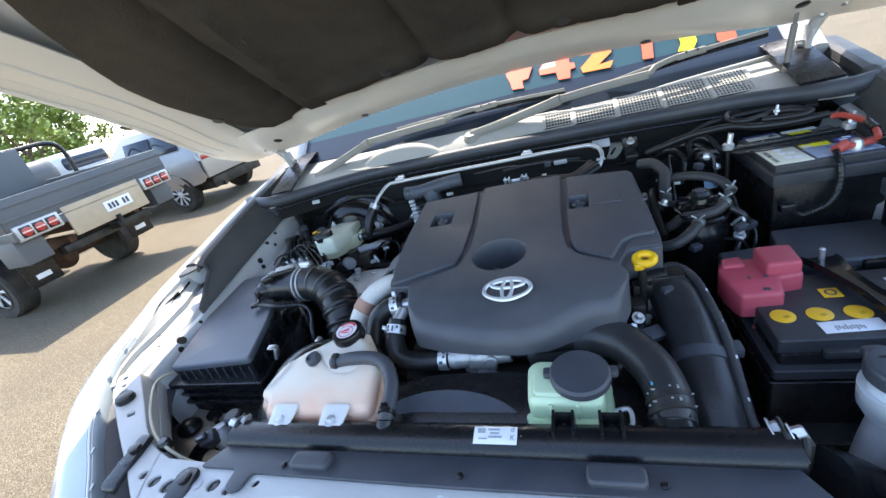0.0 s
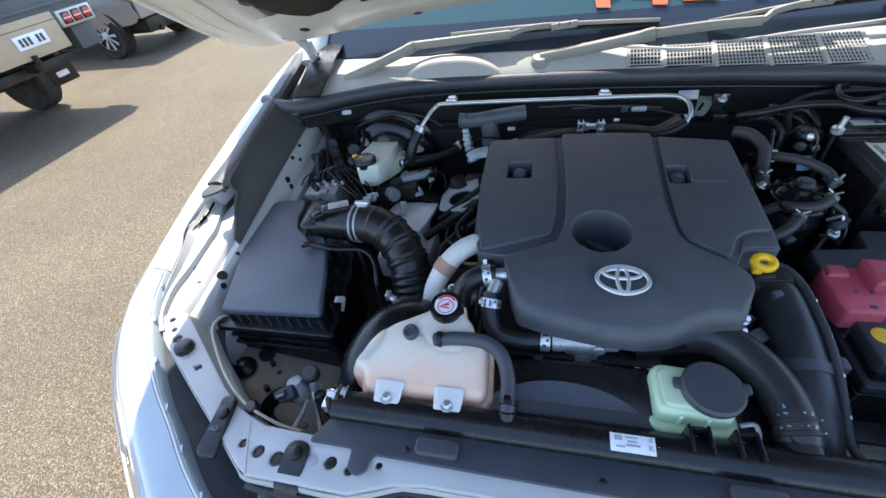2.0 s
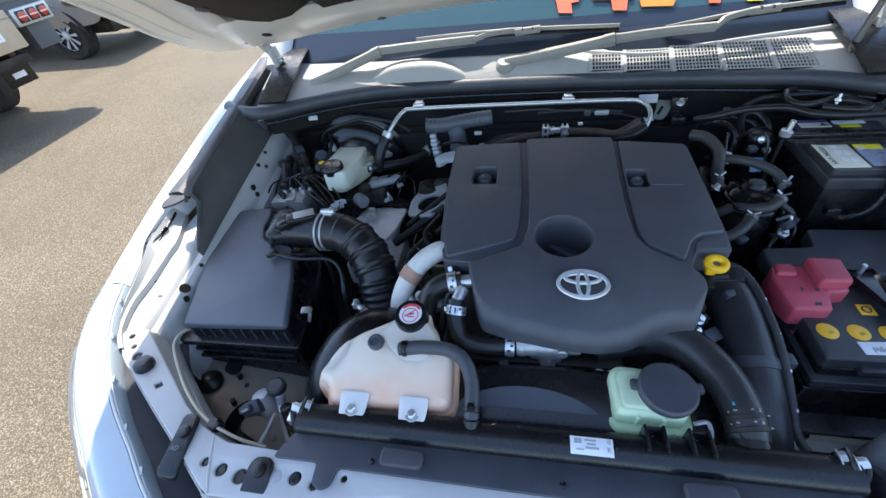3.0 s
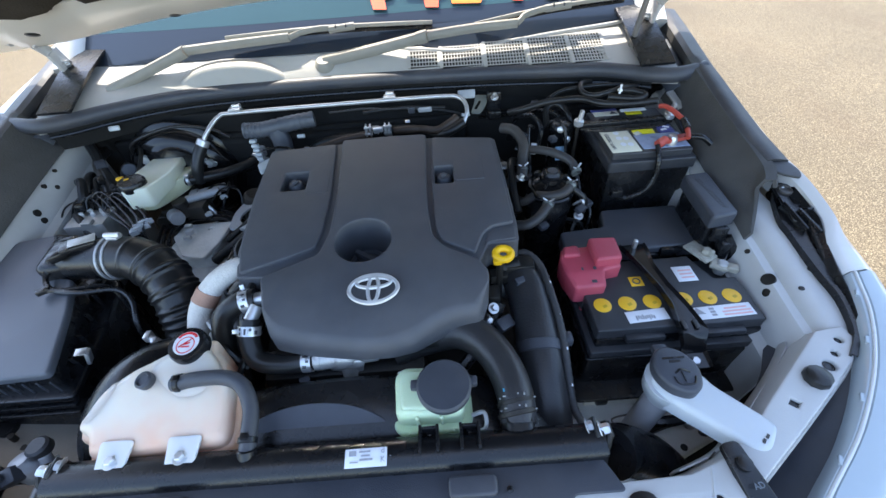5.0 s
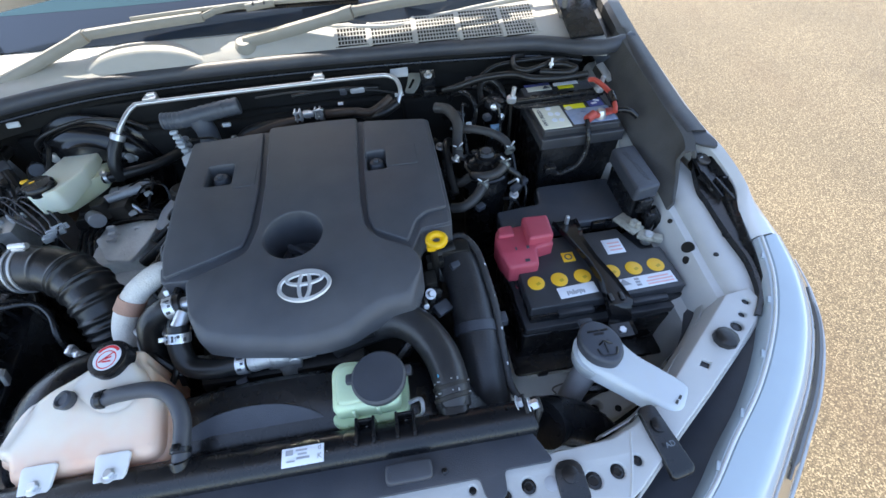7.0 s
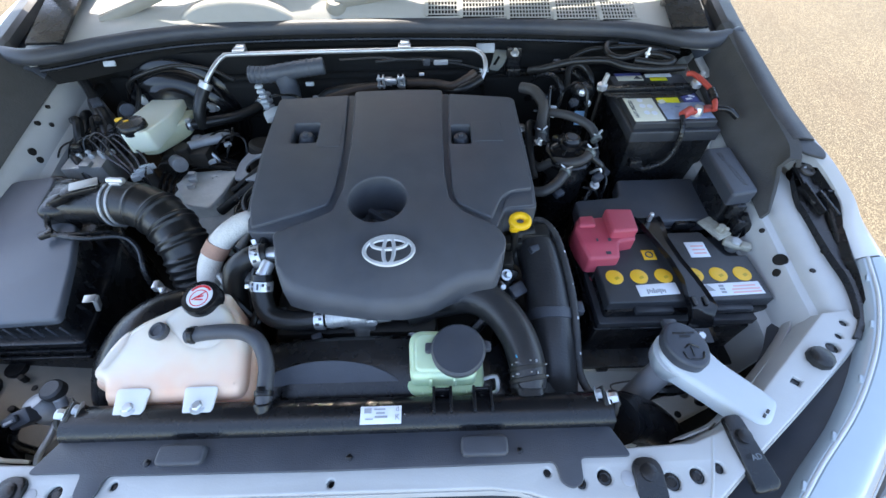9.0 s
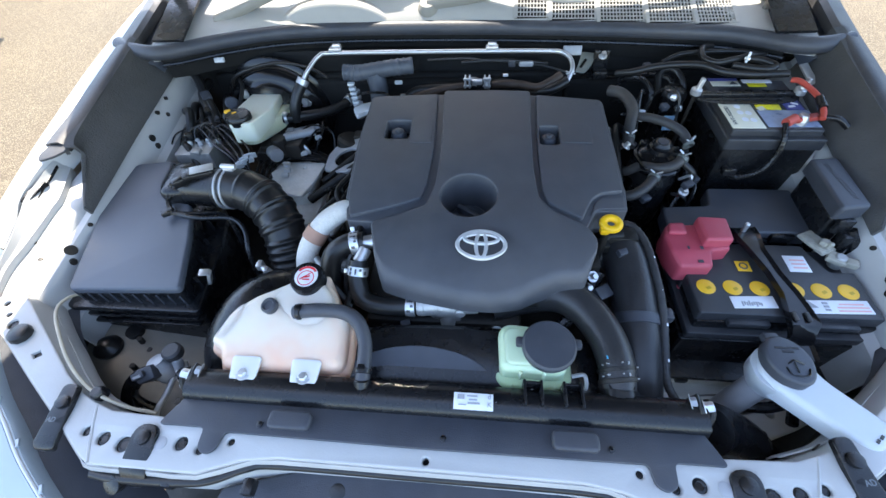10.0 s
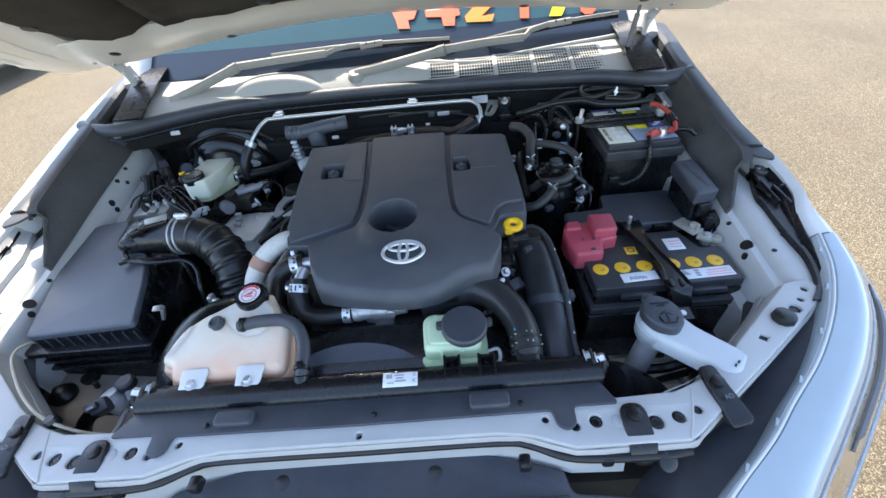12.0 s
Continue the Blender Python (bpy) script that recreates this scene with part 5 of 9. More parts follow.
part("water_outlet", s, CAST, engine, "bright cast alloy water outlet")
s = Shape().tube([(-0.042, 0.487, 1.162), (-0.09, 0.484, 1.160), (-0.128, 0.492, 1.166), (-0.140, 0.515, 1.186), (-0.140, 0.540, 1.205)], 0.0155, n=14)
part("coolant_hose", s, RUBBER, engine)
s = Shape().tube([(0.058, 0.492, 1.168), (0.10, 0.495, 1.172), (0.15, 0.50, 1.172)], 0.012, n=12)
part("coolant_hose", s, RUBBER, engine)
def spring_clamp(c, axis, r, parent, w=0.015):
    """A pale spring band with dark slots and two ears."""
    c, a = Vector(c), Vector(axis).normalized()
    u = (Vector((0, 0, 1)) - a * a.z).normalized()
    v = a.cross(u)
    clamp = part("hose_clamp", Shape().lathe(c - a * w / 2, a, [(r - 0.001, 0), (r + 0.0011, 0.0003), (r + 0.0011, w - 0.0003), (r - 0.001, w)], 28), STEEL, parent, "bright spring hose clamp")
    for t, along, length, across in ((-0.9, 0, 0.3, 0.30), (-0.35, 0.22, 0.34, 0.22), (-0.35, -0.22, 0.34, 0.22), (0.15, 0, 0.62, 0.20), (0.6, 0.2, 0.3, 0.26), (1.1, -0.1, 0.4, 0.3), (2.2, 0, 0.5, 0.4)):
        out = u * math.cos(t) + v * math.sin(t)
        m = Matrix((a, out.cross(a), out)).transposed().to_euler()
        slot = Shape().box(c + a * along * w + out * (r + 0.0009), (w * length, w * across, 0.0012), 0.0003, rot=[math.degrees(q) for q in m])
        part("slot", slot, PRINT, clamp)
    for t in (0.4, -0.62):
        out = u * math.cos(t) + v * math.sin(t)
        m = Matrix((a, out.cross(a), out)).transposed().to_euler()
        part("ear", Shape().box(c + out * (r + 0.005), (w * 0.45, 0.0018, 0.009), 0.0005, rot=[math.degrees(q) for q in m]), STEEL, clamp)


for p, ax, r in (((-0.050, 0.486, 1.161), (1, 0, 0), 0.0160), ((-0.140, 0.526, 1.196), (0.1, 0.75, 0.65), 0.0162), ((-0.150, 0.572, 1.213), (1, 0.2, 0.1), 0.0185)):
    spring_clamp(p, ax, r, engine)
s = Shape().cyl((-0.140, 0.573, 1.213), (-0.112, 0.578, 1.214), 0.0115).cyl((-0.140, 0.538, 1.204), (-0.130, 0.560, 1.214), 0.0105)
part("water_stub", s, STEEL, engine)
s = Shape().tube([(-0.135, 0.574, 1.214), (-0.165, 0.570, 1.211), (-0.190, 0.556, 1.195), (-0.197, 0.535, 1.155), (-0.196, 0.525, 1.11)], 0.018, n=14)
part("heater_hose", s, RUBBER, engine)
for pts, r in (([(-0.17, 0.50, 1.10), (-0.165, 0.53, 1.17), (-0.15, 0.58, 1.215), (-0.148, 0.63, 1.215)], 0.006), ([(-0.20, 0.47, 1.10), (-0.165, 0.49, 1.14), (-0.155, 0.53, 1.16)], 0.005),
               ([(-0.215, 0.545, 1.15), (-0.19, 0.52, 1.165), (-0.16, 0.50, 1.13)], 0.006), ([(-0.11, 0.47, 1.09), (-0.05, 0.465, 1.10), (0.04, 0.472, 1.08)], 0.007)):
    part("small_hose", Shape().tube(pts, r, n=8), RUBBER, engine)
s = Shape().box((-0.208, 0.545, 1.158), (0.03, 0.022, 0.018), 0.003, rot=(10, 20, 30)).box((-0.175, 0.555, 1.178), (0.018, 0.02, 0.014), 0.003).cyl((-0.215, 0.552, 1.16), (-0.235, 0.575, 1.172), 0.006)
part("brackets", s, CAST, engine)
# White-lagged pipe that bends over beside the cover.
s = Shape().tube([(-0.155, 0.655, 1.205), (-0.182, 0.640, 1.222), (-0.212, 0.615, 1.217), (-0.236, 0.590, 1.195), (-0.252, 0.572, 1.160), (-0.262, 0.560, 1.105)], 0.0185, n=16)
part("lagged_pipe", s, WRAP, engine, "pipe wrapped in off-white heat lagging")
s = Shape().tube([(-0.224, 0.604, 1.209), (-0.236, 0.591, 1.195)], 0.0203, n=16)
part("lagging_join", s, COPPER, engine)
part("lagging_seam", Shape().tube([(-0.160, 0.666, 1.218), (-0.190, 0.650, 1.232), (-0.222, 0.624, 1.226), (-0.248, 0.598, 1.204), (-0.266, 0.578, 1.168)], 0.0010, n=6), COPPER, engine, "rusty seam of the lagging")
# Dipstick.
s = Shape().tube([(0.268 + 0.0125 * math.cos(a), 0.613 + 0.0100 * math.sin(a), 1.233 + 0.003 * math.sin(a)) for a in [2 * math.pi * i / 16 for i in range(16)]], 0.0066, n=10, closed=True, k=2)
s.box((0.258, 0.604, 1.226), (0.016, 0.012, 0.012), 0.004)
part("dipstick", s, YELLOW, engine, "yellow dipstick ring")
s = Shape().cyl((0.262, 0.604, 1.10), (0.262, 0.605, 1.225), 0.006)
s.box((0.262, 0.612, 1.18), (0.03, 0.02, 0.02), 0.003).box((0.250, 0.585, 1.165), (0.02, 0.03, 0.02), 0.003)
part("dipstick_tube", s, DARK, engine)
s = Shape().cyl((0.232, 0.575, 1.13), (0.236, 0.525, 1.175), 0.005)
part("stay_rod", s, STEEL, engine)
s = Shape().box((0.262, 0.535, 1.150), (0.030, 0.022, 0.014), 0.003, rot=(20, 10, 35))
part("sensor_plug", s, GREYBLK, engine)

# Big black hoses on the right.
hose = thing("radiator_hose", "thick black rubber hose bending down to the radiator", "hose", (0.21, 0.45, 1.10))
PATH1 = [(0.080, 0.508, 1.150), (0.135, 0.518, 1.158), (0.184, 0.516, 1.168), (0.221, 0.489, 1.173), (0.245, 0.444, 1.174), (0.254, 0.400, 1.171), (0.253, 0.366, 1.161)]
part("hose_body", Shape().tube(PATH1, 0.0310, n=24, radii=lambda t: 1.0 - 0.22 * t), WORN, hose)
s = Shape().cyl((0.2535, 0.392, 1.169), (0.2525, 0.364, 1.160), 0.0225).plate(rounded([(0.230, 0.378), (0.275, 0.378), (0.268, 0.323), (0.236, 0.323)], 0.005), lambda x, y: 1.174 + (y - 0.327) * 0.20, 0.05, lambda x, y: 0.004 + 0.014 * max(0, min(1, (y - 0.327) / 0.05)), low=1.145)
part("neck", s, RUBBER, hose, "dark plastic radiator neck")
for y in (0.392, 0.377):
    k = (0.40 - y) / 0.05
    c = Vector((0.2540 - 0.001 * k, y, 1.1705 - 0.010 * k))
    a = Vector((0.12, -0.9, -0.30)).normalized()
    s = Shape().lathe(c - a * 0.004, a, [(0.0235, 0), (0.0264, 0.001), (0.0264, 0.006), (0.0235, 0.007)], 28)
    cl = part("hose_clamp", s, DARK, hose)
    for j in range(5):
        t = 0.5 + 0.52 * j + 0.2 * (j % 2)
        q = c + Vector((0.0266 * math.cos(t), 0, 0.0266 * math.sin(t)))
        part("clamp_mark", Shape().box(q, (0.0025 + 0.002 * (j % 3 == 0), 0.002 + 0.002 * (j % 4 == 1), 0.002), 0.0006), STEEL, cl)
part("paint_mark", Shape().box((0.238, 0.404, 1.190), (0.003, 0.012, 0.003), 0.001, rot=(0, -40, 0)), BLUECLIP, hose)

pipe = thing("intake_pipe", "large black moulded air pipe with a strap and corrugated loom", "air pipe", (0.32, 0.5, 1.0))
s = Shape().tube([(0.262, 0.630, 1.128), (0.285, 0.640, 1.148), (0.306, 0.618, 1.156), (0.314, 0.565, 1.146), (0.3135, 0.500, 1.128), (0.311, 0.440, 1.105), (0.309, 0.395, 1.075), (0.308, 0.350, 1.030)], 0.0365, n=26, radii=lambda t: 0.94 + 0.08 * min(1, t * 3))
part("pipe_body", s, WORN, pipe)
c, a = Vector((0.3135, 0.497, 1.127)), Vector((-0.03, -0.94, -0.30)).normalized()
part("strap", Shape().lathe(c - a * 0.009, a, [(0.0365, 0), (0.0392, 0.001), (0.0392, 0.017), (0.0365, 0.018)], 30).box((0.354, 0.497, 1.150), (0.016, 0.02, 0.016), 0.003), GREYBLK, pipe)
s = Shape().tube([(0.280, 0.650, 1.176), (0.312, 0.655, 1.190), (0.335, 0.622, 1.188), (0.344, 0.555, 1.174), (0.347, 0.500, 1.156), (0.345, 0.445, 1.132), (0.347, 0.405, 1.106), (0.365, 0.370, 1.090), (0.392, 0.335, 1.060)], 0.0062, n=10, k=24, radii=lambda t: 1.0 + 0.05 * math.sin(t * 260))
part("wiring_loom", s, GREYRUB, pipe, "grey corrugated wiring loom")
for q in ((0.3440, 0.585, 1.186), (0.3480, 0.530, 1.171), (0.3490, 0.478, 1.154), (0.3470, 0.430, 1.130)):
    part("loom_mark", Shape().box(q, (0.0022, 0.0045, 0.0022), 0.0006, rot=(20, 0, 0)), WLABEL, pipe, "small white loom mark")
s = Shape().cyl((0.262, 0.625, 1.185), (0.300, 0.630, 1.19), 0.012).box((0.30, 0.63, 1.185), (0.05, 0.03, 0.02), 0.004)
part("loom_bracket", s, DARK, pipe)

# ---- radiator ----
radiator = thing("radiator", "black radiator with a moulded top tank and printed label", "radiator", (0, 0.34, 0.65))
s = Shape().box((0, 0.338, 0.87), (0.70, 0.030, 0.52), 0.006)
part("core", s, DARK, radiator)
s = Shape()
prof = [(0.3145, 1.140), (0.3145, 1.158), (0.3155, 1.165), (0.318, 1.171), (0.3225, 1.1755), (0.328, 1.178), (0.334, 1.179), (0.341, 1.1785), (0.347, 1.176), (0.3515, 1.172), (0.3545, 1.166), (0.356, 1.140)]
s.sheet([[(x, y, z) for y, z in prof] for x in (0.353, 0.348, 0.20, 0.0, -0.20, -0.345, -0.35)], 0.004)
s.box((0.3535, 0.336, 1.155), (0.006, 0.040, 0.036), 0.002).box((-0.3505, 0.336, 1.155), (0.006, 0.040, 0.036), 0.002)
part("top_tank", s, BLACK, radiator, angle=60)
for sx in (1, -1):
    part("end_bolt", hexbolt((sx * 0.352, 0.344, 1.176), (sx, 0, 0.5), 0.0075, 0.012), STEEL, radiator)
    part("end_bolt", hexbolt((sx * 0.336, 0.349, 1.178), (sx, 0, 0.5), 0.007, 0.008), DULLALLOY, radiator)
    part("end_plate", Shape().box((sx * 0.342, 0.346, 1.176), (0.004, 0.026, 0.020), 0.001, rot=(0, sx * 20, 0)), RUBBER, radiator)
    s = Shape().box((sx * 0.362, 0.348, 1.15), (0.016, 0.022, 0.040), 0.003).tube([(sx * 0.352, 0.322, 1.13), (sx * 0.358, 0.330, 1.172), (sx * 0.362, 0.352, 1.174), (sx * 0.366, 0.366, 1.13)], 0.004, n=8)
    part("end_bracket", s, DARK, radiator)
lab = part("label", Shape().box((0.0565, 0.330, 1.1832), (0.052, 0.0215, 0.0014), 0.0004, rot=(8, 0, 0)), WLABEL, radiator, "white printed label")
s = Shape()
for x, y, w, h in ((0.040, 0.335, 0.009, 0.006), (0.055, 0.3365, 0.014, 0.002), (0.056, 0.3320, 0.011, 0.002), (0.057, 0.3275, 0.016, 0.0025), (0.042, 0.325, 0.010, 0.0015)):
    s.box((x, y, 1.18445 + (y - 0.33) * 0.14), (w, h, 0.0006), 0, rot=(8, 0, 0))
part("print_bars", s, PALEPRINT, lab)
lettering("letters", "d", pose(0.0775, 0.3365, 1.1855, 8, 0, 0), 0.009, PALEPRINT, lab)
lettering("letters", "K", pose(0.0775, 0.3265, 1.1842, 8, 0, 0), 0.009, PALEPRINT, lab)
part("white_dot", Shape().cyl((0.0865, 0.332, 1.180), (0.0865, 0.332, 1.1825), 0.0018, n=10, b=0.0003), WLABEL, radiator)

# Fan shroud: an arched black housing with a half-moon panel.
fan = thing("fan_shroud", "black arched plastic fan shroud behind the radiator", "fan shroud", (0, 0.40, 0.75))
rows = []
for i in range(25):
    t = math.pi * (0.04 + 0.92 * i / 24)
    c, q = math.cos(t), math.sin(t)
    X = 0.03 - 0.33 * c
    top = 0.92 + 0.255 * q ** 0.55
    rows.append([(X, 0.3555, min(top, 1.140)), (X, 0.37, min(top, 1.152)), (X, 0.415, min(top, 1.168 + 0.0 * q) - 0.002), (X, 0.440, top - 0.004), (X, 0.447, top - 0.01), (X, 0.452, top - 0.05)])
part("housing", Shape().sheet(rows[::-1], 0.004), BLACK, fan)
half_moon = [(-0.024 + 0.115 * math.cos(math.pi * i / 20), 0.3585 + 0.052 * math.sin(math.pi * i / 20)) for i in range(21)]
part("half_moon_panel", Shape().plate(half_moon, lambda x, y: 1.1405 + (y - 0.3585) * 0.56 + 0.006, 0.006, 0.002), GREYBLK, fan, "smooth half-moon panel")

# ---- coolant tank ----
tank = thing("coolant_tank", "milky plastic coolant tank with pinkish fluid and a black cap", "coolant tank", (-0.22, 0.41, 1.05))
TL = [(-0.300, 0.350), (-0.140, 0.355), (-0.125, 0.363), (-0.121, 0.380), (-0.125, 0.436), (-0.137, 0.452), (-0.156, 0.462), (-0.163, 0.480), (-0.174, 0.490), (-0.176, 0.506), (-0.228, 0.508), (-0.235, 0.491), (-0.262, 0.478), (-0.286, 0.468), (-0.314, 0.448), (-0.317, 0.434), (-0.335, 0.418), (-0.345, 0.400), (-0.342, 0.385), (-0.325, 0.379), (-0.321, 0.364), (-0.314, 0.353)]
tankz = lambda x, y: 1.180 + (y - 0.36) * 0.33
s = Shape().plate(rounded(TL, 0.006), lambda x, y: tankz(x, y) - 0.016, 0.11, 0.010, low=1.075)
s.plate(rounded(inset(ccw(TL), 0.007), 0.010), lambda x, y: tankz(x, y) + 0.003 - 0.5 * max(0, abs(x + 0.23) - 0.06) ** 2, 0.05, 0.013, low=1.14)
s.plate(rounded([(-0.262, 0.455), (-0.208, 0.412), (-0.165, 0.416), (-0.152, 0.455), (-0.180, 0.488), (-0.225, 0.490)], 0.018), lambda x, y: tankz(x, y) + 0.005, 0.02, 0.012)
# Ledge across the shoulder.
s.plate(rounded([(-0.333, 0.398), (-0.318, 0.430), (-0.298, 0.452), (-0.285, 0.436), (-0.302, 0.405), (-0.315, 0.390)], 0.012), lambda x, y: tankz(x, y) + 0.003, 0.02, 0.008)
body = part("tank_body", s, TANK, tank, "milky plastic tank body", angle=60)
for x in (-0.270, -0.181):
    s = Shape().plate(rounded([(x - 0.022, 0.372), (x - 0.018, 0.333), (x + 0.018, 0.333), (x + 0.022, 0.372)], 0.006), lambda xx, y: 1.1825 + (y - 0.34) * 0.24, 0.0035, 0.0015)
    foot = part("mounting_foot", s, FOOT, tank, "milky plastic mounting foot")
    part("nut", hexbolt((x, 0.348, 1.1825), (0, 0, 1), 0.0065, 0.007), STEEL, foot, "zinc flange nut")
s = Shape().lathe((-0.203, 0.487, 1.212), (0, -0.12, 1), [(0.017, -0.012), (0.019, 0.0)], 24)
part("filler_neck", s, TANK, tank)
s = Shape().lathe((-0.203, 0.487, 1.213), (0, -0.12, 1), [(0.024, 0), (0.0265, 0.003), (0.0265, 0.017), (0.0245, 0.0215), (0.019, 0.022), (0.0185, 0.0205)], 32)
cap = part("cap", s, BLACK, tank, "black screw cap with a red warning disc")
ax = Vector((0, -0.12, 1)).normalized()
c = Vector((-0.203, 0.487, 1.213)) + ax * 0.0212
part("warning_disc", Shape().lathe(c, ax, [(0.018, 0), (0.018, 0.0006)], 28), WLABEL, cap, "white disc printed with a red warning")
s = Shape()
for i in range(20):
    t0, t1 = math.pi * (0.18 + 0.64 * i / 20), math.pi * (0.18 + 0.64 * (i + 1) / 20)
    q = [(r * math.cos(t), r * math.sin(t)) for r, t in ((0.0135, t0), (0.0172, t0), (0.0172, t1), (0.0135, t1))]
    s.add([c + Vector((x, y, 0.0008 + y * 0.12)) for x, y in q], [(0, 1, 2, 3)])
s.box(c + Vector((0.001, -0.006, 0.0005)), (0.011, 0.0018, 0.0008), 0).box(c + Vector((0.002, -0.001, 0.0009)), (0.008, 0.0018, 0.0008), 0, rot=(0, 0, 20))
s.box(c + Vector((-0.001, 0.0, 0.001)), (0.020, 0.0016, 0.0008), 0, rot=(0, 0, 40))
for i in range(20):
    t0, t1 = 2 * math.pi * i / 20, 2 * math.pi * (i + 1) / 20
    q = [(r * math.cos(t), r * math.sin(t) - 0.003) for r, t in ((0.0115, t0), (0.0130, t0), (0.0130, t1), (0.0115, t1))]
    s.add([c + Vector((x, y, 0.0008 + y * 0.12)) for x, y in q], [(0, 1, 2, 3)])
part("red_print", s, REDPRINT, cap)
part("plug", Shape().lathe((-0.252, 0.443, 1.207), (-0.1, -0.2, 1), [(0.010, 0), (0.012, 0.003), (0.012, 0.012), (0.009, 0.014), (0.007, 0.011)], 20), GREYBLK, tank, "grey plastic plug")
s = Shape().tube([(-0.214, 0.436, 1.208), (-0.180, 0.438, 1.214), (-0.140, 0.437, 1.214), (-0.115, 0.425, 1.208), (-0.102, 0.400, 1.195), (-0.099, 0.370, 1.186), (-0.098, 0.345, 1.178)], 0.0105, n=14, radii=lambda t: 1.0)
hs = part("overflow_hose", s, GREYBLK, tank, "dark rubber overflow hose")
for c, a in (((-0.205, 0.4365, 1.210), (1, 0, 0.1)), ((-0.099, 0.362, 1.184), (0, -1, -0.3))):
    a = Vector(a).normalized()
    part("spring_clip", Shape().lathe(Vector(c) - a * 0.004, a, [(0.0105, 0), (0.0125, 0.001), (0.0125, 0.007), (0.0105, 0.008)], 18).box(Vector(c) + Vector((0, 0, 0.012)), (0.010, 0.008, 0.006), 0.001), BLACK, hs)
part("outlet_stub", Shape().cyl((-0.098, 0.352, 1.182), (-0.098, 0.328, 1.160), 0.0125, 0.0105), BLACK, tank)
# Duct beside the tank.
s = Shape().tube([(-0.352, 0.395, 1.02), (-0.352, 0.405, 1.08), (-0.340, 0.435, 1.125), (-0.310, 0.480, 1.150), (-0.27, 0.515, 1.135), (-0.25, 0.54, 1.08)], 0.046, n=20)
s.cyl((-0.352, 0.395, 0.95), (-0.352, 0.395, 1.03), 0.046)
duct = thing("intercooler_duct", "smooth black duct curving behind the coolant tank", "duct", (-0.34, 0.44, 0.95))
part("duct_body", s, BLACK, duct)
part("hose_clip", Shape().cyl((-0.338, 0.562, 1.150), (-0.312, 0.548, 1.146), 0.006).box((-0.340, 0.563, 1.152), (0.010, 0.016, 0.014), 0.002).box((-0.324, 0.552, 1.154), (0.008, 0.012, 0.008), 0.002), STEEL, duct)

# ---- green reservoir ----
res = thing("fluid_reservoir", "pale green translucent fluid reservoir with a wide black cap", "reservoir", (0.14, 0.41, 1.04))
GL = [(0.085, 0.374), (0.096, 0.363), (0.184, 0.364), (0.194, 0.376), (0.195, 0.432), (0.184, 0.452), (0.096, 0.458), (0.083, 0.446)]
s = Shape().plate(rounded(GL, 0.010), 1.160, 0.05, 0.005, low=1.06)
s.plate(rounded([(0.092, 0.376), (0.177, 0.374), (0.184, 0.384), (0.185, 0.426), (0.173, 0.442), (0.102, 0.447), (0.089, 0.436)], 0.010), lambda x, y: 1.190 + (y - 0.40) * 0.05, 0.05, 0.010, low=1.150)
s.plate(rounded([(0.100, 0.383), (0.170, 0.381), (0.177, 0.390), (0.178, 0.420), (0.168, 0.434), (0.106, 0.438), (0.097, 0.430)], 0.008), lambda x, y: 1.1935 + (y - 0.40) * 0.05, 0.01, 0.004)
s.plate(rounded([(0.079, 0.372), (0.094, 0.358), (0.186, 0.359), (0.199, 0.374), (0.200, 0.434), (0.187, 0.457), (0.094, 0.463), (0.078, 0.450)], 0.010), 1.139, 0.010, 0.004)
for x in (0.108, 0.128, 0.148, 0.168):
    s.box((x, 0.3650, 1.150), (0.0025, 0.004, 0.020), 0.001)
s.box((0.120, 0.3745, 1.172), (0.005, 0.005, 0.024), 0.002).box((0.152, 0.3745, 1.172), (0.005, 0.005, 0.024), 0.002)
part("reservoir_body", s, GREENT, res, "pale green translucent body", angle=60)
s = Shape().lathe((0.158, 0.408, 1.188), (0, -0.06, 1), [(0.028, 0), (0.032, 0.004), (0.0365, 0.007), (0.0370, 0.016), (0.034, 0.0195), (0.012, 0.0195)], 36)
for sx, dy in ((1, 0.004), (-1, 0.004)):
    s.box((0.158 + sx * 0.039, 0.408 + dy, 1.199), (0.012, 0.014, 0.010), 0.003)
part("cap", s, GREYBLK, res, "wide black ribbed cap")
for x in (0.135, 0.187):
    s = Shape().box((x - 0.011, 0.346, 1.176), (0.004, 0.034, 0.028), 0.0015).box((x + 0.011, 0.346, 1.176), (0.004, 0.034, 0.028), 0.0015).box((x, 0.360, 1.172), (0.026, 0.004, 0.030), 0.0015).box((x, 0.346, 1.168), (0.026, 0.030, 0.006), 0.001)
    clip = part("mounting_bracket", s, BLACK, res)
    part("bolt", hexbolt((x, 0.348, 1.171), (0, -0.3, 1), 0.005, 0.007), STEEL, clip)
s = Shape().tube([(0.192, 0.380, 1.166), (0.209, 0.382, 1.168), (0.210, 0.366, 1.162), (0.200, 0.362, 1.156)], 0.003, n=6)
part("side_clip", s, CAST, res)
part("outlet_hose", Shape().tube([(0.14, 0.43, 1.085), (0.14, 0.46, 1.05), (0.15, 0.48, 0.98)], 0.012, n=10), RUBBER, res)

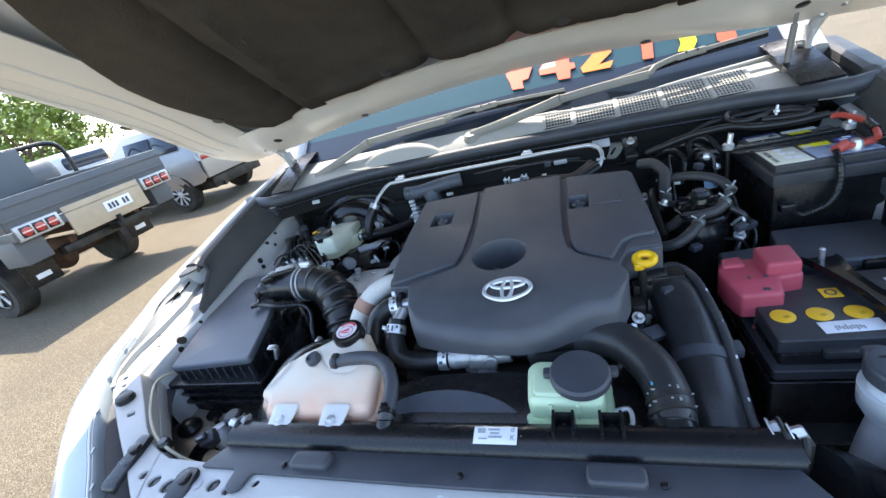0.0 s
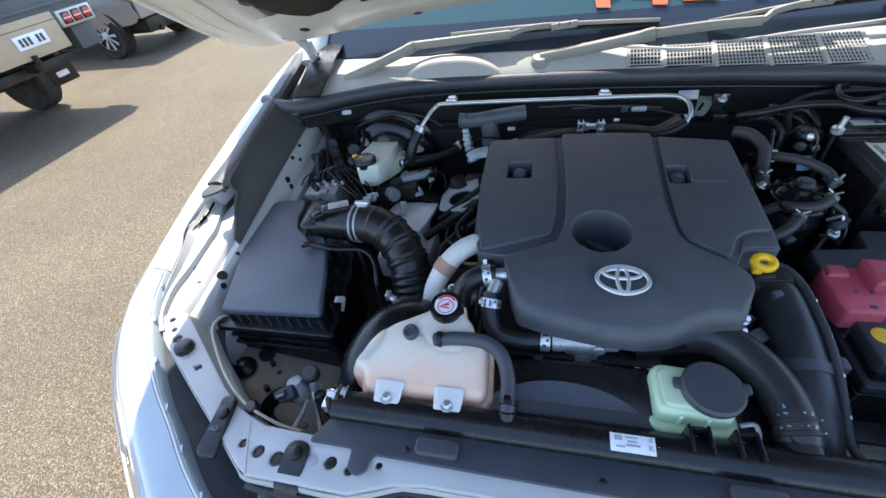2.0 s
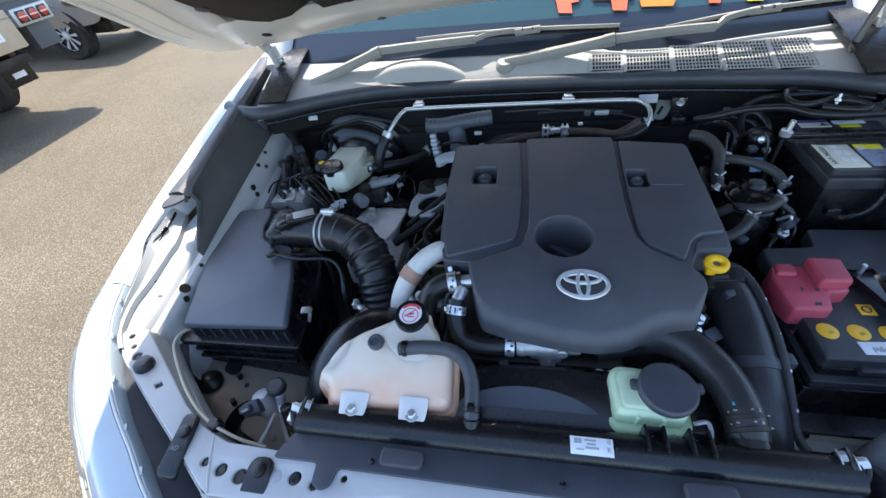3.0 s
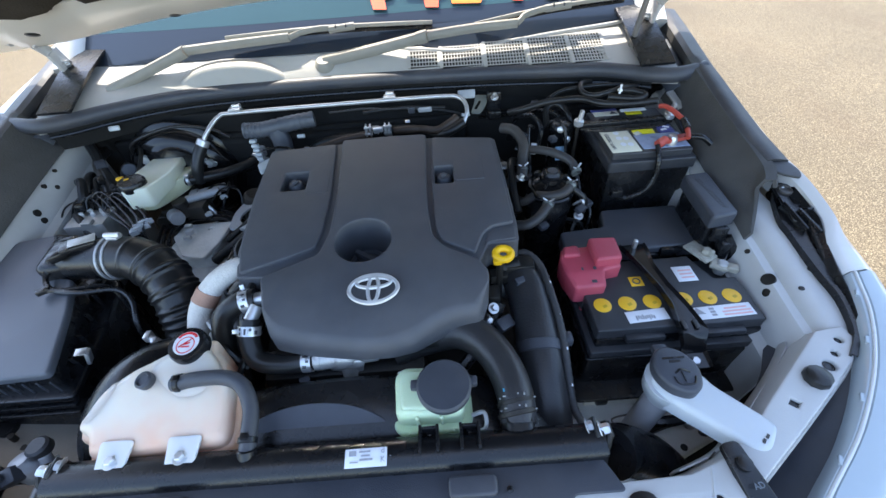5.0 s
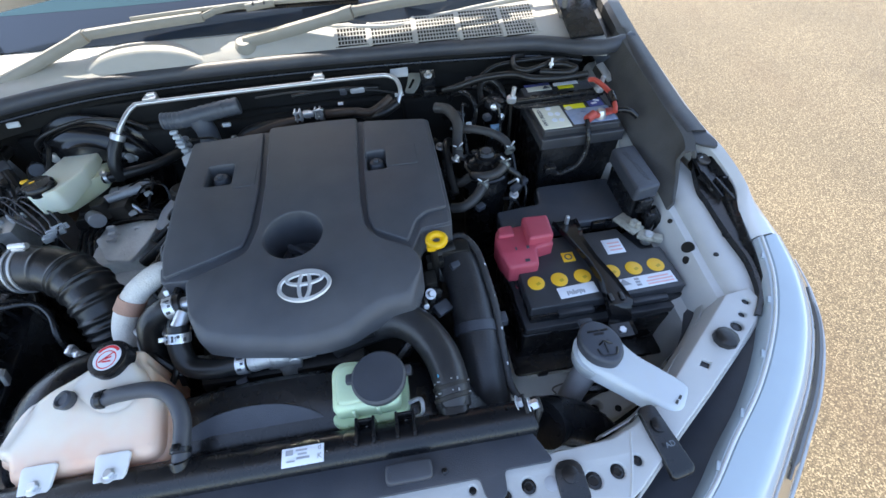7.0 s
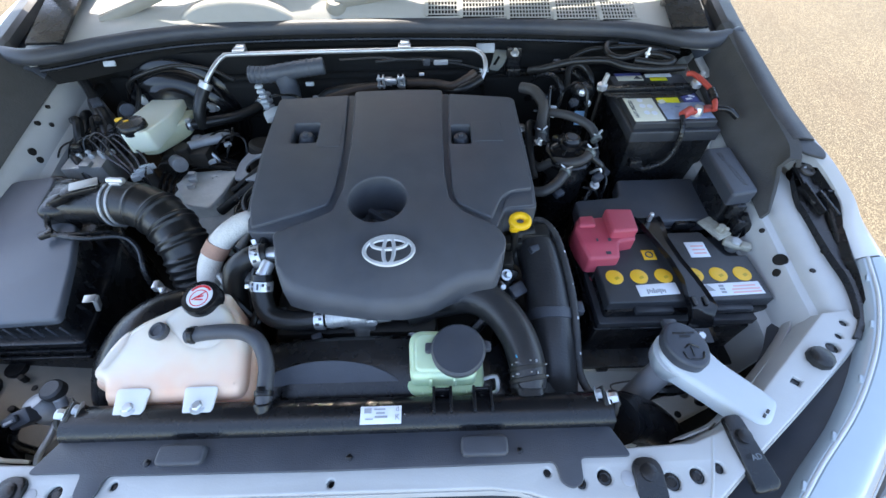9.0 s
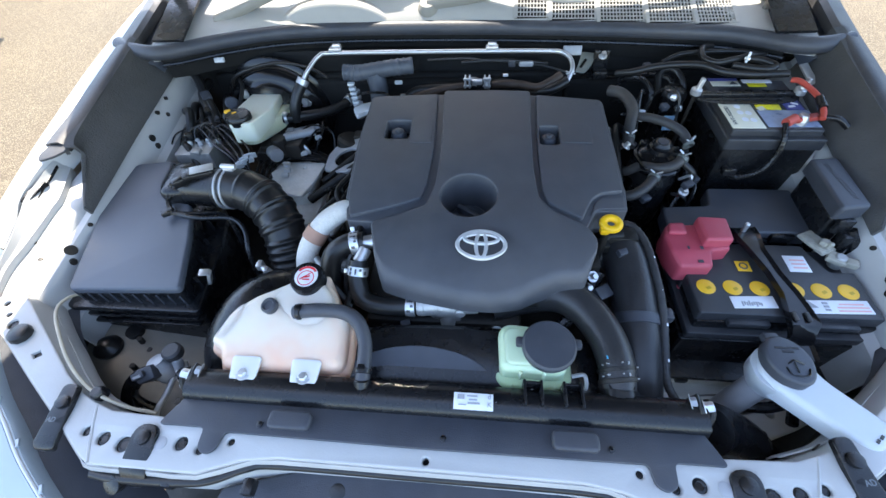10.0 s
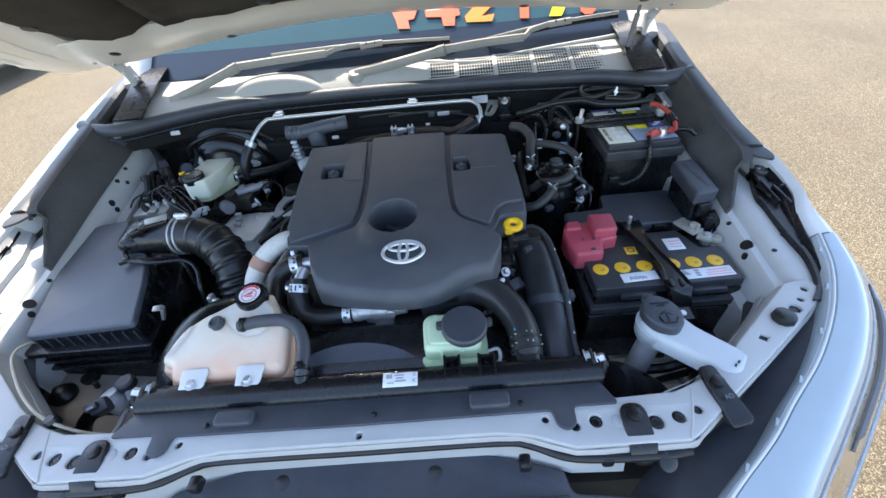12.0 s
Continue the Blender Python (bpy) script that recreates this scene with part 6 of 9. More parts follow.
# ---- air filter box ----
airbox = thing("air_filter_box", "black plastic air filter box with a smooth lid", "air filter", (-0.57, 0.64, 0.95))
# Lid top in a paler grey than the black skirt, flange and case.
LID = [(-0.650, 0.480), (-0.436, 0.482), (-0.470, 0.590), (-0.505, 0.672), (-0.580, 0.694), (-0.600, 0.732), (-0.603, 0.775), (-0.612, 0.802), (-0.690, 0.796), (-0.705, 0.780), (-0.700, 0.66)]
lidz = lambda x, y: 1.185 + (y - 0.48) * 0.075 + (x + 0.45) * 0.06
s = Shape().plate(rounded(LID, 0.012), lidz, 0.012, 0.005)
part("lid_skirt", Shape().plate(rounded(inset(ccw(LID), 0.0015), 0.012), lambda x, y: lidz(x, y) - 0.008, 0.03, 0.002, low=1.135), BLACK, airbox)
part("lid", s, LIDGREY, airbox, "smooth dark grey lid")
LOW = [(-0.672, 0.466), (-0.422, 0.468), (-0.445, 0.60), (-0.47, 0.70), (-0.55, 0.80), (-0.70, 0.80), (-0.71, 0.66)]
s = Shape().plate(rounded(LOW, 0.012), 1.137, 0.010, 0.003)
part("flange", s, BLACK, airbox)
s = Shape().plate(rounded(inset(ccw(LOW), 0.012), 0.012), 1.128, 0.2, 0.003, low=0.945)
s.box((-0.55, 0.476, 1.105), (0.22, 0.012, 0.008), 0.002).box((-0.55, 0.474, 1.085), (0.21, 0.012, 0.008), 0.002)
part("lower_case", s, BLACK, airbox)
# Thin ribs, coloured paler for the sky glinting on their edges.
for i in range(10):
    x = -0.638 + 0.0215 * i
    part("rib", Shape().box((x, 0.4795, 1.154), (0.0012, 0.0024, 0.028), 0.0004), LIDGREY, airbox)
for i in range(4):
    y = 0.52 + 0.045 * i
    part("side_rib", Shape().box((-0.438 - 0.013 * i, y, 1.152), (0.007, 0.0016, 0.030), 0.0004, rot=(0, 0, 15)), BLACK, airbox)
s = Shape().box((-0.418, 0.528, 1.158), (0.006, 0.014, 0.026), 0.001, rot=(0, 20, 15)).box((-0.422, 0.528, 1.172), (0.016, 0.014, 0.003), 0.001, rot=(0, 10, 15))
part("spring_clip", s, STEEL, airbox, "bright spring clip")
# Outlet with the flow sensor.
s = Shape().box((-0.545, 0.722, 1.196), (0.05, 0.095, 0.06), 0.014, rot=(0, 0, 8), seg=3).cyl((-0.535, 0.718, 1.203), (-0.450, 0.711, 1.205), 0.0385, n=26)
part("outlet", s, BLACK, airbox)
s = Shape().box((-0.482, 0.708, 1.246), (0.055, 0.030, 0.010), 0.003, rot=(0, 4, 28)).box((-0.512, 0.688, 1.240), (0.028, 0.020, 0.016), 0.004, rot=(0, 0, 40))
sensor = part("flow_sensor", s, BLACK, airbox)
part("sensor_tag", Shape().box((-0.474, 0.711, 1.2525), (0.042, 0.022, 0.0015), 0.0004, rot=(0, 4, 28)), CAST, sensor)
s = Shape().tube([(-0.515, 0.690, 1.243), (-0.540, 0.690, 1.225), (-0.543, 0.665, 1.206), (-0.520, 0.643, 1.201), (-0.47, 0.634, 1.198), (-0.415, 0.643, 1.190), (-0.386, 0.626, 1.175), (-0.375, 0.59, 1.14), (-0.37, 0.58, 1.05)], 0.0045, n=8)
s.tube([(-0.530, 0.640, 1.203), (-0.49, 0.642, 1.200), (-0.44, 0.652, 1.192), (-0.425, 0.65, 1.17), (-0.42, 0.64, 1.12)], 0.004, n=8)
part("sensor_wire", s, BLACK, airbox)
part("wire_clip", Shape().box((-0.532, 0.640, 1.204), (0.022, 0.014, 0.010), 0.003, rot=(0, 0, 30)), BLACK, airbox)

snorkel = thing("intake_hose", "ribbed black rubber intake hose bending down to the engine", "intake hose", (-0.36, 0.68, 0.98))
HP = [(-0.455, 0.711, 1.205), (-0.425, 0.709, 1.206), (-0.385, 0.700, 1.201), (-0.348, 0.678, 1.186), (-0.323, 0.648, 1.162), (-0.311, 0.622, 1.125), (-0.306, 0.605, 1.080), (-0.306, 0.600, 1.02), (-0.305, 0.60, 0.96)]
RIBS = (0.20, 0.300, 0.322, 0.395, 0.417, 0.480, 0.502, 0.565, 0.60, 0.635, 0.67, 0.705, 0.74, 0.775, 0.81, 0.845)
part("bellows", Shape().tube(HP, 0.0395, n=32, k=44, radii=lambda t: 1.0 + sum((0.04 if q < 0.25 else 0.10) * math.exp(-((t - q) / 0.0085) ** 2) for q in RIBS)), RUBBER, snorkel)
for k, m in ((0.0, DULLALLOY), (0.012, DULLALLOY)):
    c, a = Vector((-0.446 + k, 0.7105 - 0.05 * k, 1.2055)), Vector((1, -0.08, 0)).normalized()
    part("clamp_ring", Shape().lathe(c, a, [(0.039, 0), (0.0418, 0.0006), (0.0418, 0.0044), (0.039, 0.0050)], 30), m, snorkel)
part("clamp_screw", Shape().cyl((-0.440, 0.722, 1.250), (-0.410, 0.720, 1.250), 0.0055).box((-0.425, 0.720, 1.246), (0.02, 0.014, 0.008), 0.002), STEEL, snorkel)

# ---- brakes ----
BX = -0.487
booster = thing("brake_booster", "round black brake booster drum on the firewall", "brake booster", (BX, 1.07, 1.10))
s = Shape().lathe((BX, 1.125, 1.138), (0, -1, 0), [(0.125, 0), (0.137, 0.006), (0.140, 0.012), (0.140, 0.020), (0.134, 0.024), (0.128, 0.026), (0.126, 0.040), (0.118, 0.052), (0.104, 0.058), (0.098, 0.060), (0.092, 0.068), (0.06, 0.074), (0.054, 0.080), (0.03, 0.082)], 56)
part("drum", s, GLOSSY, booster, "glossy black pressed drum")
part("stud", Shape().lathe((-0.403, 1.072, 1.180), (0.1, -1, 0.25), [(0.017, 0), (0.017, 0.004), (0.012, 0.006), (0.010, 0.014)], 20), STEEL, booster)
part("stud", Shape().lathe((-0.548, 1.070, 1.205), (0.1, -1, 0.25), [(0.017, 0), (0.017, 0.004), (0.012, 0.006), (0.010, 0.016)], 20), STEEL, booster)
part("seam_ring", Shape().tube([(BX + 0.139 * math.cos(2 * math.pi * i / 40), 1.108, 1.138 + 0.139 * math.sin(2 * math.pi * i / 40)) for i in range(40)], 0.0032, n=6, closed=True, k=1), BLACK, booster, "rolled rim of the drum")
res = res_brake = thing("brake_fluid_reservoir", "milky brake fluid reservoir with a dark cap", "reservoir", (-0.46, 0.95, 1.10))
topz = lambda x, y: 1.236 - 0.165 * (y - 0.90)
s = Shape().plate(rounded([(-0.530, 1.092), (-0.457, 1.092), (-0.440, 0.965), (-0.450, 0.885), (-0.498, 0.876), (-0.515, 0.905), (-0.526, 0.970)], 0.008), topz, 0.05, 0.004, low=1.192)
s.plate(rounded([(-0.535, 1.092), (-0.450, 1.092), (-0.432, 1.040), (-0.431, 0.985), (-0.452, 0.945), (-0.478, 0.912), (-0.508, 0.912), (-0.530, 0.955)], 0.010), lambda x, y: topz(x, y) - 0.026, 0.05, 0.004, low=1.162)
s.lathe((-0.487, 0.905, 1.218), (0, 0, 1), [(0.024, 0), (0.024, 0.014)], 24)
part("reservoir_body", s, BRAKET, res, "milky plastic body", angle=60)
cap = part("cap", Shape().lathe((-0.487, 0.905, 1.228), (0, 0, 1), [(0.026, 0), (0.028, 0.003), (0.028, 0.016), (0.025, 0.020), (0.012, 0.021)], 28), BLACK, res, "black cap with yellow print")
part("print_mark", Shape().box((-0.495, 0.908, 1.2495), (0.010, 0.004, 0.0012), 0.0003, rot=(0, 0, 30)), YLABEL, cap)
s = Shape().cyl((-0.46, 1.05, 1.135), (-0.47, 0.87, 1.12), 0.026).box((-0.455, 0.93, 1.13), (0.05, 0.10, 0.05), 0.008).cyl((-0.425, 0.885, 1.135), (-0.425, 0.885, 1.175), 0.016).box((-0.40, 0.90, 1.14), (0.05, 0.05, 0.04), 0.006)
part("master_cylinder", s, DARK, res, "dark cast master cylinder").location.y += 0.035
s = Shape().cyl((-0.418, 0.905, 1.165), (-0.350, 0.935, 1.165), 0.010).cyl((-0.44, 0.872, 1.15), (-0.42, 0.85, 1.155), 0.016)
part("line_fitting", s, DULLALLOY, res).location.y += 0.030
hose = thing("vacuum_hose", "black hose from the booster with steel clips", "hose", (-0.33, 0.98, 1.15))
part("hose_body", Shape().tube([(-0.436, 0.993, 1.181), (-0.395, 1.008, 1.178), (-0.345, 1.040, 1.170), (-0.310, 1.078, 1.166), (-0.288, 1.112, 1.170)], 0.0118, n=14), RUBBER, hose)
part("clip", Shape().lathe((-0.432, 0.994, 1.181), (1, 0.35, 0), [(0.012, 0), (0.0138, 0.001), (0.0138, 0.006), (0.012, 0.007)], 18).box((-0.425, 0.990, 1.196), (0.012, 0.010, 0.008), 0.002), STEEL, hose)
part("clip", Shape().lathe((-0.300, 1.092, 1.168), (0.5, 0.85, 0.1), [(0.012, 0), (0.0136, 0.001), (0.0136, 0.008), (0.012, 0.009)], 18).box((-0.294, 1.092, 1.184), (0.01, 0.014, 0.008), 0.002), STEEL, hose)
abs_ = thing("brake_valve_block", "alloy valve block with a bundle of black brake lines", "valve block", (-0.57, 0.87, 1.0))
s = Shape().box((-0.612, 0.885, 1.140), (0.085, 0.060, 0.070), 0.004, rot=(0, 0, 4)).box((-0.60, 0.862, 1.178), (0.022, 0.018, 0.008), 0.002)
part("block", s, CAST, abs_, "bright alloy block")
part("motor", Shape().cyl((-0.60, 0.90, 1.10), (-0.60, 0.90, 0.99), 0.035), DARK, abs_)
for i in range(5):
    x = -0.634 + 0.017 * i
    s = Shape().tube([(x, 0.905 - 0.012 * (i % 2), 1.170), (x + 0.003, 0.912, 1.196 + 0.006 * (i % 3)), (x + 0.030, 0.915, 1.205 + 0.005 * (i % 3)), (x + 0.085 + 0.004 * i, 0.868 - 0.003 * i, 1.190), (-0.490 + 0.008 * i, 0.828 - 0.002 * i, 1.172), (-0.46 + 0.008 * i, 0.79, 1.10)], 0.0022, n=7)
    part("brake_line", s, BLACK, abs_)
part("line_clip", Shape().box((-0.476, 0.818, 1.176), (0.016, 0.012, 0.012), 0.002, rot=(0, 0, 30)).box((-0.466, 0.826, 1.180), (0.014, 0.010, 0.014), 0.002, rot=(0, 0, 50)).box((-0.458, 0.836, 1.178), (0.014, 0.010, 0.012), 0.002, rot=(0, 0, 20)), WHITEPL, abs_, "white line clip")
s = Shape()
for i in range(4):
    part("brake_line", Shape().tube([(-0.492 + 0.015 * i, 0.850 - 0.003 * i, 1.090), (-0.483 + 0.014 * i, 0.905 - 0.010 * i, 1.118), (-0.446 + 0.011 * i, 0.940 - 0.010 * i, 1.124), (-0.380 + 0.010 * i, 0.945 - 0.012 * i, 1.124), (-0.335 + 0.006 * i, 0.938 - 0.012 * i, 1.118), (-0.300, 0.93 - 0.012 * i, 1.10)], 0.0036, n=8), BLACK, abs_)
part("housing_cover", Shape().plate(rounded([(-0.432, 0.900), (-0.318, 0.908), (-0.330, 0.830), (-0.345, 0.785), (-0.400, 0.800), (-0.447, 0.868)], 0.010), 1.1165, 0.008, 0.003, [circle(-0.365, 0.885, 0.005, 12), circle(-0.400, 0.872, 0.004, 12)]), GREYCAST, abs_, "pale alloy cover with small holes")
part("gear_case", Shape().box((-0.395, 0.860, 1.082), (0.110, 0.125, 0.05), 0.012, rot=(0, 0, 6)).box((-0.38, 0.80, 1.04), (0.13, 0.12, 0.07), 0.01).box((-0.400, 0.890, 1.108), (0.085, 0.045, 0.008), 0.003, rot=(0, 0, 6)).cyl((-0.43, 0.90, 1.095), (-0.43, 0.90, 1.104), 0.005).cyl((-0.37, 0.90, 1.095), (-0.37, 0.90, 1.104), 0.005), GREYCAST, abs_, "dusty alloy housing")
part("line_joint", Shape().box((-0.398, 0.868, 1.140), (0.016, 0.010, 0.010), 0.002).box((-0.396, 0.858, 1.132), (0.016, 0.010, 0.010), 0.002).box((-0.40, 0.848, 1.125), (0.016, 0.010, 0.010), 0.002), STEEL, abs_)
# Bracket, rod and throttle pieces between the engine and the brakes.
s = Shape().plate(rounded([(-0.304, 0.850), (-0.308, 0.908), (-0.284, 0.964), (-0.225, 0.975), (-0.205, 0.870), (-0.240, 0.825)], 0.012), lambda x, y: 1.150 + (x + 0.26) * 0.25, 0.006, 0.002, [circle(-0.254, 0.884, 0.030, 22)])
part("lifting_plate", s, DULLALLOY, engine, "dull alloy plate with a round hole")
for a, b, r in (((-0.30, 0.82, 1.13), (-0.20, 0.90, 1.175), 0.006), ((-0.33, 0.79, 1.10), (-0.21, 0.855, 1.16), 0.010), ((-0.28, 0.78, 1.08), (-0.20, 0.82, 1.14), 0.008)):
    part("link_rod", Shape().cyl(a, b, r), DARK, engine)
s = Shape().lathe((-0.262, 0.955, 1.180), (0.3, 0.2, 1), [(0.034, -0.05), (0.036, -0.01), (0.036, 0.012), (0.030, 0.018)], 26).box((-0.225, 0.965, 1.195), (0.06, 0.03, 0.02), 0.006)
part("throttle_body", s, DARK, engine).location.z -= 0.045
part("throttle_cap", Shape().plate(rounded([(-0.254, 0.998), (-0.232, 1.012), (-0.200, 1.012), (-0.188, 0.968), (-0.216, 0.974), (-0.236, 0.960)], 0.006), lambda x, y: 1.214 + (x + 0.22) * 0.2, 0.010, 0.003), WHITEPL, engine, "pale blue-white plastic connector")
for pts in ([(-0.24, 0.66, 1.10), (-0.27, 0.70, 1.14), (-0.235, 0.75, 1.16), (-0.21, 0.80, 1.18)], [(-0.22, 0.68, 1.12), (-0.25, 0.73, 1.12), (-0.23, 0.79, 1.14)], [(-0.215, 0.70, 1.16), (-0.235, 0.74, 1.175), (-0.215, 0.78, 1.185)]):
    part("small_hose", Shape().tube(pts, 0.0055, n=8), RUBBER, engine)

# ---- firewall fittings ----
ac = thing("aircon_pipe", "bright aluminium pipe across the firewall with rubber ends", "pipe", (-0.05, 1.09, 1.20))
part("pipe_run", Shape().tube([(-0.382, 1.035, 1.245), (-0.362, 1.055, 1.272), (-0.338, 1.085, 1.291), (-0.30, 1.092, 1.294), (-0.05, 1.094, 1.294), (0.18, 1.092, 1.294), (0.235, 1.085, 1.290), (0.25, 1.055, 1.275), (0.240, 1.035, 1.25)], 0.0050, n=12), STEEL, ac, "bright aluminium pipe")
part("rubber_end", Shape().tube([(-0.378, 1.038, 1.250), (-0.392, 1.02, 1.228), (-0.402, 1.005, 1.200), (-0.405, 1.00, 1.17)], 0.013, n=14), RUBBER, ac)
part("crimp", Shape().lathe((-0.374, 1.043, 1.256), (-0.45, -0.5, -0.65), [(0.011, 0), (0.014, 0.001), (0.014, 0.014), (0.012, 0.016)], 18), STEEL, ac)
part("rubber_end", Shape().tube([(0.240, 1.036, 1.252), (0.20, 1.02, 1.238), (0.17, 1.04, 1.225), (0.14, 1.055, 1.23), (0.08, 1.06, 1.235), (0.0, 1.055, 1.228), (-0.10, 1.055, 1.220), (-0.14, 1.04, 1.20)], 0.011, n=12), RUBBER, ac)
for x in (0.025, 0.055):
    part("clamp", Shape().lathe((x, 1.060, 1.2345), (1, 0, 0), [(0.0115, 0), (0.0135, 0.001), (0.0135, 0.012), (0.0115, 0.013)], 18).box((x + 0.006, 1.052, 1.248), (0.016, 0.012, 0.006), 0.001), STEEL, ac, "bright spring clamp")
part("pipe_bracket", Shape().box((0.254, 1.112, 1.285), (0.042, 0.003, 0.020), 0.0008, rot=(-25, 0, 0)), DULLALLOY, ac, "pale folded bracket")
part("bracket_leg", Shape().plate(rounded([(0.276, 1.112), (0.312, 1.108), (0.303, 1.095), (0.294, 1.077), (0.280, 1.062), (0.260, 1.066), (0.268, 1.085)], 0.005), lambda x, y: 1.259 + (y - 1.065) * 0.50, 0.0025, 0.001, [rounded([(0.268, 1.076), (0.274, 1.073), (0.288, 1.094), (0.283, 1.098)], 0.002)]), FOIL, ac, "dull grey-green bracket leg")
for k in (-1, 1):
    part("cross_clip", Shape().bar([(0.246 - 0.009, 1.046 - 0.006 * k, 1.266), (0.246 + 0.009, 1.046 + 0.006 * k, 1.266)], 0.005, 0.002, k=2), WHITEPL, ac, "pale cross clip")
for x in (0.07, -0.30):
    part("pipe_clip", Shape().box((x, 1.100, 1.300), (0.028, 0.018, 0.006), 0.001).box((x, 1.112, 1.296), (0.02, 0.012, 0.02), 0.002), STEEL, ac)
vd = thing("vent_duct", "grey ribbed plastic duct on the firewall", "duct", (-0.19, 1.06, 1.20))
s = Shape().tube([(-0.275, 1.050, 1.268), (-0.235, 1.052, 1.266), (-0.17, 1.060, 1.272), (-0.112, 1.070, 1.274)], 0.018, n=18, k=12, radii=lambda t: 1 + 0.06 * math.sin(t * 80))
s.tube([(-0.205, 1.056, 1.262), (-0.198, 1.052, 1.235), (-0.20, 1.05, 1.20)], 0.022, n=16)
part("duct_body", s, LIDGREY, vd)
s = Shape()
for i in range(5):
    s.box((-0.258 + 0.001 * i, 1.034 - 0.001 * i, 1.248 - 0.011 * i), (0.016, 0.012, 0.007), 0.002)
part("tree_clip", s, WHITEPL, vd, "pale stacked wiring clips")
part("tag", Shape().box((-0.145, 1.040, 1.248), (0.018, 0.008, 0.008), 0.002), WHITEPL, vd)
bits = thing("firewall_bracket", "small bolted bracket on the firewall", "bracket", (0.32, 1.09, 1.25))
part("plate", Shape().box((0.318, 1.098, 1.262), (0.034, 0.012, 0.060), 0.003).box((0.318, 1.082, 1.245), (0.03, 0.03, 0.02), 0.003), BLACK, bits)
part("nut", hexbolt((0.319, 1.090, 1.282), (0, -0.6, 1), 0.006, 0.012), STEEL, bits)
part("firewall_tag", Shape().box((-0.592, 1.084, 1.284), (0.026, 0.006, 0.012), 0.004, rot=(-30, 0, 5)), WHITEPL, truck)
for pts, r in (([(-0.60, 1.10, 1.19), (-0.56, 1.07, 1.25), (-0.46, 1.085, 1.275), (-0.38, 1.09, 1.262), (-0.33, 1.08, 1.24)], 0.004), ([(0.0, 1.10, 1.265), (0.10, 1.10, 1.270), (0.2, 1.10, 1.262)], 0.004),
               ([(0.350, 1.060, 1.255), (0.378, 1.040, 1.270), (0.427, 1.036, 1.284), (0.475, 1.030, 1.290), (0.511, 1.018, 1.293), (0.542, 0.998, 1.290), (0.598, 0.990, 1.288), (0.660, 0.985, 1.292)], 0.0075), ([(0.439, 1.060, 1.280), (0.474, 1.070, 1.293), (0.524, 1.068, 1.299), (0.585, 1.060, 1.303), (0.64, 1.05, 1.30)], 0.0050),
               ([(0.545, 1.092, 1.300), (0.516, 1.068, 1.308), (0.509, 1.036, 1.303), (0.531, 1.018, 1.300), (0.572, 1.028, 1.302), (0.600, 1.036, 1.306), (0.635, 1.05, 1.30)], 0.0058), ([(0.590, 1.026, 1.304), (0.615, 1.016, 1.305), (0.636, 1.000, 1.302), (0.626, 0.990, 1.300), (0.599, 0.996, 1.298), (0.560, 1.010, 1.298)], 0.0065),
               ([(-0.70, 1.05, 1.12), (-0.665, 1.02, 1.20), (-0.64, 0.95, 1.19), (-0.62, 0.90, 1.12)], 0.010),
               ([(-0.66, 1.10, 1.22), (-0.64, 1.03, 1.225), (-0.60, 0.97, 1.20), (-0.58, 0.92, 1.17)], 0.011), ([(-0.68, 0.93, 1.10), (-0.65, 0.90, 1.17), (-0.62, 0.87, 1.17), (-0.60, 0.84, 1.12)], 0.008), ([(-0.69, 0.86, 1.10), (-0.66, 0.83, 1.165), (-0.62, 0.825, 1.165), (-0.58, 0.82, 1.12)], 0.006)):
    part("wiring_loom", Shape().tube(pts, r, n=10), RUBBER, truck, "black wiring loom")
part("loom_bolt", Shape().cyl((0.585, 1.014, 1.300), (0.589, 1.020, 1.320), 0.0028).lathe((0.586, 1.016, 1.304), (0.2, 0.3, 1), [(0.003, 0), (0.006, 0.002), (0.006, 0.006), (0.003, 0.008)], 6), STEEL, truck)
part("connector", Shape().box((-0.600, 0.965, 1.218), (0.014, 0.02, 0.014), 0.003, rot=(20, 10, 30)), BLACK, truck)
part("connector", Shape().box((-0.632, 0.905, 1.190), (0.020, 0.018, 0.018), 0.004, rot=(0, 10, 20)), BLACK, truck)
part("grommet", Shape().lathe((-0.545, 0.955, 1.205), (0.3, -0.5, 1), [(0.013, 0), (0.013, 0.012), (0.009, 0.015)], 18), GREYRUB, truck)

# ---- batteries ----
bat = thing("car_battery", "black car battery with yellow vent discs and white labels", "battery", (0.53, 0.575, 1.0), group="batteries in the engine bay")
BX0, BX1, BY0, BY1 = 0.398, 0.676, 0.492, 0.655
s = Shape().box(((BX0 + BX1) / 2, (BY0 + BY1) / 2, 1.068), (BX1 - BX0 - 0.012, BY1 - BY0 - 0.012, 0.135), 0.004)
part("case", s, BLACK, bat)
s = Shape().plate(rounded(rect(BX0 - 0.004, BY0 - 0.006, BX1 + 0.006, BY1), 0.005), 1.118, 0.014, 0.002)
s.plate(rounded([(BX0 + 0.006, BY0 + 0.010), (BX1 - 0.006, BY0 + 0.010), (BX1 - 0.006, 0.592), (0.632, 0.592), (0.612, 0.648), (0.445, 0.648), (0.440, 0.592), (BX0 + 0.006, 0.592)], 0.004), 1.155, 0.045, 0.003)
s.plate(rounded(rect(BX0 + 0.004, BY0 + 0.08, BX1 - 0.004, BY1 - 0.004), 0.004), 1.136, 0.02, 0.002)
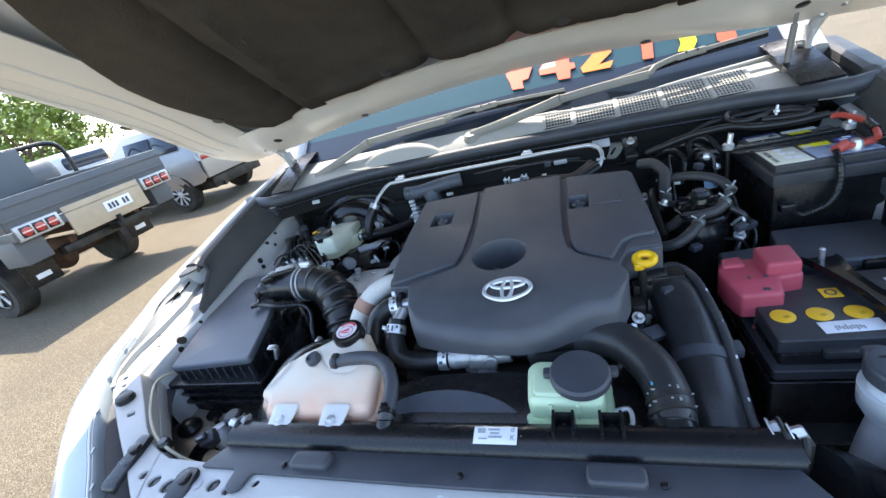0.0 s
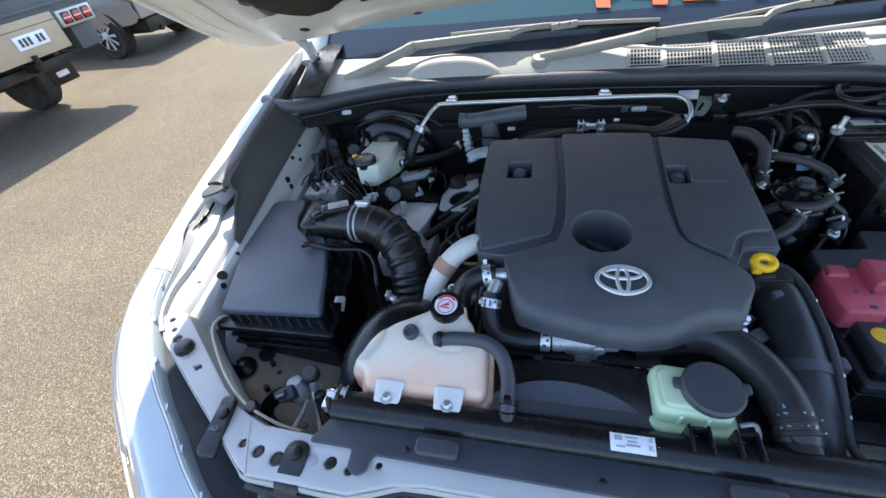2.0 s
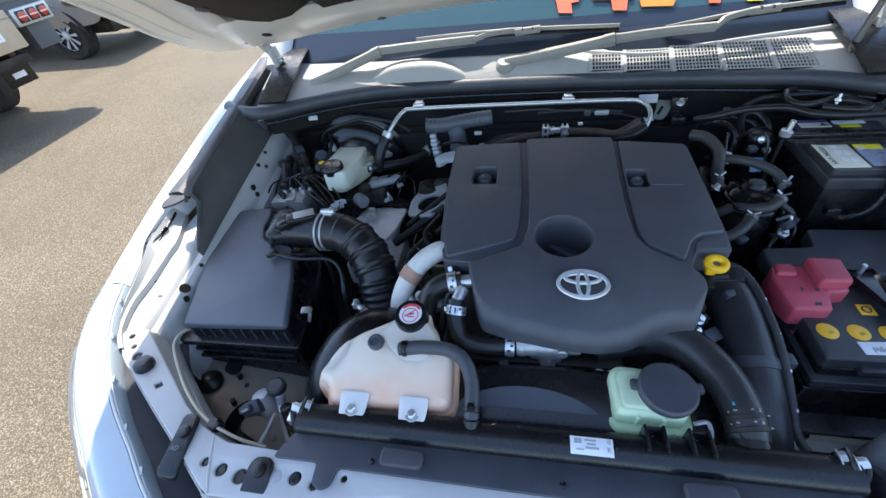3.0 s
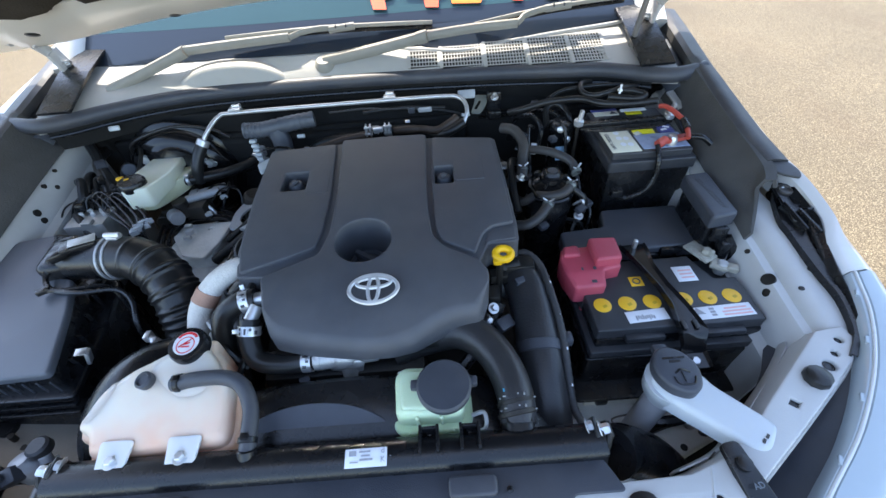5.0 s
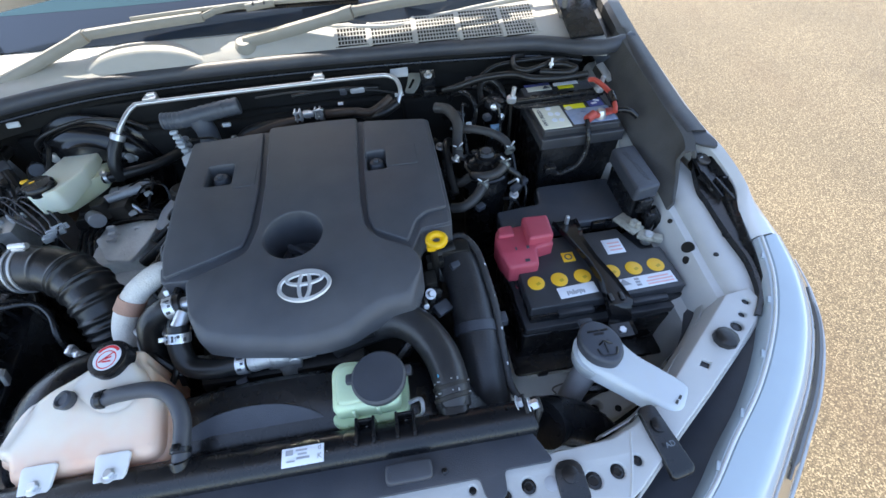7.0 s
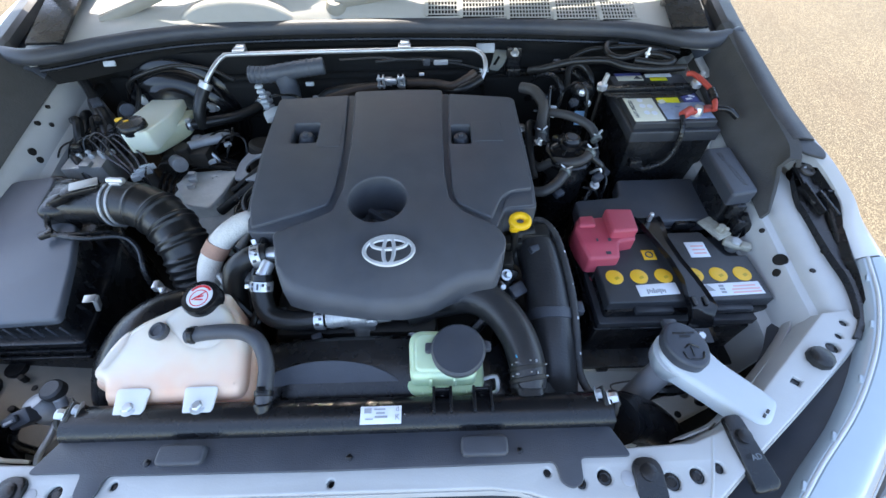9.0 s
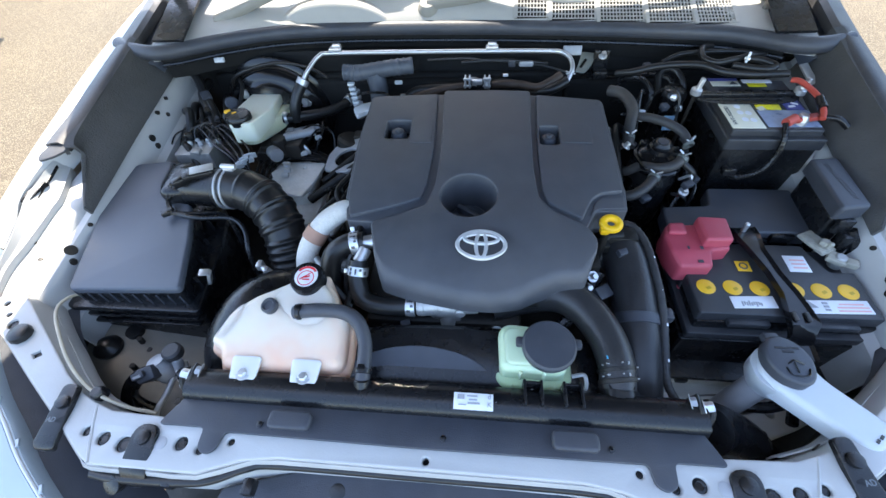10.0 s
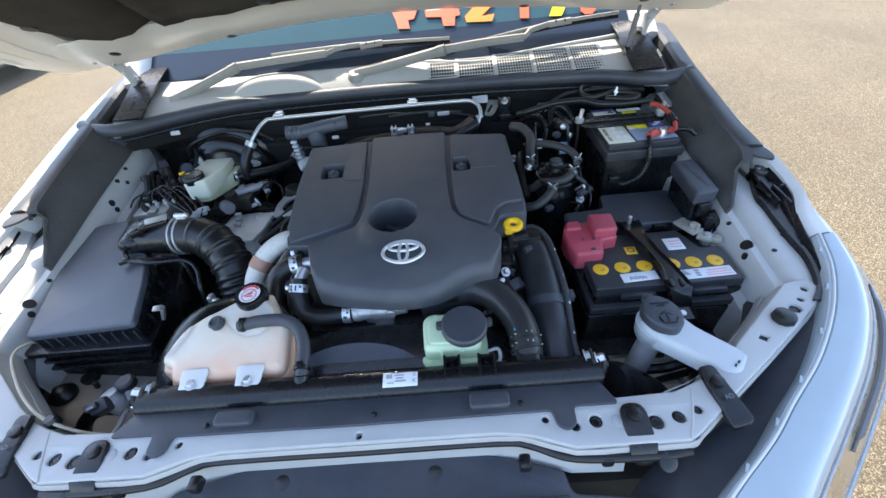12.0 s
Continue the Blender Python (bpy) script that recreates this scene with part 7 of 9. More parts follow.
s.box((0.480, BY0 + 0.006, 1.137), (0.062, 0.014, 0.012), 0.003).box((0.608, BY0 + 0.006, 1.137), (0.062, 0.014, 0.012), 0.003)
lid_ = part("lid", s, BATLID, bat, "dark lid")
for x in (0.427, 0.468, 0.509, 0.561, 0.601, 0.641):
    d = part("vent_disc", Shape().lathe((x, 0.552, 1.1545), (0, 0, 1), [(0.0145, 0), (0.0145, 0.0012), (0.013, 0.0018)], 28), YLABEL, lid_, "round yellow vent disc")
    part("disc_print", Shape().box((x + 0.003, 0.549, 1.1566), (0.007, 0.005, 0.0006), 0, rot=(0, 0, 25)), mat("worn_yellow", (0.55, 0.33, 0.02), 0.5) if x == 0.427 else bpy.data.materials["worn_yellow"], d)
lb = part("label", Shape().box((0.490, 0.525, 1.1556), (0.066, 0.022, 0.0012), 0.0004, rot=(0, 0, 3)), WLABEL, lid_, "white label")
s = Shape()
for i in range(9):
    s.box((0.472 + 0.0035 * i, 0.521 + 0.0015 * (i % 2), 1.1565), (0.0022, 0.006 + 0.003 * (i % 3 == 0), 0.0005), 0)
part("printed_text", s, PALEPRINT, lb)
lb = part("label", Shape().box((0.606, 0.522, 1.1556), (0.106, 0.024, 0.0012), 0.0004, rot=(0, 0, 2)), WLABEL, lid_, "white warning label")
s = Shape().add([(0.560, 0.518, 1.1566), (0.582, 0.519, 1.1566), (0.571, 0.532, 1.1566)], [(0, 1, 2)])
for i in range(3):
    s.box((0.594, 0.516 + 0.006 * i, 1.1565), (0.008, 0.004, 0.0005), 0)
part("printed_text", s, PALEPRINT, lb)
s = Shape()
for i in range(3):
    s.box((0.632, 0.5155 + 0.006 * i, 1.1565), (0.046 - 0.01 * (i == 2), 0.0028, 0.0005), 0, rot=(0, 0, 2))
part("printed_text", s, PINKPR, lb)
lb = part("label", Shape().box((0.500, 0.597, 1.1556), (0.022, 0.021, 0.0012), 0.0004), YLABEL, lid_, "yellow recycling label")
part("print_ring", Shape().tube([(0.500 + 0.006 * math.cos(a), 0.597 + 0.006 * math.sin(a), 1.1564) for a in [2 * math.pi * i / 12 for i in range(12)]], 0.0012, n=5, closed=True, k=1), PRINT, lb)
lb = part("label", Shape().box((0.588, 0.606, 1.1556), (0.034, 0.034, 0.0012), 0.0004), WLABEL, lid_, "white label")
s = Shape()
for i in range(3):
    s.box((0.590, 0.597 + 0.008 * i, 1.1565), (0.022, 0.003, 0.0005), 0)
part("printed_text", s, PINKPR, lb)
part("round_mark", Shape().lathe((0.553, 0.606, 1.155), (0, 0, 1), [(0.012, 0), (0.012, 0.0008)], 22), GREYRUB, lid_)
# Terminals.
s = Shape().lathe((0.634, 0.622, 1.140), (0, 0, 1), [(0.010, 0), (0.009, 0.022), (0.007, 0.024)], 18)
post = part("terminal", s, CAST, bat, "corroded grey terminal clamp")
post.location = (0.026, -0.004, 0)
s = Shape().box((0.630, 0.624, 1.156), (0.028, 0.024, 0.010), 0.003, rot=(0, 0, -35)).box((0.610, 0.655, 1.160), (0.030, 0.05, 0.006), 0.002, rot=(0, 0, 25)).box((0.646, 0.612, 1.158), (0.018, 0.016, 0.012), 0.003, rot=(0, 0, -25))
s.add(*(lambda h: (h.v, h.f))(hexbolt((0.616, 0.648, 1.163), (0, 0, 1), 0.008, 0.010)))
s.cyl((0.62, 0.64, 1.163), (0.62, 0.64, 1.176), 0.004)
lead = part("clamp", s, mat("corroded_lead", (0.42, 0.40, 0.34), 0.7, metal=0.4, var=0.35, scale=120, bump=0.8, grain=300), bat, "corroded lead clamp")
lead.location = (0.026, -0.004, 0)
# Red terminal cover.
s = Shape().plate(rounded([(0.377, 0.607), (0.374, 0.638), (0.383, 0.664), (0.430, 0.667), (0.479, 0.668), (0.475, 0.612), (0.443, 0.607), (0.439, 0.577), (0.387, 0.576)], 0.006), lambda x, y: 1.183 - max(0, 0.605 - y) * 0.25, 0.05, 0.006, low=1.138)
s.plate(rounded([(0.429, 0.614), (0.430, 0.670), (0.478, 0.668), (0.474, 0.616)], 0.006), 1.201, 0.06, 0.006, low=1.150)
s.plate(rounded([(0.380, 0.640), (0.385, 0.664), (0.412, 0.666), (0.412, 0.640)], 0.006), 1.189, 0.02, 0.005)
red = part("terminal_cover", s, RED, bat, "faded red plastic terminal cover", angle=50)
for c, q in (((0.420, 0.586, 1.1785), (0.008, 0.005, 0.002)), ((0.406, 0.611, 1.1832), (0.003, 0.006, 0.002)), ((0.427, 0.611, 1.1832), (0.005, 0.006, 0.002))):
    part("cover_slot", Shape().box(c, q, 0), PRINT, red)
# Hold-down strap.
rows = []
for y, z, w in ((0.690, 1.140, 0.018), (0.676, 1.163, 0.022), (0.655, 1.168, 0.019), (0.62, 1.170, 0.0115), (0.575, 1.168, 0.0085), (0.535, 1.165, 0.0115), (0.505, 1.162, 0.017), (0.484, 1.160, 0.020), (0.474, 1.145, 0.017), (0.468, 1.128, 0.020), (0.445, 1.122, 0.022)):
    x = 0.532 + 0.012 * math.tanh((0.575 - y) / 0.035)
    rows.append([(x - w, y, z - 0.004), (x - w + 0.001, y, z + 0.005), (x - w + 0.004, y, z), (x + w - 0.004, y, z), (x + w - 0.001, y, z + 0.005), (x + w, y, z - 0.004)])
strap = part("hold_down", Shape().sheet(rows[::-1], 0.002), GLOSSY, bat, "glossy black hold-down strap")
part("slot", Shape().box((0.533, 0.496, 1.1655), (0.007, 0.016, 0.004), 0.002), GREYRUB, strap)
part("slot", Shape().box((0.551, 0.496, 1.1655), (0.007, 0.016, 0.004), 0.002), GREYRUB, strap)
part("strap_bolt", hexbolt((0.545, 0.457, 1.122), (0, -0.3, 1), 0.007, 0.008), STEEL, strap)
part("strap_stud", Shape().cyl((0.520, 0.668, 1.165), (0.520, 0.668, 1.186), 0.004), STEEL, strap)
part("lower_bracket", Shape().box((0.53, 0.455, 1.05), (0.03, 0.006, 0.11), 0.002), BLACK, bat)
part("red_button", Shape().lathe((0.406, 0.576, 1.120), (-0.6, -0.4, 0.7), [(0.0055, -0.004), (0.0055, 0.001), (0.0035, 0.0035), (0.001, 0.004)], 14), RED, bat, "small red plastic button")
part("tray_lip", Shape().plate(rounded(rect(0.376, 0.452, 0.680, 0.668), 0.010), lambda x, y: 1.020 + (0.004 if y < 0.458 or x < 0.382 else 0.0), 0.006, 0.002), BLACK, bat, "black lip of the battery tray")
part("battery_tray", Shape().plate(rounded(rect(0.390, 0.486, 0.676, 0.662), 0.008), 1.098, 0.10, 0.003, low=0.935), BLACK, bat)

bat2 = thing("car_battery", "black car battery with cream and yellow labels and red clamps", "battery", (0.58, 0.905, 1.0), group="batteries in the engine bay")
CX0, CX1, CY0, CY1 = 0.478, 0.674, 0.803, 1.005
s = Shape().box(((CX0 + CX1) / 2, (CY0 + CY1) / 2, 1.12), (CX1 - CX0 - 0.010, CY1 - CY0 - 0.010, 0.24), 0.005)
part("case", s, BLACK, bat2)
s = Shape().plate(rounded(rect(CX0, CY0, CX1, CY1), 0.006), 1.255, 0.022, 0.003)
s.plate(rounded(rect(CX0 + 0.008, CY0 + 0.012, CX1 - 0.008, CY1 - 0.008), 0.006), 1.268, 0.014, 0.003)
lid_ = part("lid", s, BATLID, bat2)
lb = part("label", Shape().box((0.520, 0.872, 1.2685), (0.066, 0.104, 0.0012), 0.0004), CREAM, lid_, "worn cream label")
lettering("printed_text", "HVT-70ZZD", pose(0.498, 0.862, 1.2694, 0, 0, 90), 0.0115, PRINT, lb)
part("print_bar", Shape().box((0.533, 0.908, 1.2694), (0.014, 0.012, 0.0005), 0), PALEPRINT, lb)
for y in (0.905, 0.918):
    part("print_ring", Shape().lathe((0.500, y, 1.2692), (0, 0, 1), [(0.0045, 0), (0.0045, 0.0005), (0.003, 0.0005)], 14), BLUEINK, lb)
for x, y in ((0.522, 0.848), (0.538, 0.846), (0.521, 0.872), (0.537, 0.870), (0.522, 0.893)):
    part("print_dot", Shape().lathe((x, y, 1.2692), (0, 0, 1), [(0.0068, 0), (0.0068, 0.0005), (0.0050, 0.0006)], 16), WLABEL, lb)
lb = part("label", Shape().box((0.588, 0.906, 1.2685), (0.050, 0.046, 0.0012), 0.0004, rot=(0, 0, -5)), YBRIGHT, lid_, "bright yellow label")
part("print_bar", Shape().box((0.570, 0.886, 1.2694), (0.016, 0.012, 0.0005), 0, rot=(0, 0, 20)), CREAM, lb)
lb = part("label", Shape().box((0.611, 0.853, 1.2685), (0.104, 0.056, 0.0012), 0.0004), mat("blue_grey_label", (0.27, 0.33, 0.46), 0.3, var=0.3, scale=70, bump=0.0), lid_, "blue-grey printed label")
lb = part("label", Shape().box((0.640, 0.905, 1.2685), (0.036, 0.044, 0.0012), 0.0004), BLUEINK, lid_, "dark blue label with white shapes")
for x, y, a in ((0.632, 0.914, 30), (0.646, 0.904, -25), (0.636, 0.894, 10)):
    part("print_shape", Shape().box((x, y, 1.2694), (0.014, 0.006, 0.0005), 0, rot=(0, 0, a)), WLABEL, lb)
lb = part("label", Shape().box((0.532, 0.983, 1.2685), (0.062, 0.020, 0.0012), 0.0004), CREAM, lid_)
part("print_shape", Shape().plate([(0.540, 0.978), (0.560, 0.978), (0.550, 0.991)], 1.2698, 0.0006, 0.0), PRINT, lb)
part("label", Shape().box((0.532, 1.000, 1.2685), (0.066, 0.010, 0.0012), 0.0004), BLUEINK, lid_)
part("label", Shape().box((0.605, 0.992, 1.2685), (0.064, 0.014, 0.0012), 0.0004), WLABEL, lid_)
part("label", Shape().box((0.600, 0.977, 1.2685), (0.040, 0.014, 0.0012), 0.0004), YBRIGHT, lid_)
s = Shape().box((0.553, 0.930, 1.276), (0.240, 0.016, 0.008), 0.002).box((0.553, 0.928, 1.271), (0.215, 0.026, 0.004), 0.001).plate(rounded([(0.450, 0.910), (0.500, 0.900), (0.610, 0.900), (0.655, 0.912), (0.655, 0.922), (0.450, 0.922)], 0.004), 1.2715, 0.002, 0.0005)
bar = part("hold_down_bar", s, BLACK, bat2)
bat2.location += Vector((0.0233, 0.022, -0.008))
bat2.scale = (0.89, 1, 1)
for x in (0.443, 0.662):
    part("bolt", Shape().cyl((x, 0.928, 1.278), (x + 0.006, 0.930, 1.308), 0.0055).cyl((x, 0.928, 1.276), (x, 0.928, 1.288), 0.0115), STEEL, bar, "zinc wing bolt")
    part("rod", Shape().cyl((x, 0.930, 1.08), (x, 0.928, 1.28), 0.004), DARK, bar)
part("terminal", Shape().lathe((0.625, 0.838, 1.266), (0, 0, 1), [(0.012, 0), (0.012, 0.012), (0.008, 0.020)], 16), STEEL, bat2)
part("clamp", Shape().box((0.628, 0.838, 1.278), (0.066, 0.016, 0.010), 0.004, rot=(0, 0, 12)).box((0.60, 0.832, 1.280), (0.028, 0.015, 0.012), 0.005, rot=(0, 0, 30)), REDCAB, bat2, "red insulated clamp")
part("red_cable", Shape().tube([(0.645, 0.818, 1.290), (0.650, 0.832, 1.296), (0.655, 0.860, 1.302), (0.650, 0.890, 1.306), (0.640, 0.918, 1.308), (0.632, 0.930, 1.304)], 0.0052, n=10), REDCAB, bat2, "red battery cable")
part("cable_joint", Shape().tube([(0.651, 0.838, 1.298), (0.655, 0.866, 1.303)], 0.0080, n=10), BLACK, bat2)
part("black_cable", Shape().tube([(0.655, 0.838, 1.282), (0.682, 0.825, 1.285), (0.700, 0.815, 1.275)], 0.006, n=10), BLACK, bat2)
part("red_cable", Shape().tube([(0.605, 0.832, 1.282), (0.585, 0.822, 1.278)], 0.009, n=10), REDCAB, bat2)
part("ribbed_cable", Shape().tube([(0.585, 0.822, 1.278), (0.584, 0.800, 1.258), (0.581, 0.791, 1.225), (0.568, 0.786, 1.200), (0.545, 0.784, 1.188), (0.520, 0.782, 1.184), (0.497, 0.778, 1.196)], 0.0055, n=9, k=14, radii=lambda t: 1 + 0.08 * math.sin(t * 180)), BLACK, bat2, "black corrugated cable")
part("cable_plug", Shape().box((0.494, 0.778, 1.203), (0.026, 0.018, 0.016), 0.003), BLACK, bat2)
part("stay", Shape().box((0.70, 0.98, 1.29), (0.022, 0.05, 0.004), 0.001, rot=(25, 0, 20)), CAST, bat2)
part("stay", Shape().cyl((0.684, 0.79, 1.14), (0.672, 0.83, 1.235), 0.006), CAST, bat2)
part("battery_tray", Shape().plate(rounded(rect(0.462, 0.790, 0.690, 1.02), 0.008), 1.006, 0.036, 0.003), BLACK, bat2)

# ---- fuse boxes ----
fb = thing("fuse_box", "flat black fuse box lid behind the battery", "fuse box", (0.53, 0.73, 1.0), group="fuse boxes")
s = Shape().plate(rounded([(0.398, 0.672), (0.655, 0.676), (0.655, 0.792), (0.500, 0.792), (0.490, 0.742), (0.402, 0.735)], 0.008), 1.158, 0.03, 0.005)
part("lid", s, GREYBLK, fb, "flat black lid")
part("base", Shape().plate(rounded([(0.404, 0.678), (0.649, 0.682), (0.649, 0.786), (0.506, 0.786), (0.496, 0.736), (0.408, 0.729)], 0.008), 1.128, 0.2, 0.002, low=0.97), BLACK, fb)
part("latch", Shape().box((0.595, 0.674, 1.145), (0.04, 0.014, 0.020), 0.003), BLACK, fb)
part("latch", Shape().box((0.560, 0.674, 1.135), (0.03, 0.012, 0.018), 0.003), BLACK, fb)
fb2 = thing("fuse_box", "upright black relay box beside the guard", "fuse box", (0.665, 0.715, 1.0), group="fuse boxes")
part("base", Shape().plate(rounded([(0.640, 0.655), (0.680, 0.662), (0.688, 0.775), (0.648, 0.770)], 0.008), 1.205, 0.1, 0.004, low=0.97), BLACK, fb2)
part("lid", Shape().plate(rounded([(0.634, 0.648), (0.684, 0.656), (0.692, 0.782), (0.643, 0.777)], 0.008), lambda x, y: 1.236, 0.026, 0.006), GREYBLK, fb2, "dark grey lid")
fb2.location.y += 0.010
lettering("letters", "ACCESSORY FUSE", pose(0.664, 0.716, 1.2362, 0, 0, 94), 0.0115, GREYRUB, fb2)
part("latch", Shape().box((0.660, 0.650, 1.195), (0.026, 0.012, 0.030), 0.003), BLACK, fb2)
part("plug_lead", Shape().tube([(0.675, 0.645, 1.19), (0.69, 0.63, 1.16), (0.68, 0.62, 1.12)], 0.008, n=8).box((0.672, 0.640, 1.165), (0.02, 0.02, 0.04), 0.003), BLACK, fb2)

# ---- fuel filter ----
ff = thing("fuel_filter", "black fuel filter canister with hoses and spring clips", "fuel filter", (0.40, 0.83, 0.95))
part("canister", Shape().lathe((0.398, 0.825, 0.96), (0, 0, 1), [(0.040, 0), (0.044, 0.01), (0.044, 0.19), (0.048, 0.195), (0.048, 0.21), (0.042, 0.218), (0.042, 0.235), (0.03, 0.24)], 32), BLACK, ff)
part("head", Shape().lathe((0.400, 0.828, 1.195), (0, 0, 1), [(0.036, 0), (0.040, 0.006), (0.040, 0.018), (0.034, 0.024), (0.024, 0.026), (0.022, 0.034), (0.012, 0.036)], 28), GLOSSY, ff)
part("pump_knob", Shape().lathe((0.400, 0.828, 1.228), (0, 0, 1), [(0.017, 0), (0.018, 0.006), (0.014, 0.012), (0.004, 0.011)], 24), BLACK, ff)
for pts, r, m in (([(0.321, 0.983, 1.258), (0.344, 0.961, 1.262), (0.358, 0.921, 1.252), (0.351, 0.886, 1.232), (0.346, 0.850, 1.212)], 0.0112, GREYRUB), ([(0.362, 0.922, 1.236), (0.393, 0.897, 1.246), (0.423, 0.875, 1.246), (0.445, 0.856, 1.238), (0.452, 0.832, 1.226)], 0.0088, GREYRUB),
                  ([(0.435, 0.797, 1.228), (0.413, 0.784, 1.216), (0.385, 0.785, 1.210), (0.365, 0.803, 1.200), (0.344, 0.812, 1.180), (0.335, 0.84, 1.165)], 0.0095, GREYRUB), ([(0.315, 0.745, 1.175), (0.338, 0.736, 1.184), (0.362, 0.746, 1.194), (0.386, 0.772, 1.205)], 0.0098, GREYRUB),
                  ([(0.35, 0.93, 1.2), (0.33, 0.90, 1.22), (0.325, 0.84, 1.20), (0.33, 0.79, 1.17)], 0.008, RUBBER), ([(0.428, 1.000, 1.245), (0.430, 1.030, 1.268), (0.449, 1.044, 1.275), (0.469, 1.036, 1.270), (0.481, 1.012, 1.252), (0.484, 1.00, 1.21)], 0.0068, RUBBER), ([(0.44, 0.80, 1.21), (0.462, 0.79, 1.19), (0.465, 0.80, 1.14)], 0.006, RUBBER)):
    part("fuel_hose", Shape().tube(pts, r, n=12), m, ff, "grey rubber fuel hose" if m is GREYRUB else "")
for p, a in (((0.451, 0.834, 1.228), (0.35, -1, -0.4)), ((0.430, 0.794, 1.226), (1, 0.6, 0.5)), ((0.380, 0.766, 1.203), (0.7, 0.8, 0.3)), ((0.349, 0.866, 1.221), (-0.15, -1, -0.5))):
    q, a = Vector(p), Vector(a).normalized()
    side = a.cross(Vector((0, 0, 1))).normalized()
    clip = part("spring_clip", Shape().lathe(q - a * 0.004, a, [(0.0095, 0.001), (0.0112, 0.0015), (0.0112, 0.003), (0.0104, 0.0033), (0.0104, 0.0045), (0.0112, 0.0048), (0.0112, 0.0065), (0.0095, 0.007)], 16), FOIL, ff, "bright spring clip")
    for k in (-1, 1):
        part("clip_ear", Shape().bar([q + Vector((0, 0, 0.010)) + side * 0.002 * k, q + Vector((0, 0, 0.016)) + side * 0.010 * k + a * 0.003 * k], 0.004, 0.002, k=2), STEEL, clip)
part("wire_clip", Shape().tube([(0.440, 0.79, 1.18), (0.455, 0.78, 1.195), (0.452, 0.775, 1.15)], 0.003, n=6), STEEL, ff)
part("valve_can", Shape().lathe((0.455, 0.990, 1.120), (0, -0.05, 1), [(0.023, 0), (0.024, 0.01), (0.024, 0.120), (0.026, 0.124), (0.026, 0.134), (0.020, 0.142), (0.008, 0.144)], 26), BLACK, ff, "upright black valve can")
for p, a in (((0.447, 0.964, 1.256), (-0.2, -1, 0.3)), ((0.459, 0.962, 1.232), (0.2, -1, 0.3))):
    q, a = Vector(p), Vector(a).normalized()
    part("can_stud", Shape().cyl(q, q + a * 0.016, 0.0032).lathe(q + a * 0.010, a, [(0.004, 0), (0.0075, 0.002), (0.0075, 0.005), (0.004, 0.007)], 8), STEEL, ff, "zinc stud")
part("sensor_label", Shape().box((0.446, 0.936, 1.210), (0.022, 0.003, 0.03), 0.001, rot=(-25, 0, 0)), mat("blue_label", (0.15, 0.28, 0.42), 0.4), ff)

# ---- washer filler ----
ws = thing("washer_filler", "white plastic washer filler neck with a dark cap", "washer bottle", (0.48, 0.40, 1.0))
ARM = [(0.440, 0.405), (0.452, 0.378), (0.480, 0.352), (0.528, 0.305), (0.545, 0.303), (0.570, 0.328), (0.568, 0.340), (0.520, 0.392), (0.505, 0.425), (0.480, 0.440), (0.455, 0.434)]
s = Shape().plate(rounded(ARM, 0.012), lambda x, y: 1.179 - max(0, 0.50 - x) * 0.02, 0.030, 0.009)
s.lathe((0.473, 0.406, 1.133), (0, 0, 1), [(0.024, -0.004), (0.028, 0.0), (0.030, 0.004), (0.030, 0.009), (0.034, 0.012), (0.036, 0.037)], 28)
part("arm", s, WHITEPL, ws, "white moulded arm", angle=60)
part("neck", Shape().tube([(0.470, 0.405, 1.135), (0.460, 0.402, 1.08), (0.440, 0.392, 0.945)], 0.019, n=22), LIDGREY2, ws, "greyish plastic filler tube")
s = Shape().plate(rounded([(0.452, 0.440), (0.440, 0.412), (0.452, 0.385), (0.478, 0.372), (0.496, 0.382), (0.503, 0.408), (0.492, 0.432), (0.472, 0.444)], 0.014), lambda x, y: 1.197 - (0.40 - y) * 0.06, 0.018, 0.005)
s.box((0.466, 0.442, 1.185), (0.02, 0.02, 0.012), 0.003)
cap = part("cap", s, GREYBLK, ws, "dark grey cap with a moulded symbol")
s = Shape().tube([(0.462, 0.397, 1.1975), (0.466, 0.387, 1.197), (0.484, 0.386, 1.197), (0.490, 0.396, 1.1975)], 0.0012, n=5)
s.tube([(0.475, 0.390, 1.1975), (0.475, 0.404, 1.198)], 0.0012, n=5).tube([(0.466, 0.402, 1.198), (0.475, 0.407, 1.1985), (0.485, 0.402, 1.198)], 0.0012, n=5)
for y, w in ((0.424, 0.030), (0.419, 0.014)):
    s.box((0.472, y, 1.1985), (w, 0.0028, 0.001), 0)
part("moulded_symbol", s, BLACK, cap)
part("arm_marks", Shape().box((0.540, 0.316, 1.1795), (0.003, 0.006, 0.001), 0, rot=(0, 0, -45)).box((0.547, 0.321, 1.1795), (0.003, 0.006, 0.001), 0, rot=(0, 0, -45)), GREYRUB, ws)
hose = thing("cooler_hose", "fat black hose below the washer neck", "hose", (0.44, 0.33, 0.98))
part("hose_body", Shape().tube([(0.375, 0.335, 1.12), (0.40, 0.345, 1.10), (0.45, 0.335, 1.065), (0.49, 0.30, 1.02), (0.50, 0.28, 0.94)], 0.034, n=20), BLACK, hose)
part("bracket", Shape().tube([(0.46, 0.41, 1.03), (0.51, 0.40, 1.045), (0.56, 0.41, 1.04), (0.57, 0.39, 1.01)], 0.009, n=8), BLACK, hose)

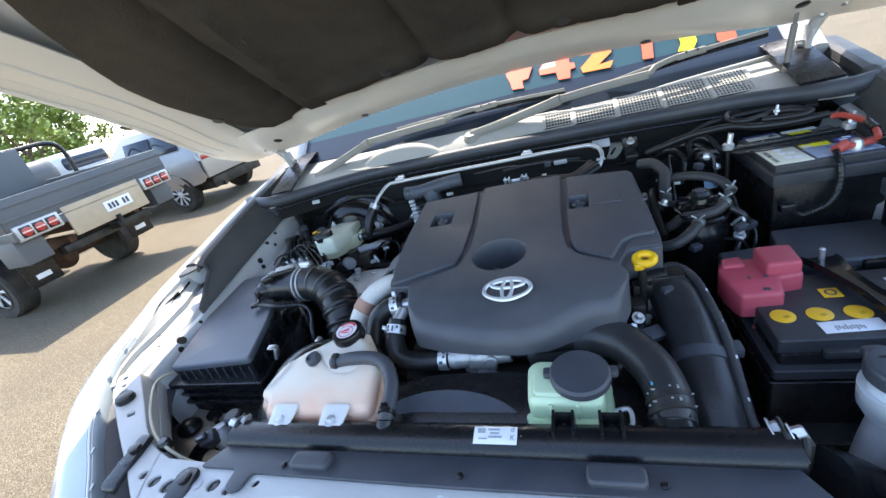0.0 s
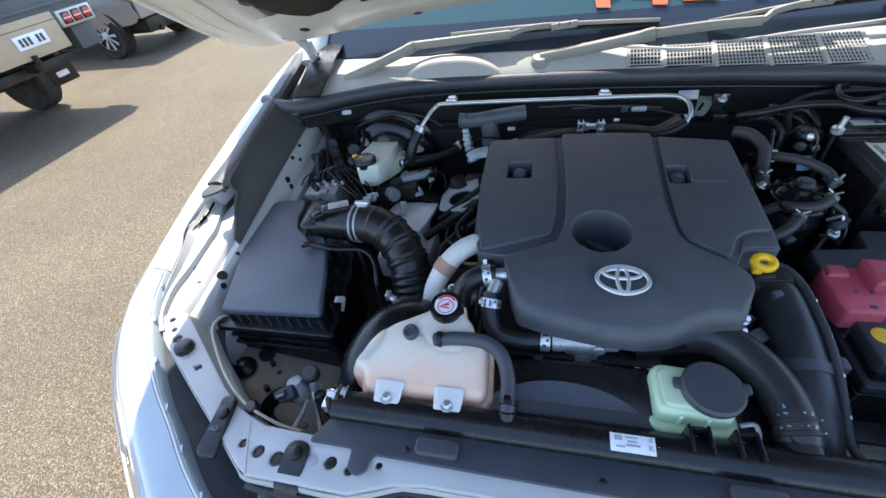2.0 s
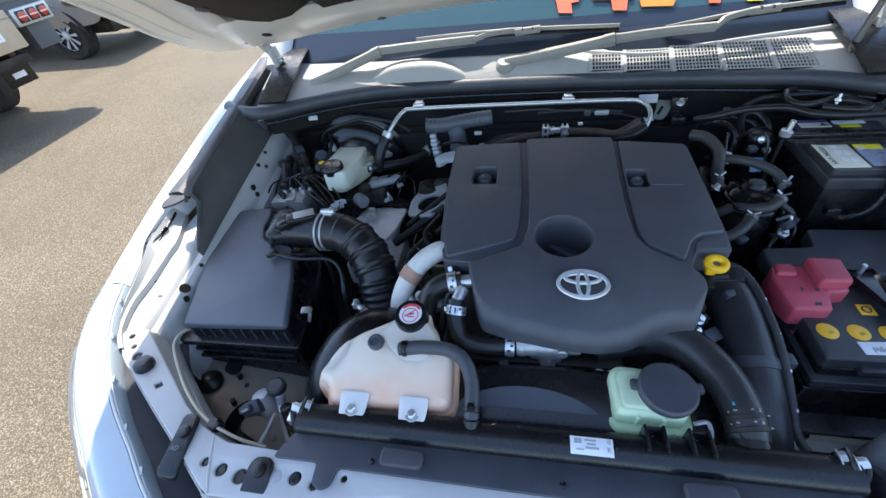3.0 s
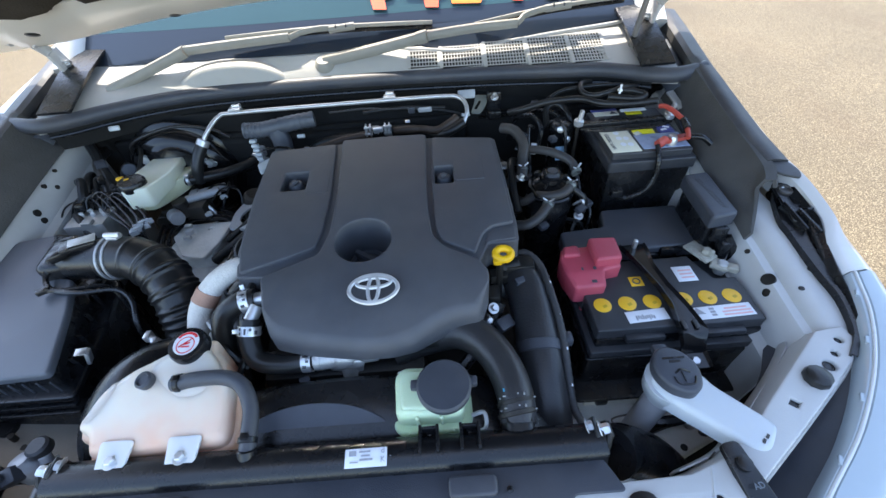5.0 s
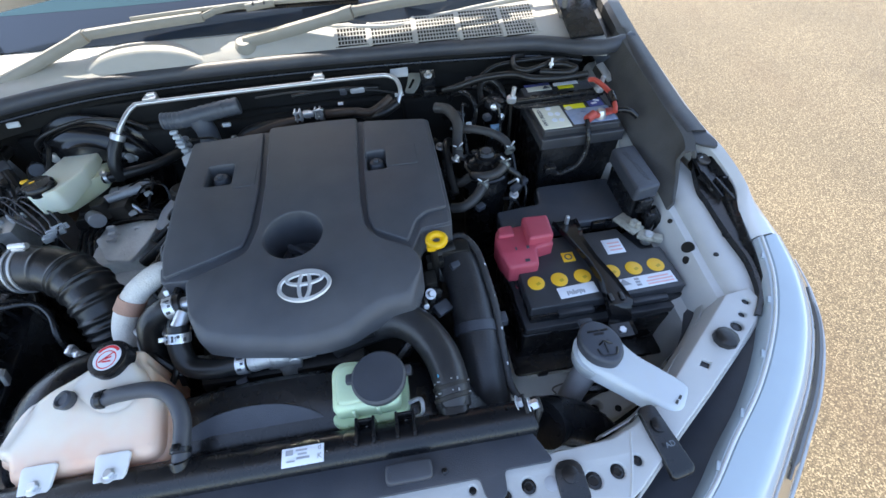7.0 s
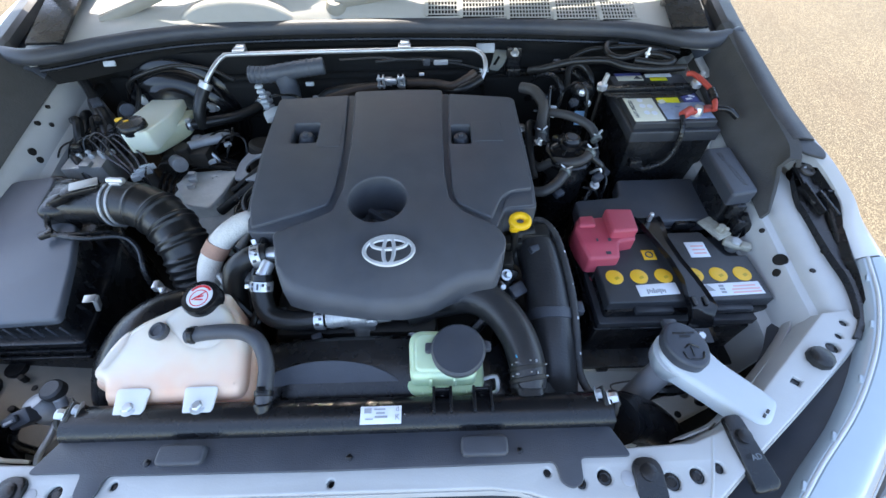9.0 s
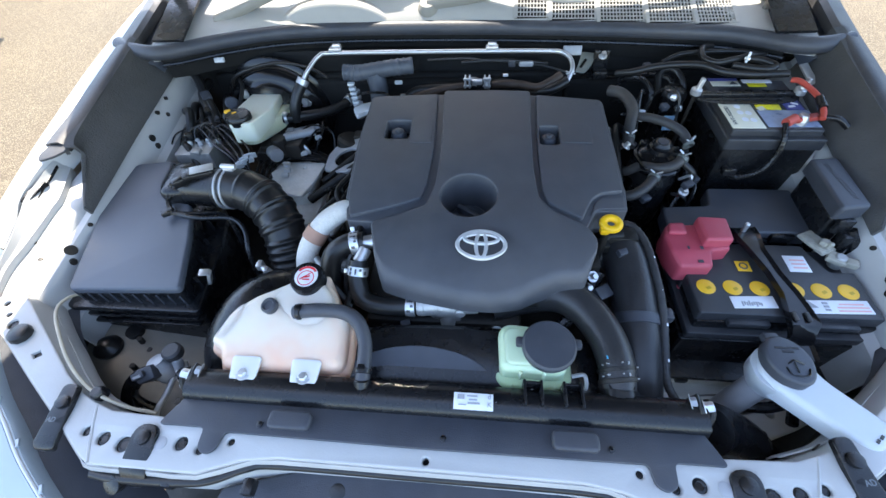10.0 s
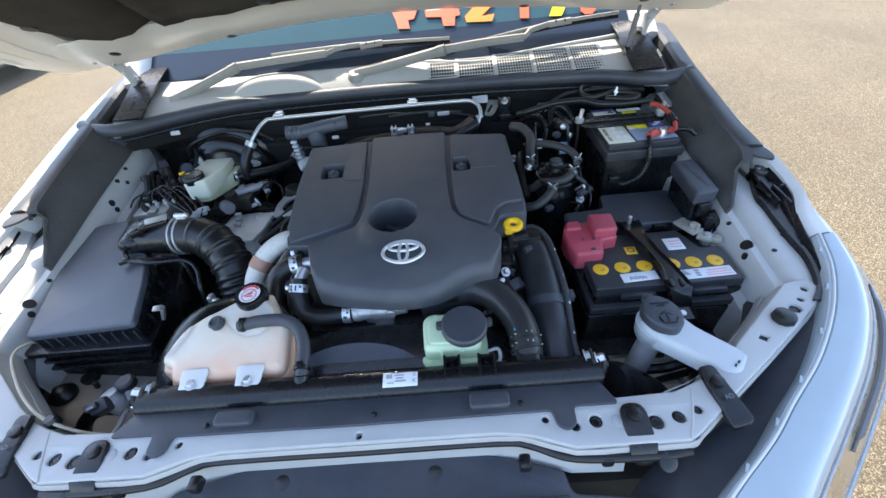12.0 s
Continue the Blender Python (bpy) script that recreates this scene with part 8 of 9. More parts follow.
# ---- left front corner ----
pump = thing("aircon_valve", "small alloy valve fitting with a grey cap and pipes", "valve", (-0.43, 0.37, 1.0))
part("body", Shape().lathe((-0.458, 0.378, 1.085), (-0.2, 0.2, 1), [(0.016, 0), (0.018, 0.006), (0.018, 0.022), (0.014, 0.028), (0.014, 0.036), (0.008, 0.038)], 18), DULLALLOY, pump)
part("cap", Shape().lathe((-0.437, 0.398, 1.118), (0, 0, 1), [(0.014, 0), (0.0155, 0.003), (0.0155, 0.014), (0.012, 0.017)], 18), GREYRUB, pump, "grey dust cap")
part("bracket", Shape().box((-0.428, 0.380, 1.095), (0.018, 0.028, 0.026), 0.003, rot=(10, 20, 30)), STEEL, pump)
part("plug_body", Shape().box((-0.468, 0.366, 1.112), (0.030, 0.024, 0.030), 0.005, rot=(30, -10, 25)).box((-0.472, 0.355, 1.128), (0.020, 0.012, 0.008), 0.003, rot=(30, -10, 25)), GREYBLK, pump, "dark wiring plug")
part("plug_slot", Shape().box((-0.470, 0.352, 1.130), (0.012, 0.004, 0.005), 0.001, rot=(30, -10, 25)), LIDGREY2, pump)
part("pipe", Shape().cyl((-0.43, 0.39, 1.12), (-0.425, 0.335, 1.01), 0.008), DULLALLOY, pump)
part("upright", Shape().cyl((-0.41, 0.37, 1.12), (-0.405, 0.33, 1.0), 0.010), BLACK, pump)
part("lead", Shape().tube([(-0.47, 0.37, 1.09), (-0.50, 0.362, 1.085), (-0.515, 0.345, 1.06), (-0.50, 0.34, 1.02)], 0.006, n=8), BLACK, pump)
part("connector", Shape().box((-0.492, 0.372, 1.09), (0.03, 0.014, 0.014), 0.003, rot=(0, 0, 20)), BLACK, pump)
part("clip", Shape().box((-0.365, 0.350, 1.158), (0.016, 0.014, 0.022), 0.002, rot=(0, 10, 10)).box((-0.372, 0.345, 1.140), (0.02, 0.02, 0.02), 0.003), STEEL, pump)
part("sealed_edge", Shape().tube([(-0.640, 0.50, 1.13), (-0.640, 0.472, 1.165), (-0.628, 0.432, 1.180), (-0.570, 0.372, 1.182), (-0.525, 0.335, 1.178), (-0.485, 0.312, 1.172), (-0.44, 0.300, 1.155), (-0.40, 0.298, 1.14)], 0.0026, n=10), SEAM, truck, "beige sealed edge along the rail's arm")
part("cable_clip", Shape().lathe((-0.480, 0.312, 1.165), (0, 0, 1), [(0.010, -0.006), (0.010, 0.006), (0.007, 0.010)], 16), BLACK, truck)
part("guard_pad", Shape().cyl((-0.615, 0.50, 1.065), (-0.612, 0.495, 1.080), 0.022), RUBBER, truck)

# Holes in the panel below the washer neck, their dark depth painted as discs, and the pieces round the valve.
for p, r in (((0.560, 0.392, 0.945), 0.006), ((0.528, 0.383, 0.945), 0.005)):
    part("panel_hole", Shape().lathe((p[0], p[1], 0.9455), (0, 0, 1), [(r, -0.002), (r, 0.001), (r * 0.7, 0.0012)], 14), DARK, truck)
part("valve_hose", Shape().tube([(-0.470, 0.376, 1.085), (-0.495, 0.374, 1.090), (-0.520, 0.358, 1.075), (-0.530, 0.338, 1.045), (-0.528, 0.330, 0.99)], 0.012, n=14), GLOSSY, pump, "glossy black hose")
part("valve_collar", Shape().lathe((-0.468, 0.378, 1.086), (-1, 0.05, 0.25), [(0.012, -0.016), (0.015, -0.012), (0.015, -0.004), (0.012, -0.002), (0.012, 0.006), (0.016, 0.008), (0.016, 0.014), (0.011, 0.016)], 20), DULLALLOY, pump, "bright pipe collar")
part("thin_pipe", Shape().tube([(-0.446, 0.372, 1.085), (-0.448, 0.345, 1.08), (-0.452, 0.318, 1.075), (-0.456, 0.300, 1.05)], 0.0045, n=8), CAST, pump)
part("guard_pad", Shape().lathe((-0.628, 0.432, 1.045), (0.1, 0, 1), [(0.024, 0), (0.024, 0.012), (0.016, 0.022), (0.010, 0.026)], 20), RUBBER, truck)
for p in ((-0.560, 0.400, 1.052), (-0.575, 0.452, 1.055)):
    part("panel_hole", Shape().lathe(p, (0.2, 0, 1), [(0.005, -0.014), (0.005, 0.002), (0.003, 0.0025)], 12), DARK, truck)
# Rear end of the left guard: painted flange, loom and plugs that run down to the valve block.
part("guard_flange", Shape().plate(rounded([(-0.735, 1.075), (-0.695, 1.055), (-0.655, 1.085), (-0.648, 1.115), (-0.690, 1.112), (-0.728, 1.110)], 0.008), lambda x, y: 1.262 + (y - 1.08) * 0.25, 0.003, 0.001), PAINTIN, truck, "painted flange at the end of the guard")
for pts, r in (([(-0.690, 1.110, 1.262), (-0.676, 1.085, 1.262), (-0.652, 1.055, 1.240), (-0.628, 1.020, 1.222), (-0.600, 0.985, 1.205), (-0.590, 0.95, 1.16)], 0.011),
               ([(-0.672, 0.985, 1.205), (-0.648, 0.965, 1.215), (-0.640, 0.935, 1.195), (-0.648, 0.905, 1.15)], 0.010), ([(-0.655, 1.02, 1.19), (-0.632, 0.985, 1.205), (-0.622, 0.955, 1.19), (-0.63, 0.92, 1.14)], 0.006),
               ([(-0.60, 1.06, 1.20), (-0.585, 1.02, 1.205), (-0.575, 0.98, 1.18), (-0.578, 0.94, 1.14)], 0.007), ([(-0.560, 1.085, 1.235), (-0.545, 1.05, 1.225), (-0.55, 1.00, 1.19)], 0.005)):
    part("wiring_loom", Shape().tube(pts, r, n=9), RUBBER, truck, "black wiring loom")
for p, q in (((-0.622, 1.015, 1.228), (0.022, 0.026, 0.012)), ((-0.668, 1.078, 1.266), (0.018, 0.014, 0.012)), ((-0.664, 0.978, 1.208), (0.018, 0.016, 0.014)), ((-0.586, 0.962, 1.196), (0.014, 0.020, 0.012)), ((-0.642, 0.925, 1.184), (0.016, 0.016, 0.014))):
    part("loom_plug", Shape().box(p, q, 0.003, rot=(20, 5, 40)), GREYBLK, truck)
for i in range(6):
    x = -0.628 + 0.013 * i
    part("line_nut", Shape().lathe((x, 0.890 + 0.012 * (i % 2), 1.174), (0, 0, 1), [(0.0055, 0), (0.0055, 0.008), (0.0035, 0.011)], 6), STEEL, abs_)
for i in range(5):
    part("line_clip", Shape().box((-0.470 + 0.003 * i, 0.822 + 0.006 * i, 1.180 + 0.004 * (i % 2)), (0.020, 0.004, 0.012), 0.001, rot=(0, 0, 30)), WHITEPL, abs_, "white line clip")
for i in range(7):
    x, y = -0.655 + 0.016 * i, 0.925 + 0.018 * (i % 3)
    part("thin_line", Shape().tube([(x - 0.03, y - 0.055, 1.150), (x - 0.018, y - 0.02, 1.185 + 0.004 * (i % 2)), (x, y, 1.192 + 0.004 * (i % 3)), (x + 0.022, y + 0.012, 1.188), (x + 0.040, y - 0.010, 1.160)], 0.0020, n=6), BLACK, abs_, "thin black brake line")
for pts in ([(-0.235, 0.70, 1.16), (-0.262, 0.735, 1.150), (-0.268, 0.785, 1.140), (-0.300, 0.815, 1.115)], [(-0.222, 0.74, 1.17), (-0.245, 0.775, 1.160), (-0.285, 0.790, 1.130)], [(-0.36, 0.93, 1.16), (-0.34, 0.965, 1.170), (-0.315, 0.98, 1.150), (-0.31, 0.95, 1.11)], [(-0.395, 0.955, 1.160), (-0.365, 0.985, 1.168), (-0.330, 1.00, 1.150)]):
    part("thin_line", Shape().tube(pts, 0.0024, n=6), BLACK, engine, "thin black wire")
# Ribbed pale sleeve below the vent duct.
for i in range(5):
    part("sleeve_ring", Shape().lathe((-0.262 + 0.004 * i, 1.060 - 0.010 * i, 1.218 - 0.010 * i), (0.3, -0.6, -0.7), [(0.010, 0), (0.0125, 0.002), (0.0125, 0.008), (0.010, 0.010)], 16), LIDGREY2, vd)

# ---- small pieces between the brakes and the engine ----
part("float_tag", Shape().box((-0.516, 0.918, 1.246), (0.014, 0.010, 0.006), 0.002, rot=(0, 0, 20)), YLABEL, res_brake, "orange plastic tag")
part("float_disc", Shape().lathe((-0.568, 1.020, 1.206), (0.5, -0.6, 0.7), [(0.015, 0), (0.016, 0.003), (0.012, 0.007)], 20), LIDGREY, res_brake, "grey round plug")
for p in ((-0.405, 0.925, 1.138), (-0.372, 0.916, 1.136), (-0.345, 0.960, 1.150)):
    part("line_clip", Shape().box(p, (0.016, 0.010, 0.009), 0.002, rot=(0, 0, 25)), WHITEPL, abs_, "white line clip")
part("cylinder_port", Shape().cyl((-0.430, 0.972, 1.150), (-0.352, 1.000, 1.152), 0.010).cyl((-0.425, 0.974, 1.150), (-0.410, 0.979, 1.150), 0.014), DULLALLOY, res_brake)
part("end_cap", Shape().lathe((-0.474, 0.958, 1.134), (0.35, -0.75, 0.6), [(0.019, -0.02), (0.020, 0.0), (0.017, 0.005), (0.006, 0.006)], 24), DULLALLOY, res_brake, "round grey end cap")
part("pressure_pipe", Shape().tube([(-0.43, 0.955, 1.130), (-0.40, 0.945, 1.150), (-0.375, 0.935, 1.140), (-0.36, 0.93, 1.11)], 0.0045, n=8), STEEL, res_brake)
for pts in ([(-0.34, 1.00, 1.165), (-0.335, 0.975, 1.160), (-0.345, 0.95, 1.14), (-0.36, 0.93, 1.10)], [(-0.235, 1.02, 1.23), (-0.21, 1.00, 1.245), (-0.17, 1.01, 1.235), (-0.15, 0.99, 1.21)]):
    part("thin_wire", Shape().tube(pts, 0.0028, n=7), BLACK, engine)
# Bright pieces along the back of the cover.
for x, w in ((-0.135, 0.012), (-0.075, 0.030), (-0.03, 0.018)):
    part("loom_clip", Shape().box((x, 1.015 + 0.01 * math.sin(x * 40), 1.225), (w, 0.008, 0.007), 0.002, rot=(0, 0, 12)), STEEL, engine)
part("brown_hose", Shape().tube([(-0.11, 1.02, 1.222), (-0.04, 1.038, 1.232), (0.02, 1.046, 1.236)], 0.009, n=10), BROWNHOSE, engine, "brown sleeved hose")
part("brown_hose", Shape().tube([(0.075, 1.052, 1.236), (0.11, 1.046, 1.240), (0.14, 1.050, 1.236), (0.175, 1.030, 1.240), (0.205, 1.035, 1.252), (0.226, 1.045, 1.262)], 0.0095, n=10), BROWNHOSE, engine, "brown sleeved hose")

# ---- clutter in the depths of the bay ----
for pts, r in (([(-0.20, 0.62, 1.06), (-0.17, 0.60, 1.12), (-0.16, 0.56, 1.14), (-0.18, 0.51, 1.10)], 0.006), ([(-0.10, 0.47, 1.12), (-0.02, 0.462, 1.125), (0.05, 0.468, 1.115), (0.10, 0.48, 1.10)], 0.005),
               ([(-0.12, 0.462, 1.06), (-0.03, 0.458, 1.08), (0.06, 0.462, 1.06)], 0.010), ([(0.17, 0.47, 1.10), (0.21, 0.50, 1.13), (0.24, 0.54, 1.13), (0.26, 0.57, 1.16)], 0.010),
               ([(0.31, 0.95, 1.20), (0.325, 0.91, 1.19), (0.315, 0.86, 1.17), (0.325, 0.80, 1.15)], 0.006), ([(0.345, 0.94, 1.23), (0.37, 0.93, 1.22), (0.375, 0.90, 1.18)], 0.005),
               ([(0.45, 0.87, 1.22), (0.462, 0.85, 1.20), (0.458, 0.80, 1.16), (0.44, 0.77, 1.12)], 0.005), ([(0.36, 1.06, 1.24), (0.39, 1.02, 1.265), (0.41, 0.985, 1.25), (0.40, 0.97, 1.20)], 0.006),
               ([(0.37, 1.08, 1.23), (0.42, 1.045, 1.262), (0.455, 1.01, 1.26), (0.455, 0.98, 1.21)], 0.005), ([(0.345, 1.02, 1.21), (0.36, 0.99, 1.235), (0.385, 0.985, 1.23)], 0.007)):
    part("wiring_loom", Shape().tube(pts, r, n=8), BLACK, engine, "black wiring loom")
for p, q in (((0.30, 0.595, 1.185), (0.030, 0.012, 0.010)), ((0.352, 0.905, 1.214), (0.012, 0.012, 0.020)), ((0.362, 0.862, 1.205), (0.014, 0.010, 0.010)), ((0.425, 0.935, 1.248), (0.016, 0.014, 0.012)),
             ((-0.182, 0.545, 1.17), (0.018, 0.012, 0.012)), ((-0.06, 0.468, 1.135), (0.016, 0.010, 0.010)), ((0.225, 0.545, 1.14), (0.020, 0.012, 0.014)), ((0.41, 1.06, 1.275), (0.018, 0.010, 0.008))):
    part("connector", Shape().box(p, q, 0.002, rot=(12, 8, 25)), GREYBLK, engine)
for p, a in (((0.246, 0.556, 1.165), (0.3, -0.6, 1)), ((0.316, 0.905, 1.21), (0, -0.5, 1)), ((0.34, 0.845, 1.215), (0.5, 0, 1)), ((0.445, 0.765, 1.17), (0, -0.6, 1)), ((-0.07, 0.462, 1.105), (0, -1, 0.4)), ((0.09, 0.472, 1.12), (0, -1, 0.4)), ((-0.225, 0.60, 1.14), (-0.4, -0.6, 1))):
    part("bolt", hexbolt(p, a, 0.006, 0.010), STEEL, engine)
# Fuel filter head: collar, ribs and a bright ring round the pump knob.
part("head_collar", Shape().lathe((0.400, 0.828, 1.188), (0, 0, 1), [(0.046, 0), (0.049, 0.003), (0.049, 0.008), (0.046, 0.011)], 32), GLOSSY, ff)
part("knob_disc", Shape().lathe((0.400, 0.828, 1.2395), (0, 0, 1), [(0.010, 0), (0.010, 0.0015), (0.003, 0.002)], 20), GREYBLK, ff)
for i in range(8):
    a = 2 * math.pi * i / 8 + 0.2
    part("head_rib", Shape().box((0.400 + 0.030 * math.cos(a), 0.828 + 0.030 * math.sin(a), 1.221), (0.016, 0.003, 0.006), 0.001, rot=(0, 0, math.degrees(a))), BLACK, ff)

# Lobed rim of the filter head, plugs and thin wires round it.
loop = [(0.400 + (0.046 + 0.009 * max(0, math.cos(3 * a + 0.6)) ** 3) * math.cos(a), 0.828 + (0.046 + 0.009 * max(0, math.cos(3 * a + 0.6)) ** 3) * math.sin(a)) for a in [2 * math.pi * i / 48 for i in range(48)]]
part("head_rim", Shape().plate(loop, 1.210, 0.006, 0.002), GLOSSY, ff, "lobed black rim")
for p, q in (((0.448, 0.768, 1.185), (0.022, 0.014, 0.012)), ((0.470, 0.800, 1.170), (0.026, 0.018, 0.014)), ((0.338, 0.872, 1.20), (0.014, 0.018, 0.014)), ((0.372, 0.748, 1.165), (0.020, 0.014, 0.012))):
    part("plug", Shape().box(p, q, 0.003, rot=(10, 0, 30)), GREYBLK, ff)
part("data_label", Shape().box((0.385, 0.935, 1.228), (0.012, 0.003, 0.024), 0.001, rot=(-25, 0, -15)), WLABEL, ff, "small white label")
for pts in ([(0.39, 0.97, 1.26), (0.375, 0.95, 1.275), (0.37, 0.925, 1.255), (0.372, 0.90, 1.21)], [(0.41, 0.975, 1.25), (0.43, 0.96, 1.278), (0.452, 0.945, 1.262), (0.455, 0.92, 1.20)], [(0.465, 0.81, 1.18), (0.478, 0.79, 1.16), (0.47, 0.77, 1.12)],
            [(0.34, 0.90, 1.20), (0.328, 0.87, 1.205), (0.33, 0.83, 1.17)], [(0.42, 0.76, 1.17), (0.445, 0.752, 1.165), (0.46, 0.76, 1.13)]):
    part("thin_wire", Shape().tube(pts, 0.003, n=7), BLACK, ff)
# Wire, plug and tags on the firewall below the bright pipe.
part("firewall_wire", Shape().tube([(-0.081, 1.098, 1.273), (0.009, 1.098, 1.276), (0.054, 1.098, 1.271), (0.107, 1.098, 1.268), (0.186, 1.098, 1.258), (0.245, 1.098, 1.242)], 0.0022, n=7), GREYRUB, truck, "thin grey wire along the firewall")
part("wire_plug", Shape().box((0.118, 1.098, 1.263), (0.016, 0.010, 0.016), 0.003), GREYBLK, truck)
part("wire_plug", Shape().box((0.151, 1.098, 1.262), (0.034, 0.010, 0.013), 0.004), LIDGREY2, truck, "pale wire plug")
part("wire_tag", Shape().box((0.105, 1.098, 1.234), (0.012, 0.003, 0.007), 0.001), WLABEL, truck, "small white tag")
part("firewall_wire", Shape().tube([(0.283, 1.098, 1.229), (0.343, 1.098, 1.228), (0.378, 1.098, 1.226), (0.371, 1.098, 1.205)], 0.003, n=7), BLACK, truck)
# Corrugated loom and rods beside the cover's front corner.
part("corrugated_loom", Shape().tube([(-0.150, 0.600, 1.215), (-0.168, 0.575, 1.190), (-0.185, 0.545, 1.150), (-0.192, 0.520, 1.10)], 0.0065, n=10, k=30, radii=lambda t: 1.0 + 0.12 * math.sin(t * 240)), BLACK, engine, "corrugated black loom")
for a, b, r, mt in (((-0.165, 0.53, 1.10), (-0.06, 0.485, 1.085), 0.008, BROWNHOSE), ((-0.15, 0.50, 1.07), (-0.08, 0.52, 1.12), 0.006, RUST), ((-0.18, 0.55, 1.09), (-0.12, 0.52, 1.13), 0.007, CAST), ((-0.24, 0.66, 1.13), (-0.21, 0.72, 1.15), 0.008, CAST), ((-0.20, 0.59, 1.16), (-0.17, 0.62, 1.18), 0.006, CAST)):
    part("linkage_rod", Shape().cyl(a, b, r), mt, engine)

# Pair of bright clamps on the hose behind the cover.
for dx in (-0.022, 0.022):
    part("hose_clamp", Shape().box((0.039 + dx - 0.005, 1.03, 1.254), (0.004, 0.016, 0.026), 0.001).box((0.039 + dx + 0.005, 1.03, 1.254), (0.004, 0.016, 0.026), 0.001).box((0.039 + dx, 1.03 - 0.006, 1.254 + 0.009), (0.018, 0.004, 0.005), 0.001).box((0.039 + dx, 1.03 - 0.006, 1.254 - 0.007), (0.018, 0.004, 0.005), 0.001), STEEL, engine, "bright spring clamp")
part("clamp_link", Shape().box((0.039, 1.03, 1.254), (0.024, 0.012, 0.012), 0.003), STEEL, engine)


# ---- the yard behind ----
def road_wheel(x, y, r, w, spokes, name_parent, sx):
    """A road wheel whose axle runs along y; sx: the side that its rim faces."""
    t = part("wheel", Shape().lathe((x, y - sx * w / 2, r), (0, sx, 0), [(r * 0.6, 0), (r * 0.93, 0), (r, w * 0.12), (r, w * 0.88), (r * 0.93, w), (r * 0.69, w * 0.98), (r * 0.66, w * 0.70)], 40), TYRE, name_parent, "dusty black tyre")
    s = Shape().lathe((x, y + sx * w * 0.30, r), (0, sx, 0), [(r * 0.67, 0), (r * 0.68, w * 0.2), (r * 0.62, w * 0.2), (r * 0.60, 0.004), (r * 0.1, 0.004)], 36)
    part("rim_barrel", s, DARK, t)
    s = Shape().lathe((x, y + sx * w * 0.34, r), (0, sx, 0), [(r * 0.17, 0), (r * 0.17, 0.03), (r * 0.10, 0.045)], 20)
    for i in range(spokes):
        a = 2 * math.pi * i / spokes
        for d in (-0.09, 0.09):
            s.box((x + r * 0.40 * math.cos(a + d * 0.6), y + sx * (w * 0.34 + 0.015), r + r * 0.40 * math.sin(a + d * 0.6)), (r * 0.54, 0.018, r * 0.055), 0.004, rot=(0, -math.degrees(a + d), 0))
    s.tube([(x + r * 0.645 * math.cos(2 * math.pi * i / 24), y + sx * (w * 0.36 + 0.012), r + r * 0.645 * math.sin(2 * math.pi * i / 24)) for i in range(24)], r * 0.04, n=8, closed=True, k=2)
    part("rim", s, RIMPAINT, t, "silver alloy rim")
    return t


ute = thing("tray_truck", "dusty grey tray-backed work truck parked tail-on", "truck", (-6.9, 3.75, 0))
UX, UY0, UY1 = -5.55, 2.72, 4.82
s = Shape().box((UX - 1.25, (UY0 + UY1) / 2, 1.04), (2.5, UY1 - UY0, 0.10), 0.01)
part("tray_floor", s, UTEGREY, ute)
tail = part("tailboard", Shape().box((UX, (UY0 + UY1) / 2, 1.27), (0.035, UY1 - UY0, 0.34), 0.006).box((UX + 0.02, (UY0 + UY1) / 2, 1.36), (0.02, UY1 - UY0, 0.03), 0.004).box((UX + 0.02, (UY0 + UY1) / 2, 1.22), (0.02, UY1 - UY0, 0.03), 0.004), UTEGREY, ute, "ribbed grey drop side")
for y in (UY0, UY1):
    part("drop_side", Shape().box((UX - 1.25, y, 1.27), (2.5, 0.035, 0.34), 0.006).box((UX - 1.25, y, 1.42), (2.5, 0.05, 0.03), 0.005), UTEGREY, ute)
part("rear_sill", Shape().box((UX + 0.01, (UY0 + UY1) / 2, 1.04), (0.06, UY1 - UY0, 0.10), 0.008).box((UX + 0.03, (UY0 + UY1) / 2, 1.085), (0.03, UY1 - UY0, 0.012), 0.003), UTEGREY, ute)
for y in (UY0 + 0.26, UY1 - 0.27):
    lamp = part("tail_lamp", Shape().box((UX + 0.03, y, 1.06), (0.06, 0.46, 0.17), 0.012), CAST, ute, "three-part red tail lamp")
    for i in range(3):
        lens = part("lens", Shape().box((UX + 0.060, y - 0.135 + 0.135 * i, 1.06), (0.02, 0.115, 0.12), 0.012, seg=2), BLACK, lamp)
        part("reflector", Shape().lathe((UX + 0.069, y - 0.135 + 0.135 * i, 1.06), (1, 0, 0), [(0.050, 0), (0.050, 0.004), (0.03, 0.008)], 20), TAILRED, lens, "red lens")
        part("lens_bar", Shape().box((UX + 0.078, y - 0.135 + 0.135 * i, 1.06), (0.004, 0.10, 0.016), 0.002), PINKPR, lens)
part("tan_panel", Shape().box((UX + 0.03, 3.78, 0.98), (0.03, 1.02, 0.36), 0.006), TAN, ute, "dusty tan board")
pl = part("number_plate", Shape().box((UX + 0.052, 3.90, 0.97), (0.008, 0.37, 0.13), 0.002), WLABEL, ute, "white number plate")
for i in range(6):
    if i != 3:
        part("plate_bar", Shape().box((UX + 0.058, 3.775 + 0.05 * i, 0.97), (0.003, 0.032, 0.075), 0), PRINT, pl)
